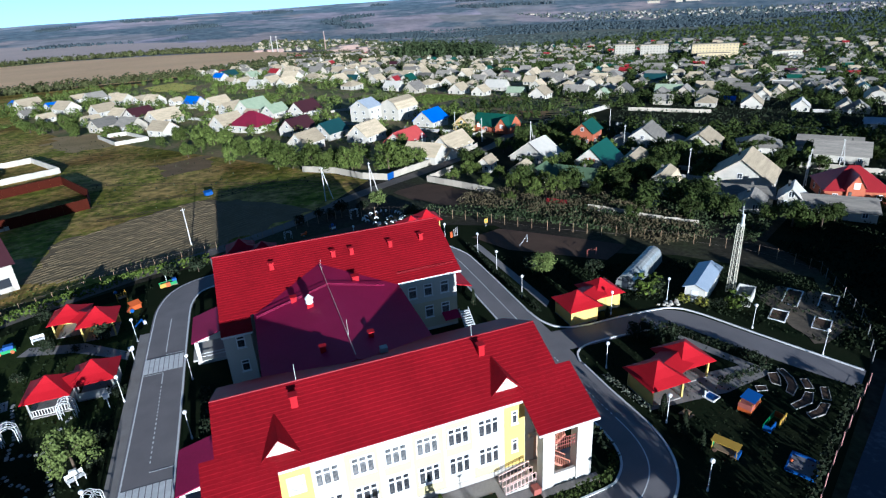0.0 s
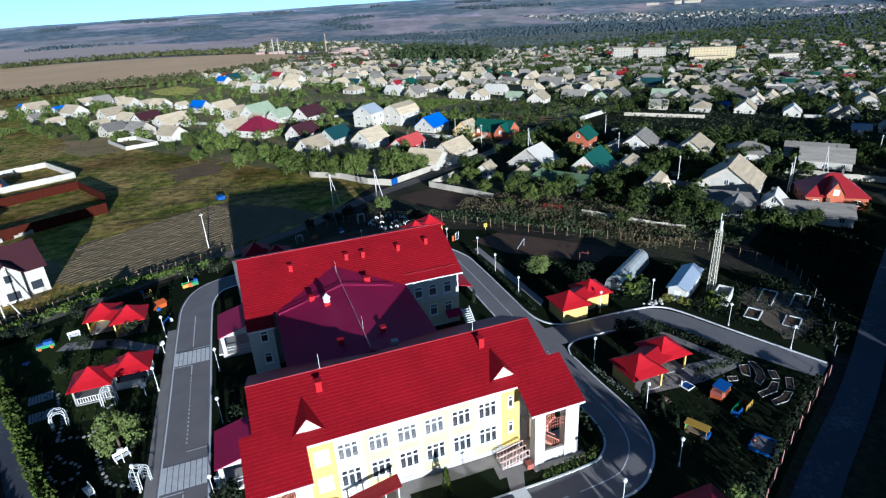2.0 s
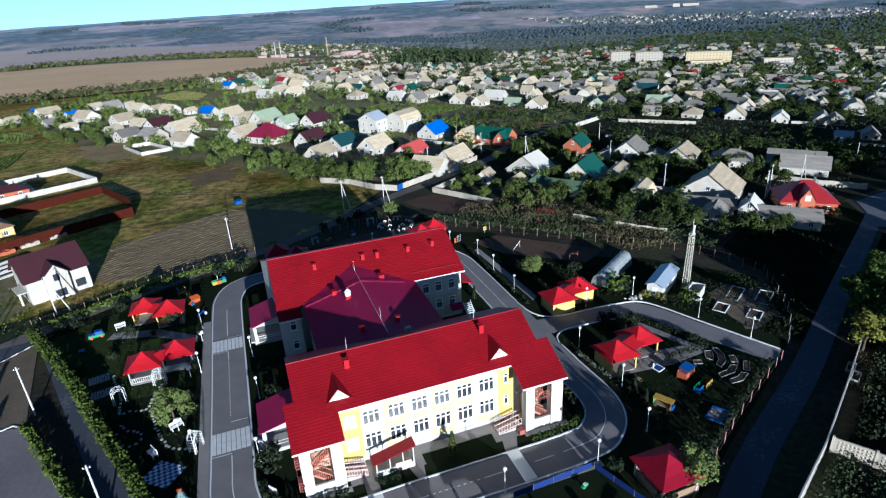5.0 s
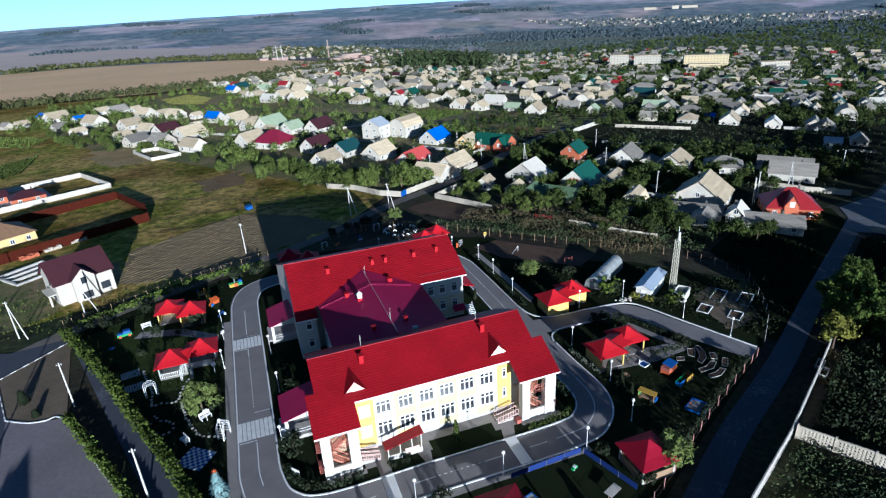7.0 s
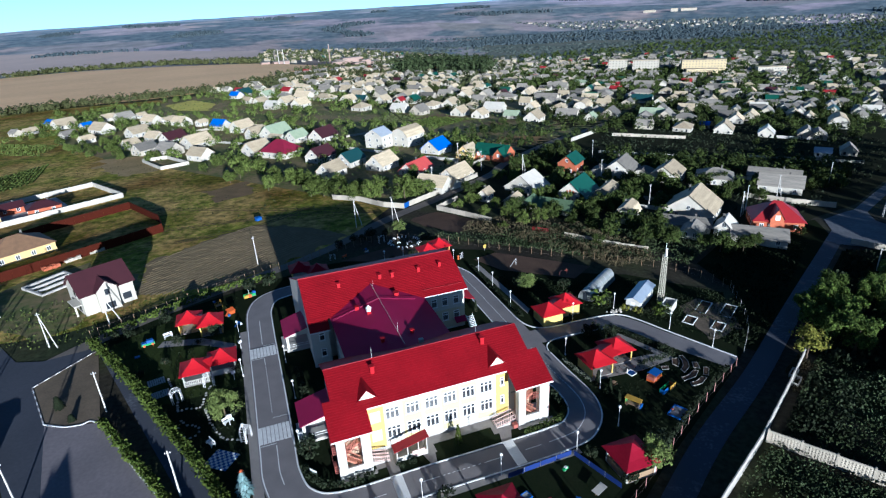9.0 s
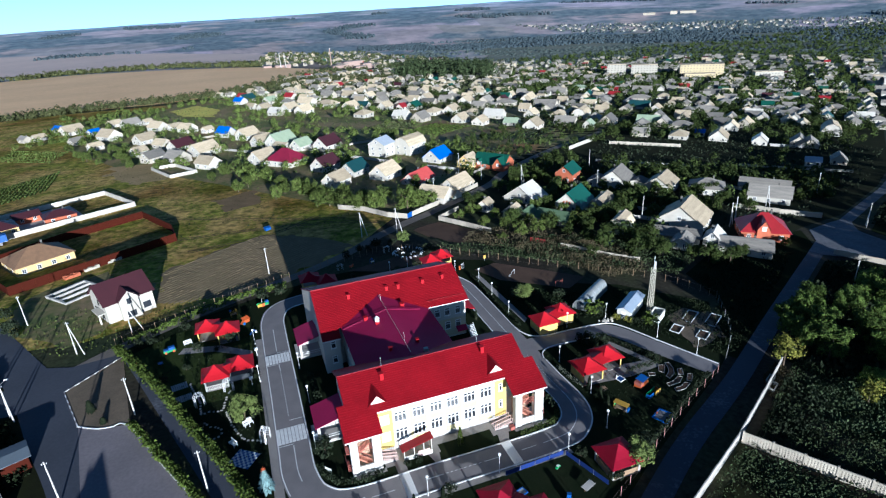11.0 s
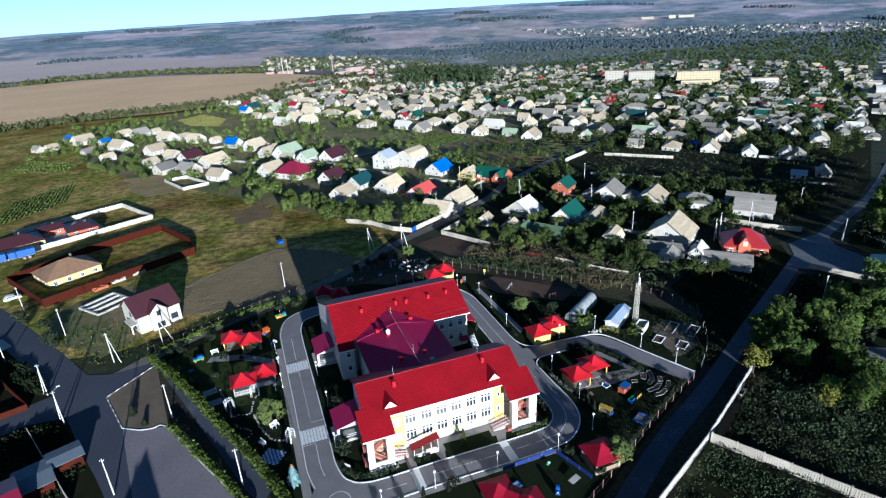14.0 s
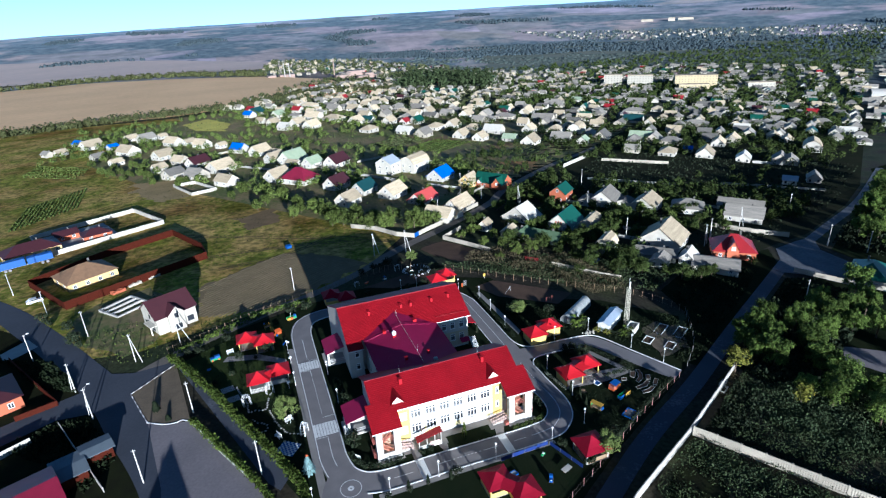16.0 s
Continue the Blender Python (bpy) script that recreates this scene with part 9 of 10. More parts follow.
walled("wall", "pale wall across dark vegetable plots", [(217.8, 119.9), (237.0, 105.7), (255.5, 92.3)], 1.2, 0.2, "h_beige", 4.0)
walled("wall", "grey wall of a village plot", [(280.6, 158.9), (293.0, 147.5)], 1.6, 0.2, "concrete", 4.0)
walled("wall", "white wall along the village street", [(158, 64), (166.6, 53.2), (176, 45.2)], 1.8, 0.25, "h_beige", 4.0)
walled("wall", "white wall beside the junction", [(149, 20.5), (157, 8), (168, -4)], 1.6, 0.25, "h_beige", 4.0)
walled("yard_wall", "white fence of a garden plot", [(-60, 12.2), (-52.3, 16.9)], 1.5, 0.15, "h_white", 3.0)
walled("yard_wall", "grey fence with pale caps along the street", [(-48.3, 20.4), (-41.8, 7.2), (-36.7, -2.9)], 1.2, 0.1, "concrete", 2.5)
walled("fence", "red brick and sheet fence by the street", [(-66, 54), (-55.7, 37.1), (-50.3, 28.6), (-57.5, 26)], 1.3, 0.2, "fence_brown", 3.0)


M["flat_felt"] = shade("blue_grey_felt", (0.13, 0.16, 0.19), (0.1, 0.12, 0.145), 0.85, 0.6, 6.0, rnd=0.1)


def plain_house(x, y, L, W, h, rise, rz, roof, wall, style, label):
    g = thing("house", label, "house", (x, y, land(x, y)), rz, "new houses")
    house_into(g, L, W, h, rise, roof, wall, style, roof not in ("flat_felt", "r_crimson"))
    return g


plain_house(-58.5, 104.5, 15, 12, 2.9, 3.2, 32, "r_orange", "h_yellow", "hip", "yellow brick bungalow with a tan hip roof")
plain_house(-84, 144, 18, 10, 2.8, 2.6, 26, "r_maroon", "h_yellow", "hip", "yellow house with a maroon hip roof")
plain_house(-64, 154, 10, 7, 2.6, 1.8, 20, "r_maroon", "brick", "hip", "small brick house with maroon roof in a yard")
plain_house(-76, 160, 8, 6, 2.4, 1.4, 26, "r_maroon", "brick", "gable", "brick outbuilding with dark maroon roof")
plain_house(-65.2, 33.5, 13, 11, 3.0, 2.2, 25, "r_maroon", "brick", "hip", "orange brick house with brown hip roof")
plain_house(-49.4, -3.8, 13, 11, 3.0, 1.5, 24, "r_crimson", "fence_brown", "gable", "house with a broad crimson metal roof")
# The outbuilding walls take the dark fence brown in place of shade.
plain_house(-42.8, 3.6, 4.6, 6.2, 2.4, 0.2, 22, "flat_felt", "fence_brown", "gable", "low outbuilding with a flat grey roof")
plain_house(-39.1, 7.5, 4.5, 4, 2.4, 0.2, 22, "flat_felt", "fence_brown", "gable", "small grey-roofed garden shed")
plain_house(166, 9, 13, 10, 3.0, 3.2, 28, "r_green", "h_white", "hip", "white house with a dark green hip roof")
tr = thing("trailer", "long blue tarpaulin-covered lorry trailer", "trailer", (-82, 130.6, land(-82, 130.6)), 20)
part("body", MB().box(-8, -0.3, -1.25, 1.25, 1.1, 3.5), M["blue"], tr)
part("body", MB().box(0.3, 8, -1.25, 1.25, 1.1, 3.3), M["blue"], tr)
part("chassis", MB().box(-8, 8, -0.5, 0.5, 0.8, 1.1), M["steel"], tr)
for x in (-6.5, -5.2, 4.5, 6.0):
    for s in (-1, 1):
        w = part("wheel", MB().rod((x, s * 1.1 - 0.15, 0.5), (x, s * 1.1 + 0.15, 0.5), 0.5, 0.5, 14), M["asphalt"], tr)


def car(x, y, rz, paint, label):
    g = thing("car", label, "car", (x, y, land(x, y) + 0.02), rz, "parked cars")
    prof = [(-2.1, 0.35), (2.1, 0.35), (2.15, 0.75), (1.2, 0.95), (0.6, 1.42), (-1.1, 1.45), (-1.9, 0.95), (-2.15, 0.85)]
    n = len(prof)
    part("body", MB().add([(px, -0.85, z) for px, z in prof] + [(px, 0.85, z) for px, z in prof], [tuple(range(n)), tuple(range(2 * n - 1, n - 1, -1))] + [(i, n + i, n + (i + 1) % n, (i + 1) % n) for i in range(n)]), paint, g)
    for s in (-0.86, 0.86):
        part("side_window", MB().add([(1.0, s, 0.98), (0.55, s, 1.36), (-1.05, s, 1.38), (-1.6, s, 0.98)], [(0, 1, 2, 3)]), M["pane_dark"], g)
    part("windscreen", MB().add([(1.21, -0.75, 0.98), (1.21, 0.75, 0.98), (0.63, 0.7, 1.4), (0.63, -0.7, 1.4)], [(0, 1, 2, 3)]), M["pane_dark"], g)
    for px in (-1.3, 1.35):
        for s in (-0.78, 0.78):
            part("wheel", MB().rod((px, s - 0.1, 0.32), (px, s + 0.1, 0.32), 0.32, 0.32, 12), M["asphalt"], g)


car(-70.2, 92.2, 22, M["trim"], "white hatchback parked by the street")
car(-77.5, 62.0, 30, M["steel"], "grey car parked beside a house")


M["pole_white"] = shade("whitewashed_concrete", (0.6, 0.58, 0.54), (0.46, 0.44, 0.41), 0.85, 1.0, 8.0)


def pole(x, y, h=8.0, brace=None, arm=None, label="white concrete power pole"):
    g = thing("power_pole", label, "pole", (x, y, land(x, y)), 0, "power poles")
    part("shaft", MB().rod((0, 0, -0.2), (0, 0, h), 0.13, 0.09, 8), M["pole_white"], g)
    if brace:
        part("brace", MB().rod((brace[0], brace[1], -0.2), (0, 0, h * 0.94), 0.11, 0.08, 8), M["pole_white"], g)
    part("crossarm", MB().box(-0.35, 0.35, -0.04, 0.04, h - 0.4, h - 0.33), M["steel"], g)
    for s in (-0.3, 0.3):
        part("insulator", MB().rod((s, 0, h - 0.4), (s, 0, h - 0.2), 0.05, 0.04, 6), M["globe"], g)
    if arm:
        part("lamp_arm", MB().rod((0, 0, h - 0.1), (arm[0], arm[1], h + 0.5), 0.04, 0.04, 6), M["steel"], g)
        part("lamp_head", MB().box(arm[0] - 0.3, arm[0] + 0.3, arm[1] - 0.12, arm[1] + 0.12, h + 0.42, h + 0.56), M["trim"], g)


POLES = ((-78.5, 101.9, None, None), (-64.3, 80.6, None, None), (-50.1, 59.6, None, None), (-36.6, 40.4, (1.6, -0.9), None), (-27.0, 45.2, (2.2, 0.6), None), (-60.5, 51.5, None, (1.2, -0.6)), (-47.7, 32.3, (-0.9, 0.9), None), (-42.3, 20.4, (-1.0, 1.6), (1.0, 0.6)), (-30.5, -3.2, None, None), (-22.9, 14.0, None, None), (-10.9, -9.3, None, None), (3.1, 63.0, None, None))
for x, y, br, arm in POLES:
    pole(x, y, 7.5, br, arm)
for x, y, br in ((31, 78.6, (1.9, 1.0)), (41.4, 77.2, (1.7, -0.2)), (139, 47, (2, 1)), (146, 52, (1.5, 1)), (168, 60, (2, 0)), (104, 118, (1.8, 1)), (92, 130, None), (127, 100, None), (150, 140, None), (118, 62, None), (181, 34, (1, 1)), (131, 2, None), (188, 25, None), (205, 70, None), (90, 150, None), (64, 108, None)):
    pole(x, y, 8.0, br)


walled("fence", "dark red sheet fence behind the orchard", [(74.2, 54.8), (77.4, 51.6)], 1.3, 0.08, "r_red", 2.0)
tank = thing("water_tank", "small blue plastic water tank on its side", "tank", (94.2, 45.0, land(94.2, 45.0)), 30)
part("body", MB().rod((-0.9, 0, 0.7), (0.9, 0, 0.7), 0.7, 0.7, 14), M["blue"], tank, smooth=True)
part("cradle", MB().box(-0.8, -0.6, -0.6, 0.6, 0, 0.3).box(0.6, 0.8, -0.6, 0.6, 0, 0.3), M["wood"], tank)


# fences between the village plots
for pts, mat, label in (
    ([(-8, 262), (6, 244), (20, 228)], "concrete", "grey plot fence between village gardens"),
    ([(28, 238), (44, 218), (54, 204)], "h_beige", "pale plot fence between village gardens"),
    ([(46, 206), (58, 190), (66, 178)], "concrete", "grey plot fence between village gardens"),
    ([(58, 232), (74, 240), (92, 226)], "h_beige", "pale plot fence between village gardens"),
    ([(-60, 330), (-44, 306), (-26, 290)], "concrete", "grey plot fence between village gardens"),
    ([(-20, 310), (-6, 318), (8, 300)], "h_beige", "pale plot fence between village gardens"),
    ([(96, 164), (104, 152), (92, 140)], "h_beige", "pale plot fence along the street"),
    ([(78, 162), (90, 150), (84, 136)], "concrete", "grey plot fence between village gardens"),
    ([(118, 118), (132, 106), (144, 94)], "h_beige", "pale plot fence between village gardens"),
    ([(160, 150), (178, 136), (196, 124)], "concrete", "grey plot fence between village gardens"),
    ([(124, 72), (132, 60)], "h_beige", "pale plot fence between village gardens"),
    ([(172, 92), (182, 82), (178, 66)], "h_beige", "pale plot fence between village gardens"),
    ([(80, 48), (89.1, 36.4), (94, 32)], "h_beige", "low pale wall behind the vegetable gardens"),
    ([(104, 70), (114, 66), (124, 56)], "concrete", "grey plot fence beside the gardens"),
):
    walled("fence", label, pts, 1.3, 0.1, mat, 4.0)


# ---- concrete fence, trees and weeds across the street ----
def waffle_panel():
    """A concrete fence panel with rows of raised studs."""
    mb = MB().box(0, 3.9, -0.08, 0.08, 0, 2.1)
    for i in range(9):
        for j in range(4):
            x, z = 0.3 + i * 0.37, 0.3 + j * 0.42
            for s in (-1, 1):
                y = s * 0.08
                mb.add([(x, y, z), (x + 0.3, y, z), (x + 0.3, y, z + 0.34), (x, y, z + 0.34), (x + 0.15, y + s * 0.09, z + 0.17)], [(0, 1, 4), (1, 2, 4), (2, 3, 4), (3, 0, 4)] if s < 0 else [(4, 1, 0), (4, 2, 1), (4, 3, 2), (4, 0, 3)])
    return mb.make("panel", M["h_beige"])


WAFFLE = waffle_panel()
POST = MB().box(-0.12, 0.12, -0.14, 0.14, -0.3, 2.2).make("fence_post", M["h_beige"])


def concrete_fence(a, b, label):
    g = thing("concrete_fence", label, "fence")
    n = round(math.dist(a, b) / 4.1)
    rz = math.degrees(math.atan2(b[1] - a[1], b[0] - a[0]))
    for k in range(n + 1):
        x, y = a[0] + (b[0] - a[0]) * k / n, a[1] + (b[1] - a[1]) * k / n
        o = part("fence_post", POST, None, g)
        o.matrix_basis = pose(x, y, land(x, y), 0, 0, rz)
        if k < n:
            x2, y2 = a[0] + (b[0] - a[0]) * (k + 1) / n, a[1] + (b[1] - a[1]) * (k + 1) / n
            o = part("panel", WAFFLE, None, g)
            o.matrix_basis = pose(x, y, min(land(x, y), land(x2, y2)), 0, rq.uniform(-0.4, 0.4), rz) @ pose(0.12, 0, 0)


concrete_fence((64.4, -30.0), (90, -70), "concrete panel fence with raised studs")
walled("yard_wall", "pale plain concrete fence along the street", [(30, -48), (45.2, -38.9), (63, -30.2), (76.3, -22.8), (88.2, -16.0)], 1.95, 0.14, "concrete", 4.0)
for x, y, s in ((103.4, -7.6, 0.75), (102.9, -11.9, 0.7), (95.6, -14.8, 0.65), (97.1, -18.3, 0.7), (96.4, -10.6, 0.6), (100.6, -5.5, 0.55), (107.5, -4.5, 0.7), (111, -3, 0.7), (108.4, -18, 0.75), (118.4, -13.7, 0.7), (103.4, -24.2, 0.75), (103, -28.5, 0.75), (94.4, -28.2, 0.6), (96.1, -32.8, 0.65), (100.5, -31.9, 0.7), (106.8, -22, 0.7), (112, -14, 0.7), (106.3, -34.8, 0.75)):
    plant("big", x, y, s, "street trees", rq)
for x, y, s in ((99.6, -39.8, 0.75), (127.9, -13.5, 0.8), (113.9, -8.6, 0.75), (120, -6, 0.75), (125.9, -9.5, 0.8), (133, -8, 0.9), (140, -8, 0.9), (133, -16, 0.9), (136, -24, 0.9), (150, -14, 1), (146, -34, 1), (160, -30, 1), (132, -48, 1), (122, -40, 0.9), (110, -44, 0.85), (114, -34, 0.8), (104, -46, 0.8), (133, 0, 0.7), (127, -3, 0.7)):
    plant("big", x, y, s, "street trees", rq)
plant("yellowing", 87.4, -17.0, 0.8, "street trees", rq)
for x, y, s in ((212, 45, 1.1), (200, 37, 1.0), (196, 31, 1.0), (222, 49, 1.2), (232, 54, 1.2), (240, 51, 1.2), (254, 66, 1.2), (262, 73, 1.2), (248, 60, 1.1), (226, 42, 1.2), (206, 34, 1.1), (213, 32, 1.2), (241, 44, 1.2), (264, 62, 1.2), (196, 22, 1.0), (276, 80, 1.2), (290, 84, 1.2), (306, 92, 1.2), (280, 68, 1.2), (300, 76, 1.2), (322, 100, 1.2), (186, 2, 1.2), (176, -6, 1.2), (166, -14, 1.2), (150, 2, 0.9)):
    plant("big", x, y, s, "street trees", rq)
plant("yellowing", 91.0, -30.0, 0.6, "street trees", rq)


for x, y, s in ((68.5, 85.5, 0.7), (63.4, 82.5, 0.5), (67.2, 71.4, 0.55), (72.7, 66.9, 0.65), (73.8, 60.1, 0.65), (79.7, 60, 0.7), (67.2, 58.6, 0.5), (81, 68.3, 0.6), (74.1, 78.1, 0.6), (78, 74, 0.6), (86, 64, 0.7), (88, 57, 0.6), (98.2, 52.1, 0.75), (100.8, 39.8, 0.85), (113.8, 27.7, 0.7), (95.1, 58.4, 0.7), (113.5, 70.6, 0.7), (102.3, 33.2, 0.7), (146.4, 107, 0.8), (163.9, 81.6, 0.8), (159.4, 59.2, 0.7), (141.4, 29.4, 0.5), (84.3, 39, 0.5), (90, 50, 0.6), (104, 46, 0.6), (203.6, 73.4, 0.9), (122, 26, 0.6), (109, 30, 0.6)):
    plant("near" if x < 84 else "garden_dark", x, y, s, "garden trees", rq)


for x, y, s in ((51.2, 98.6, 1.45), (55.5, 100.5, 1.0), (27.9, 117.1, 1.05), (32.9, 112.8, 1.0), (38, 108.3, 1.0), (42.7, 105.6, 1.0), (21.2, 138.3, 1.1), (23.9, 130.3, 1.1), (14.9, 154.2, 1.0), (10.6, 172.9, 1.0), (4.1, 188.6, 0.9), (-6.2, 195.5, 0.9), (60.4, 102.4, 0.8), (34, 122, 1.0), (40, 117, 0.9), (46, 110, 1.0)):
    plant("garden", x, y, s, "garden trees", rq)
for x, y, s in ((71.7, 92.2, 1.0), (77.8, 71.9, 0.95), (85.8, 64.2, 0.9), (123.6, 79.5, 1.1), (128.4, 77.6, 1.1), (132.7, 81.7, 1.1), (130.7, 88, 1.2), (103.6, 64.9, 0.9), (100.7, 47.8, 0.9), (90.9, 44.1, 0.9), (103.3, 42.5, 1.0), (101.7, 33.7, 0.9), (95.1, 35.6, 0.9), (111.1, 26.3, 0.9), (116.6, 24.5, 0.8), (156.3, 68.4, 0.9), (137.6, 74.5, 1.0), (90.3, 109.9, 0.8), (118, 70, 1.0), (96, 84, 0.8), (110, 66, 0.9), (84, 84, 0.8), (94, 56, 0.9)):
    plant("garden_dark", x, y, s, "garden trees", rq)


for x, y, s in ((-95.3, 321.3, 0.8), (-85.2, 292.1, 0.8), (-78.1, 277.5, 0.9), (-73.9, 284.3, 0.7), (-66.9, 270.0, 0.9), (-62.0, 272.9, 0.8), (-56.0, 258.1, 0.9), (-62.5, 289.8, 0.8), (-52.1, 242.3, 0.7), (-68.1, 297.3, 0.8), (-69.3, 262.6, 0.6), (-79.5, 301.5, 0.8), (-38.9, 229.9, 0.6), (-35.0, 236.3, 0.7), (-112.3, 358.7, 0.7), (-118.6, 356.8, 0.6)):
    plant("garden", x, y, s, "garden trees", rq)
# Unseen house, added out of view to cast a gable-shaped shadow.
plain_house(-25.4, -53.0, 16, 7.0, 6.2, 2.8, 90, "r_maroon", "h_white", "gable", "unseen gabled house added to shade the car park")


def weeds(name, label, poly, n, h, leaf, mat, seed):
    """Tangled weeds and low bushes in one mesh: upright leaf clumps within a polygon."""
    rw_ = random.Random(seed)
    xs, ys = [p[0] for p in poly], [p[1] for p in poly]
    mb = MB()
    k = 0
    while k < n:
        x, y = rw_.uniform(min(xs), max(xs)), rw_.uniform(min(ys), max(ys))
        if not inside(x, y, poly) or noise.noise((x / 6.0, y / 6.0, seed + 4.5)) < rw_.uniform(-0.75, 0.15):
            continue
        k += 1
        w = 0.5 + 0.9 * max(0.0, noise.noise((x / 4.0, y / 4.0, seed)) + 0.35)
        z = land(x, y) + h * w * rw_.random()
        s = leaf * rw_.uniform(0.6, 1.4)
        a = rw_.uniform(0, math.tau)
        t = Vector((math.cos(a), math.sin(a), rw_.uniform(-0.3, 0.3)))
        b = Vector((rw_.uniform(-0.5, 0.5), rw_.uniform(-0.5, 0.5), 1))
        c = Vector((x, y, z))
        mb.add([c - t * s, c + t * s, c + t * s * 0.5 + b * s * 1.5, c - t * s * 0.4 + b * s * 1.7], [(0, 1, 2, 3)])
    return solo(name, mb, M[mat], label, "plants", kind="stuff")


weeds("weeds", "tangled green weeds across the street", [(64.4, -31.4), (90, -17), (112, -30), (122, -56), (90, -70)], 34000, 0.9, 0.12, "leaf_nettle", 2)
weeds("weeds", "dark weeds and nettles inside the concrete fence", [(50, -37.4), (63.4, -31), (86, -68), (60, -68), (47, -46)], 15000, 0.9, 0.12, "leaf_nettle", 3)
weeds("dry_weeds", "dry brown weeds by the wall", [(68, -30), (86, -19), (92, -24), (76, -35)], 1800, 1.0, 0.18, "leaf_dark", 4)
weeds("scrub", "dark scrub and dry weeds behind the garden fence", [(46, 62), (58, 50), (80, 32), (98, 22), (118, 34), (96, 52), (72, 58), (60, 56)], 9000, 1.0, 0.17, "leaf_nettle", 5)
weeds("scrub", "pale dry weed heads behind the fence", [(56, 62), (66, 50), (76, 36), (80, 26), (92, 26), (96, 48), (78, 62), (64, 70)], 9500, 1.4, 0.13, "leaf_dry", 6)
weeds("grass_tufts", "rough grass along the lane and street", [(-46, 44), (-38, 39.5), (-30, 38), (-26, 42), (-8, 53), (20, 62), (-4, 60), (-26, 54), (-40, 64), (-52, 60)], 600, 0.3, 0.14, "leaf_garden_lit", 9)
weeds("ground_cover", "low garden ground cover, colour darkened for shade", [(-7, -11), (-28, 36), (-20, 42), (-2, 46), (-2.4, -12)], 1500, 0.15, 0.1, "leaf_shade", 10)
weeds("ground_cover", "low garden ground cover, colour darkened for shade", [(49, -27), (49, -10), (49, 2), (60, 2.5), (64, -1), (73, -14)], 900, 0.12, 0.1, "leaf_shade", 11)
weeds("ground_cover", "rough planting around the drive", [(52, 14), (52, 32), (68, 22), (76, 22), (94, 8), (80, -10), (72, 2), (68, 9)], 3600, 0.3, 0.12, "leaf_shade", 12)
weeds("grass_tufts", "grass between drive and street, colour darkened for shade", [(80, -8), (96, 8), (100, 20), (130, 36), (138, 24), (104, 2), (82, -12)], 2500, 0.3, 0.2, "leaf_shade", 13)

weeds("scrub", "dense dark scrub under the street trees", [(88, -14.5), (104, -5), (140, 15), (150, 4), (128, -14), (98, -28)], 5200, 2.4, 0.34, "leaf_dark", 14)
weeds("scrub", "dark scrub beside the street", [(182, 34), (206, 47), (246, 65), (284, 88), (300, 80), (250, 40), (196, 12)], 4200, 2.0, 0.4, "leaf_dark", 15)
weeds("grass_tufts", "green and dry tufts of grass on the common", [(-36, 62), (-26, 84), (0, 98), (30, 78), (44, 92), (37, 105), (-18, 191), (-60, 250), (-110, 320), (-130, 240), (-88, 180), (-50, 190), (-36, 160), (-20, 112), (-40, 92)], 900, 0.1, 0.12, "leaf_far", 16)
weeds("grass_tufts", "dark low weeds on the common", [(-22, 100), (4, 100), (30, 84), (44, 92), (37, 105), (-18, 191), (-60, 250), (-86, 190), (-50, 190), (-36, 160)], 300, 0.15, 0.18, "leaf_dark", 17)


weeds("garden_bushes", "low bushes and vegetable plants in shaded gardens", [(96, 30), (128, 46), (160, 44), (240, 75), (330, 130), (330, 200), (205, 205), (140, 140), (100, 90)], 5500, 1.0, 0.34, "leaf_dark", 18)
weeds("garden_bushes", "low bushes and grass among the houses", [(-18, 195), (37, 108), (62, 102), (160, 195), (225, 245), (150, 400), (0, 500), (-120, 440), (-60, 270)], 4200, 1.1, 0.36, "leaf_garden_lit", 19)


sheet("bare_soil", [(79, 5), (86, 7.5), (91, 4), (85, -6), (77, -6)], 0.05, M["verge_soil"], "trodden brown soil round square flower frames", step=2.0, ragged=2.5)
weeds("dry_weeds", "straw-brown dry grass along the concrete wall", [(77.5, -23), (81, -18.4), (87.5, -15.4), (87, -19.5), (80.6, -26)], 2600, 0.5, 0.1, "leaf_dry", 31)
sheet("yard_lane", [(115.4, -21), (121, -16.5), (128, -21), (150, -36), (146, -44), (119.3, -28)], 0.06, M["asphalt_park"], "worn asphalt lane between trees")
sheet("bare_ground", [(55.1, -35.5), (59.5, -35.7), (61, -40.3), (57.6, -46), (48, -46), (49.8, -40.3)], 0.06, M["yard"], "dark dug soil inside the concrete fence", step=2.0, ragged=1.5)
weeds("broad_weeds", "broad grey-green burdock leaves", [(86.8, -21.3), (96.1, -24.4), (99, -35.8), (96, -46), (86, -46), (80.2, -30.8)], 9000, 0.8, 0.15, "leaf_weed", 21)
weeds("broad_weeds", "green nettles inside the concrete fence", [(60, -33), (64, -31.5), (82, -60), (60, -60), (63, -44)], 5000, 0.9, 0.13, "leaf_weed", 22)
# Near-black leaves added on the plots, in place of the shade there.
weeds("yard_plants", "near-black leaves added to darken a shaded plot", [(-58, 17), (-49.5, 21.5), (-43, 20.5), (-39.5, 13), (-36, 5), (-40, -2), (-45, 6)], 2600, 0.8, 0.2, "leaf_shade", 23)
weeds("yard_plants", "near-black leaves added to darken a shaded plot", [(-70, 56), (-56, 49), (-49, 37), (-47.5, 32), (-55, 36), (-66, 52)], 2200, 0.8, 0.2, "leaf_shade", 24)


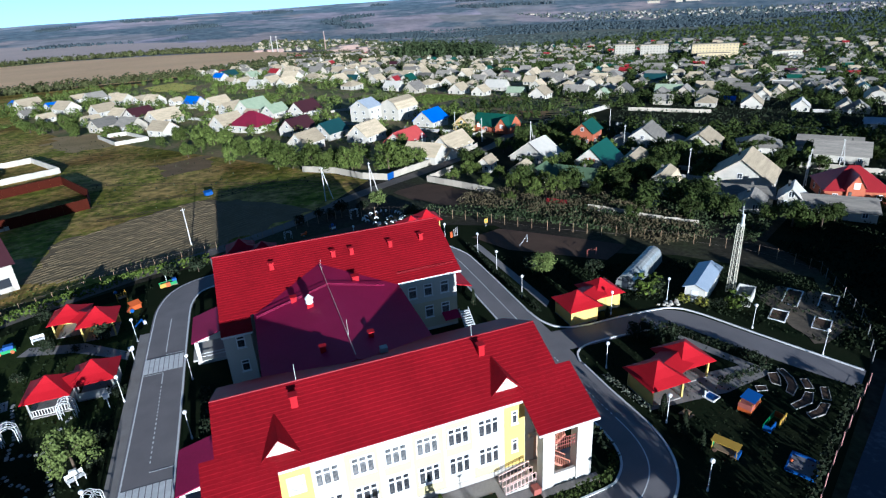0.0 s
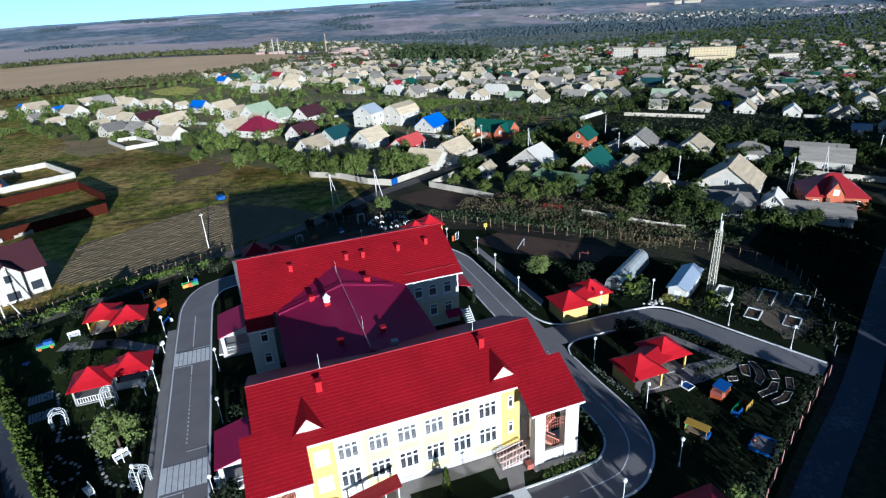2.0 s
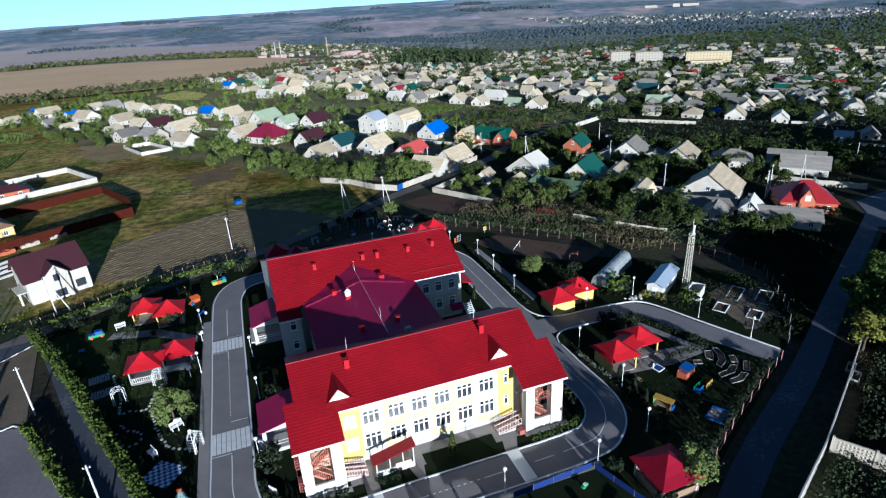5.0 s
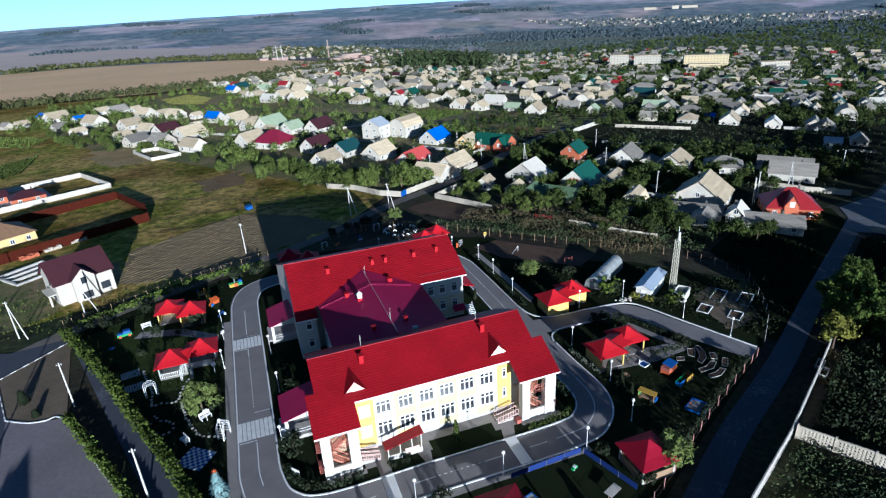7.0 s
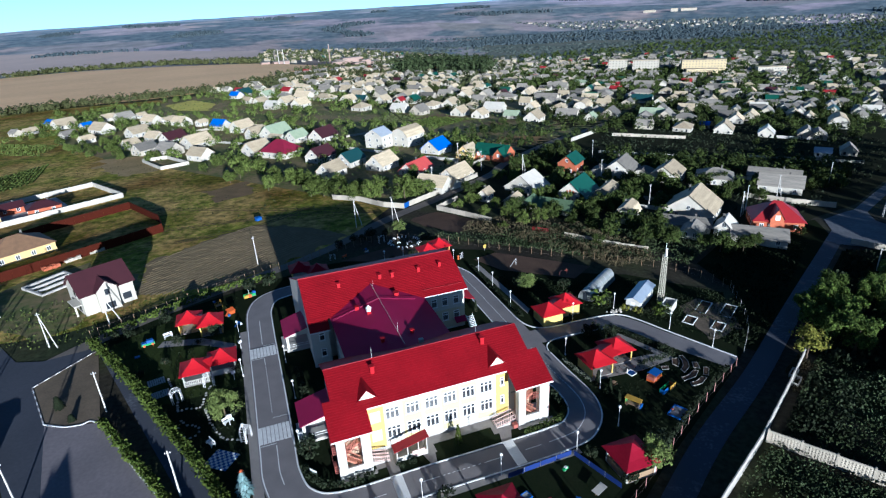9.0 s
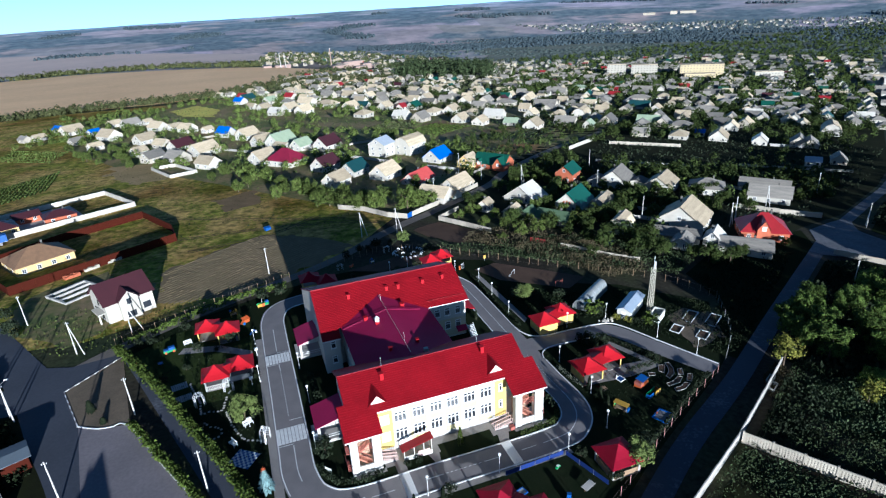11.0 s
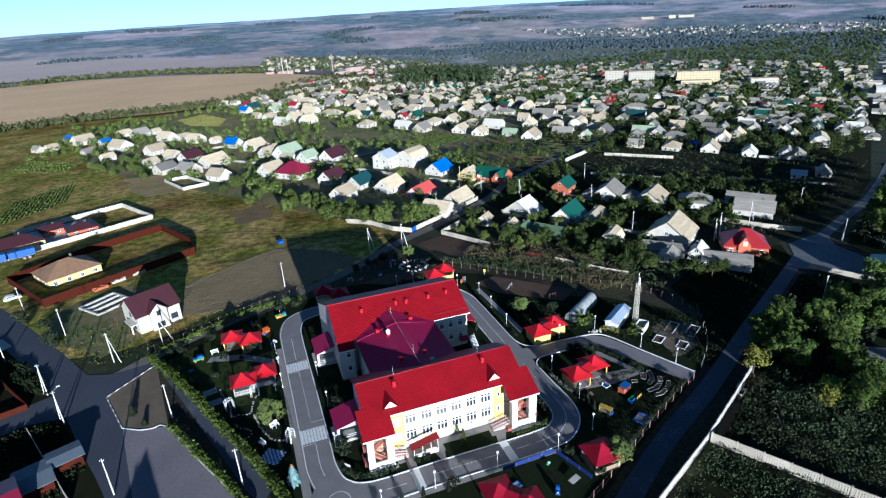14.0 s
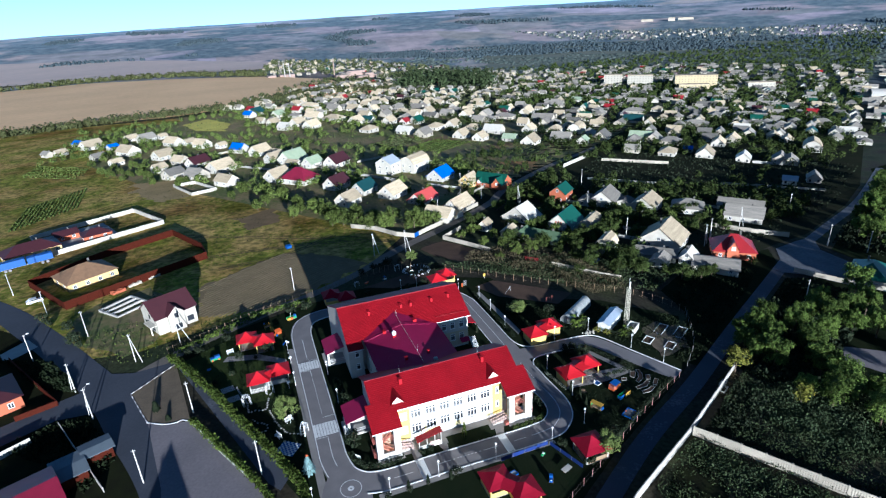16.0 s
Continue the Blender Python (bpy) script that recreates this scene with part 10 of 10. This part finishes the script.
def crop_rows(label, a, across, along, rows, mat, seed):
    """Rows of low leafy crops from the corner a."""
    rw_ = random.Random(seed)
    mb = MB()
    for i in range(rows):
        n = int(math.hypot(*along) / 0.35)
        for k in range(n):
            u, v = i / (rows - 1), (k + rw_.random()) / n
            x = a[0] + across[0] * u + along[0] * v + rw_.uniform(-0.35, 0.35)
            y = a[1] + across[1] * u + along[1] * v + rw_.uniform(-0.35, 0.35)
            s, q = rw_.uniform(0.25, 0.5), rw_.uniform(0, math.tau)
            z = land(x, y) + 0.05
            mb.add([(x - s * math.cos(q), y - s * math.sin(q), z), (x + s * math.cos(q), y + s * math.sin(q), z), (x + 0.5 * s * math.cos(q), y + 0.5 * s * math.sin(q), z + s * 1.4), (x - 0.5 * s * math.cos(q), y - 0.6 * s * math.sin(q), z + s * 1.5)], [(0, 1, 2, 3)])
    return solo("crop_rows", mb, M[mat], label, "crops", kind="stuff")


crop_rows("rows of leafy vegetables on the common", (-103, 184), (20, 28), (-4, 44), 15, "leaf_garden_lit", 61)
crop_rows("rows of leafy vegetables on the common", (-98, 288), (2, 30), (-36, 28), 8, "leaf_garden_lit", 62)

crop_rows("rows of potatoes on an allotment", (114, 248), (-16, 17), (34, 32), 8, "leaf", 64)
crop_rows("rows of withered plants on an allotment", (92, 270), (-14, 15), (30, 30), 7, "leaf_far", 65)
crop_rows("rows of leafy plants on an allotment", (166, 222), (-12, 12), (28, 26), 6, "leaf_dark", 66)
sheet("dry_grass", [(134.6, 207.1), (160.0, 203.3), (143.3, 176.1), (125.9, 181.5)], 0.06, M["dry_grass"], "patch of rust-brown dry grass", step=3.0, ragged=5.0)
sheet("dug_plot", [(128, 280), (150, 300), (140, 312), (118, 294)], 0.05, M["plough"], "dug brown allotment plot", step=4.0, ragged=3.0)
sheet("dug_plot", [(156, 246), (176, 264), (168, 274), (146, 256)], 0.05, M["plough"], "dug brown allotment plot", step=4.0, ragged=3.0)

# ploughed furrows on the common
fur = MB()
for k in range(24):
    s = k / 23
    a = (-5.5 - 17.5 * s, 55 + 23 * s)
    e = 9.5 * math.sin(math.pi * min(1.0, s * 1.15)) if s < 0.87 else 0.0
    line = curve_points([(a[0] - e - 0.1, a[1] - e * 0.7), a, (a[0] + 13, a[1] + 9.5), (a[0] + 25, a[1] + 17.5), (a[0] + 31 - 5 * s, a[1] + 18.6)], 1.0)
    line = [(x + 0.22 * noise.noise((x * 0.5, y * 0.5, k)), y + 0.22 * noise.noise((x * 0.5, y * 0.5, k + 50))) for x, y in line]
    o0, o1 = offset_line(line, -0.36), offset_line(line, 0.36)
    n = len(line)
    vs = [(x, y, land(x, y) + 0.03) for x, y in o0] + [(x, y, land(x, y) + 0.13 + 0.13 * noise.noise((x * 0.8, y * 0.8, 1.0))) for x, y in line] + [(x, y, land(x, y) + 0.03) for x, y in o1]
    fur.add(vs, [(i, n + i, n + i + 1, i + 1) for i in range(n - 1)] + [(n + i, 2 * n + i, 2 * n + i + 1, n + i + 1) for i in range(n - 1)])
solo("furrows", fur, M["ridge_soil"], "low ploughed ridges in sun-lightened soil colour", "furrows", kind="stuff")
bx = thing("blue_container", "small blue metal container on the common", "container", (5.4, 101.2, land(5.4, 101.2)), 25)
part("body", MB().box(-0.9, 0.9, -0.6, 0.6, 0, 0.9), M["blue"], bx)
part("lid", MB().slab([(-1.0, -0.7, 0.9), (1.0, -0.7, 0.9), (1.0, 0.7, 1.1), (-1.0, 0.7, 1.1)], 0.06), M["blue"], bx)
pile = thing("stone_pile", "heap of white painted stones at the bend", "stones", (67.2, 8.2, land(67.2, 8.2)), 0)
for k in range(11):
    a, r = k * 2.4, 0.25 + 0.12 * k
    st = MB().ball((r * math.cos(a) * 1.3, r * math.sin(a) * 0.6, 0.12), 0.22 + 0.07 * (k % 3), 6, 4, 0.65)
    part("stone", st, M["h_white"], pile)
for x, y in ((81.5, -19.6), (80.0, -21.4)):
    g = thing("concrete_trough", "grey concrete trough beside the street", "trough", (x, y, land(x, y)), 28, "concrete troughs")
    for v in ((-1.2, 1.2, -0.5, -0.38, 0, 0.7), (-1.2, 1.2, 0.38, 0.5, 0, 0.7), (-1.2, -1.08, -0.38, 0.38, 0, 0.7), (1.08, 1.2, -0.38, 0.38, 0, 0.7)):
        part("side", MB().box(*v), M["concrete"], g)


# ---- distance: blocks of flats, works, woods and hillside settlement ----
M["h_sand"] = shade("sand_yellow_block_wall", (0.5, 0.41, 0.235), (0.43, 0.35, 0.2), 0.9, 0.2, 3.0)


def flats(x, y, L, W, h, rz, floors, label, wall="h_cream"):
    g = thing("apartment_block", label, "building", (x, y, land(x, y)), rz)
    part("wall", MB().box(-L / 2, L / 2, -W / 2, W / 2, -4, h), M[wall], g)
    part("roof", MB().box(-L / 2 - 0.3, L / 2 + 0.3, -W / 2 - 0.3, W / 2 + 0.3, h, h + 0.6), M["slate"], g)
    n = int(L / 4)
    for f in range(floors):
        for k in range(n):
            xx = -L / 2 + L * (k + 0.5) / n
            zz = 1.4 + f * h / floors
            part("window", MB().box(xx - 0.7, xx + 0.7, -W / 2 - 0.06, -W / 2, zz, zz + 1.4), M["pane_far"], g)
    return g


flats(545, 667, 26, 13, 17, -36, 5, "cream five-storey block of flats")
flats(577, 645, 36, 13, 17, -36, 5, "cream five-storey block of flats")
flats(640, 600, 58, 14, 18, -34, 5, "long sand-yellow five-storey block of flats", "h_sand")
flats(615, 575, 40, 12, 8, -34, 2, "low sand-yellow school building", "h_sand")
flats(706, 545, 36, 14, 9, -30, 2, "pale two-storey public building")
g = thing("arched_hall", "pale metal hall with an arched roof", "building", (748, 392, land(748, 392)), -40)
for k in range(10):
    a0, a1 = math.pi * k / 10, math.pi * (k + 1) / 10
    part("roof_panel", MB().slab([(-22, -10 * math.cos(a0), 5 + 7 * math.sin(a0)), (22, -10 * math.cos(a0), 5 + 7 * math.sin(a0)), (22, -10 * math.cos(a1), 5 + 7 * math.sin(a1)), (-22, -10 * math.cos(a1), 5 + 7 * math.sin(a1))], 0.2), M["concrete"], g)
part("wall", MB().box(-21.8, 21.8, -9.8, 9.8, -4, 5.2), M["h_beige"], g)


M["h_pink"] = shade("faded_brick_wall", (0.34, 0.24, 0.2), (0.28, 0.2, 0.165), 0.9, 0.3, 4.0)


def stack(x, y, h, r, mat, label):
    g = thing("chimney_stack", label, "chimney", (x, y, land(x, y)), 0, "works chimneys")
    part("shaft", MB().rod((0, 0, -2), (0, 0, h), r, r * 0.6, 12), M[mat], g)
    part("collar", MB().rod((0, 0, h - 1), (0, 0, h + 0.4), r * 0.75, r * 0.75, 12), M["concrete"], g)


stack(172, 950, 32, 1.2, "h_pink", "tall brick works chimney")
stack(88, 948, 24, 0.9, "concrete", "pale slender works chimney")
stack(96, 946, 24, 0.9, "concrete", "pale slender works chimney")
for x, y, L, W, h in ((210, 962, 34, 16, 11), (190, 952, 20, 12, 7), (92, 962, 26, 12, 5), (232, 950, 16, 12, 8), (182, 938, 22, 9, 5), (250, 965, 24, 12, 5), (218, 935, 18, 9, 4), (66, 950, 14, 9, 4)):
    g = thing("works_building", "pale brick works building", "building", (x, y, land(x, y)), 10, "works")
    part("wall", MB().box(-L / 2, L / 2, -W / 2, W / 2, -4, h), M["h_pink"], g)
    part("roof", MB().box(-L / 2 - 0.4, L / 2 + 0.4, -W / 2 - 0.4, W / 2 + 0.4, h, h + 0.8), M["slate_dark"], g)
rg = random.Random(21)
for x, y, L in ((1586, 1914, 44), (1700, 1830, 56), (1650, 1850, 24)):
    g = thing("hilltop_building", "pale long building on the hill", "building", (x, y, land(x, y)), -42)
    part("wall", MB().box(-L / 2, L / 2, -9, 9, -6, 10 if L < 30 else 7), M["h_beige"], g)
    part("roof", MB().box(-L / 2 - 0.5, L / 2 + 0.5, -9.5, 9.5, 10 if L < 30 else 7, 11 if L < 30 else 8), M["slate"], g)


def wood_stuff(name, label, spots, h, r, n, leaf, mat, seed):
    """A wood of many trees in one mesh: stems and crowns of leaf clumps."""
    rw = random.Random(seed)
    mb = MB()
    for x, y in spots:
        z = land(x, y)
        hh = h * rw.uniform(0.7, 1.2)
        rr = r * rw.uniform(0.75, 1.2)
        mb.add([(x - 0.2, y, z - 1), (x + 0.2, y, z - 1), (x, y, z + hh * 0.7)], [(0, 1, 2)])
        for _ in range(n):
            u, a = rw.uniform(-0.8, 1), rw.uniform(0, math.tau)
            q = math.sqrt(max(0, 1 - u * u)) * (1 - 0.35 * max(0, u))
            p = Vector((x + rr * q * math.cos(a), y + rr * q * math.sin(a), z + hh * (0.55 + 0.45 * u)))
            s = leaf * rw.uniform(0.6, 1.3)
            nrm = Vector((q * math.cos(a) + rw.uniform(-0.45, 0.45), q * math.sin(a) + rw.uniform(-0.45, 0.45), u * 0.8 + rw.uniform(-0.2, 0.6))).normalized()
            t = nrm.orthogonal().normalized()
            b = nrm.cross(t)
            w = rw.uniform(0, math.tau)
            t, b = t * math.cos(w) + b * math.sin(w), b * math.cos(w) - t * math.sin(w)
            p += nrm * rw.uniform(-0.3, 0.25) * rr
            mb.add([p - t * s - b * s * 0.5, p + t * s - b * s * 0.6, p + t * s * 0.7 + b * s * 0.7, p - t * s * 0.6 + b * s * 0.8], [(0, 1, 2, 3)])
    return solo(name, mb, M[mat], label, "trees", kind="stuff")


def line_spots(pts, gap, wide, seed):
    rw = random.Random(seed)
    out = []
    for p in curve_points(pts, gap):
        for _ in range(2):
            out.append((p[0] + rw.uniform(-wide, wide), p[1] + rw.uniform(-wide, wide)))
    return out


# left trees take the sunlit leaf colour, right ones the shade-toned copy
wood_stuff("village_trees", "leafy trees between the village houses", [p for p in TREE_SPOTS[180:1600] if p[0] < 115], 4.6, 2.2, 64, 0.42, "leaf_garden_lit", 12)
wood_stuff("village_trees", "shade-toned leafy trees between the village houses", [p for p in TREE_SPOTS[180:1600] if p[0] >= 115], 4.6, 2.2, 64, 0.42, "leaf_garden", 16)
wood_stuff("village_trees", "green trees among distant village roofs", [p for p in TREE_SPOTS[1600:] if p[0] < p[1] * 0.55], 5.6, 2.8, 28, 0.9, "leaf_far", 13)
rf = random.Random(52)
park = [(590 + 130 * u - 60 * v, 575 + 95 * (1 - u) * 0.9 - 75 * v + 20) for u, v in ((rf.random(), rf.random()) for _ in range(90))]
park = [p for p in park if not any((p[0] - a) ** 2 + (p[1] - b) ** 2 < 17 ** 2 for a, b in ((640, 600), (615, 575), (577, 645), (600, 587), (630, 565)))]
wood_stuff("village_trees", "shade-toned tall trees among the roofs and flats", [p for p in TREE_SPOTS[1600:] if p[0] >= p[1] * 0.55] + park, 6.6, 3.3, 32, 0.9, "leaf_garden", 17)
wood_stuff("tree_belt", "green shelter belt along the near edge of the field", line_spots([(-330, 470), (-202, 515), (-116, 540), (-11, 556), (60, 610), (110, 668), (205, 690)], 3, 7, 1), 7.5, 3.4, 34, 0.9, "leaf_belt", 2)
wood_stuff("tree_belt", "dark shelter belt behind the harvested field", line_spots([(-800, 1180), (-382, 1150), (-282, 1214), (-110, 1180), (50, 1005)], 4.5, 10, 3), 10, 4.6, 26, 1.4, "leaf_belt", 4)
rw = random.Random(31)
wood_stuff("pine_wood", "dense dark pine wood beside the village", [(209 + u * 135 + v * 90, 691 - u * 42 + v * 200 + 30 * u * v) for u, v in ((rw.random(), rw.random()) for _ in range(330))], 19, 4, 28, 1.4, "leaf_nettle", 6)
far_spots = []
while len(far_spots) < 420:
    x, y = rw.uniform(40, 460), rw.uniform(890, 1500)
    if inside(x, y, FARV):
        far_spots.append((x, y))
wood_stuff("village_trees", "trees around the distant works and houses", far_spots, 7, 4.0, 26, 1.4, "leaf_far", 15)
rd = random.Random(77)
extra = []
ORCHARD = [(104, 44), (150, 60), (250, 112), (420, 180), (640, 320), (420, 350), (300, 330), (150, 205), (118, 150), (100, 100)]
while len(extra) < 300:
    x, y = rd.uniform(100, 640), rd.uniform(40, 350)
    if inside(x, y, ORCHARD) and not inside(x, y, STRIPS) and not inside(x, y, ALLOTMENT) and not near_line(x, y, STREET, 5) and not near_line(x, y, VILLAGE, 4) and not any((x - a) ** 2 + (y - b) ** 2 < (r * 0.62) ** 2 for a, b, r in PLACED):
        extra.append((x, y))
wood_stuff("orchard_trees", "dense shade-toned orchard trees between the houses", extra, 4.6, 2.3, 60, 0.42, "leaf_garden", 14)


def canopy(name, label, spots, h, r, mat, seed):
    """A far wood as one mesh of close uneven crowns."""
    rw_ = random.Random(seed)
    mb = MB()
    for x, y in spots:
        z = land(x, y)
        hh, rr = h * rw_.uniform(0.7, 1.25), r * rw_.uniform(0.8, 1.3)
        vs = []
        for f, q in ((0.0, 0.8), (0.5, 1.0), (0.85, 0.6)):
            vs += [(x + rr * q * rw_.uniform(0.7, 1.2) * math.cos(k * math.tau / 7), y + rr * q * rw_.uniform(0.7, 1.2) * math.sin(k * math.tau / 7), z - 1 + hh * f * rw_.uniform(0.9, 1.15)) for k in range(7)]
        vs.append((x, y, z + hh))
        fs = [(j * 7 + k, j * 7 + (k + 1) % 7, j * 7 + 7 + (k + 1) % 7, j * 7 + 7 + k) for j in range(2) for k in range(7)] + [(14 + k, 14 + (k + 1) % 7, 21) for k in range(7)]
        mb.add(vs, fs)
    return solo(name, mb, M[mat], label, "trees", kind="stuff", smooth=True)


arc = lambda r, a0, a1, n: [(20 + r * math.sin(radians(a0 + (a1 - a0) * k / n)), r * math.cos(radians(a0 + (a1 - a0) * k / n))) for k in range(n + 1)]
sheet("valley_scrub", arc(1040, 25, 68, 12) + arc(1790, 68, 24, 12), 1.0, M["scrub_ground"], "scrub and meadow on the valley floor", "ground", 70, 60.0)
spots = []
while len(spots) < 3800:
    r, az = rw.uniform(1090, 1520), radians(rw.uniform(4, 68))
    x, y = 20 + r * math.sin(az), r * math.cos(az)
    edge = 0.33 + 0.2 * noise.noise((r / 120, 3.0, 1.0))
    if noise.noise((az * r / 120, r / 80, 1.0)) + rw.uniform(-0.25, 0.25) > (0.0 if az > edge else 0.25):
        spots.append((x, y))
canopy("valley_scrub_trees", "thickets along the valley floor, greyed by painted haze", spots, 3.4, 4.6, "leaf_hill", 8)
spots = []
while len(spots) < 6000:
    az = radians(rw.uniform(12, 68))
    r = 1500 + 330 * rw.random() * (0.55 + 0.45 * math.sin(az * 1.6)) + 60 * noise.noise((az * 9, 1.0, 5.0))
    x, y = 20 + r * math.sin(az), r * math.cos(az)
    if noise.noise((az * r / 260, r / 60, 4.0)) > -0.28:
        spots.append((x, y))
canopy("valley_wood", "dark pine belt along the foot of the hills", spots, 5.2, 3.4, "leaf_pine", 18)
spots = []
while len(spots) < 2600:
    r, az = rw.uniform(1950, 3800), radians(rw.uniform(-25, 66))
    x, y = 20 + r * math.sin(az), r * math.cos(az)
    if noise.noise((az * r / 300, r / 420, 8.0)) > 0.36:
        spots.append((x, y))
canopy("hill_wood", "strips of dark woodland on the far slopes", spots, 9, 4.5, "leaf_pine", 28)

rh = random.Random(64)
slope = []
for _ in range(900):
    x = rh.uniform(1040, 2000)
    slope.append((x, 1640 - (x - 1150) * 1.12 + rh.uniform(-190, 260)))
canopy("hillside_trees", "garden trees among the houses on the far slope", slope, 5.5, 3.2, "leaf_hill", 9)
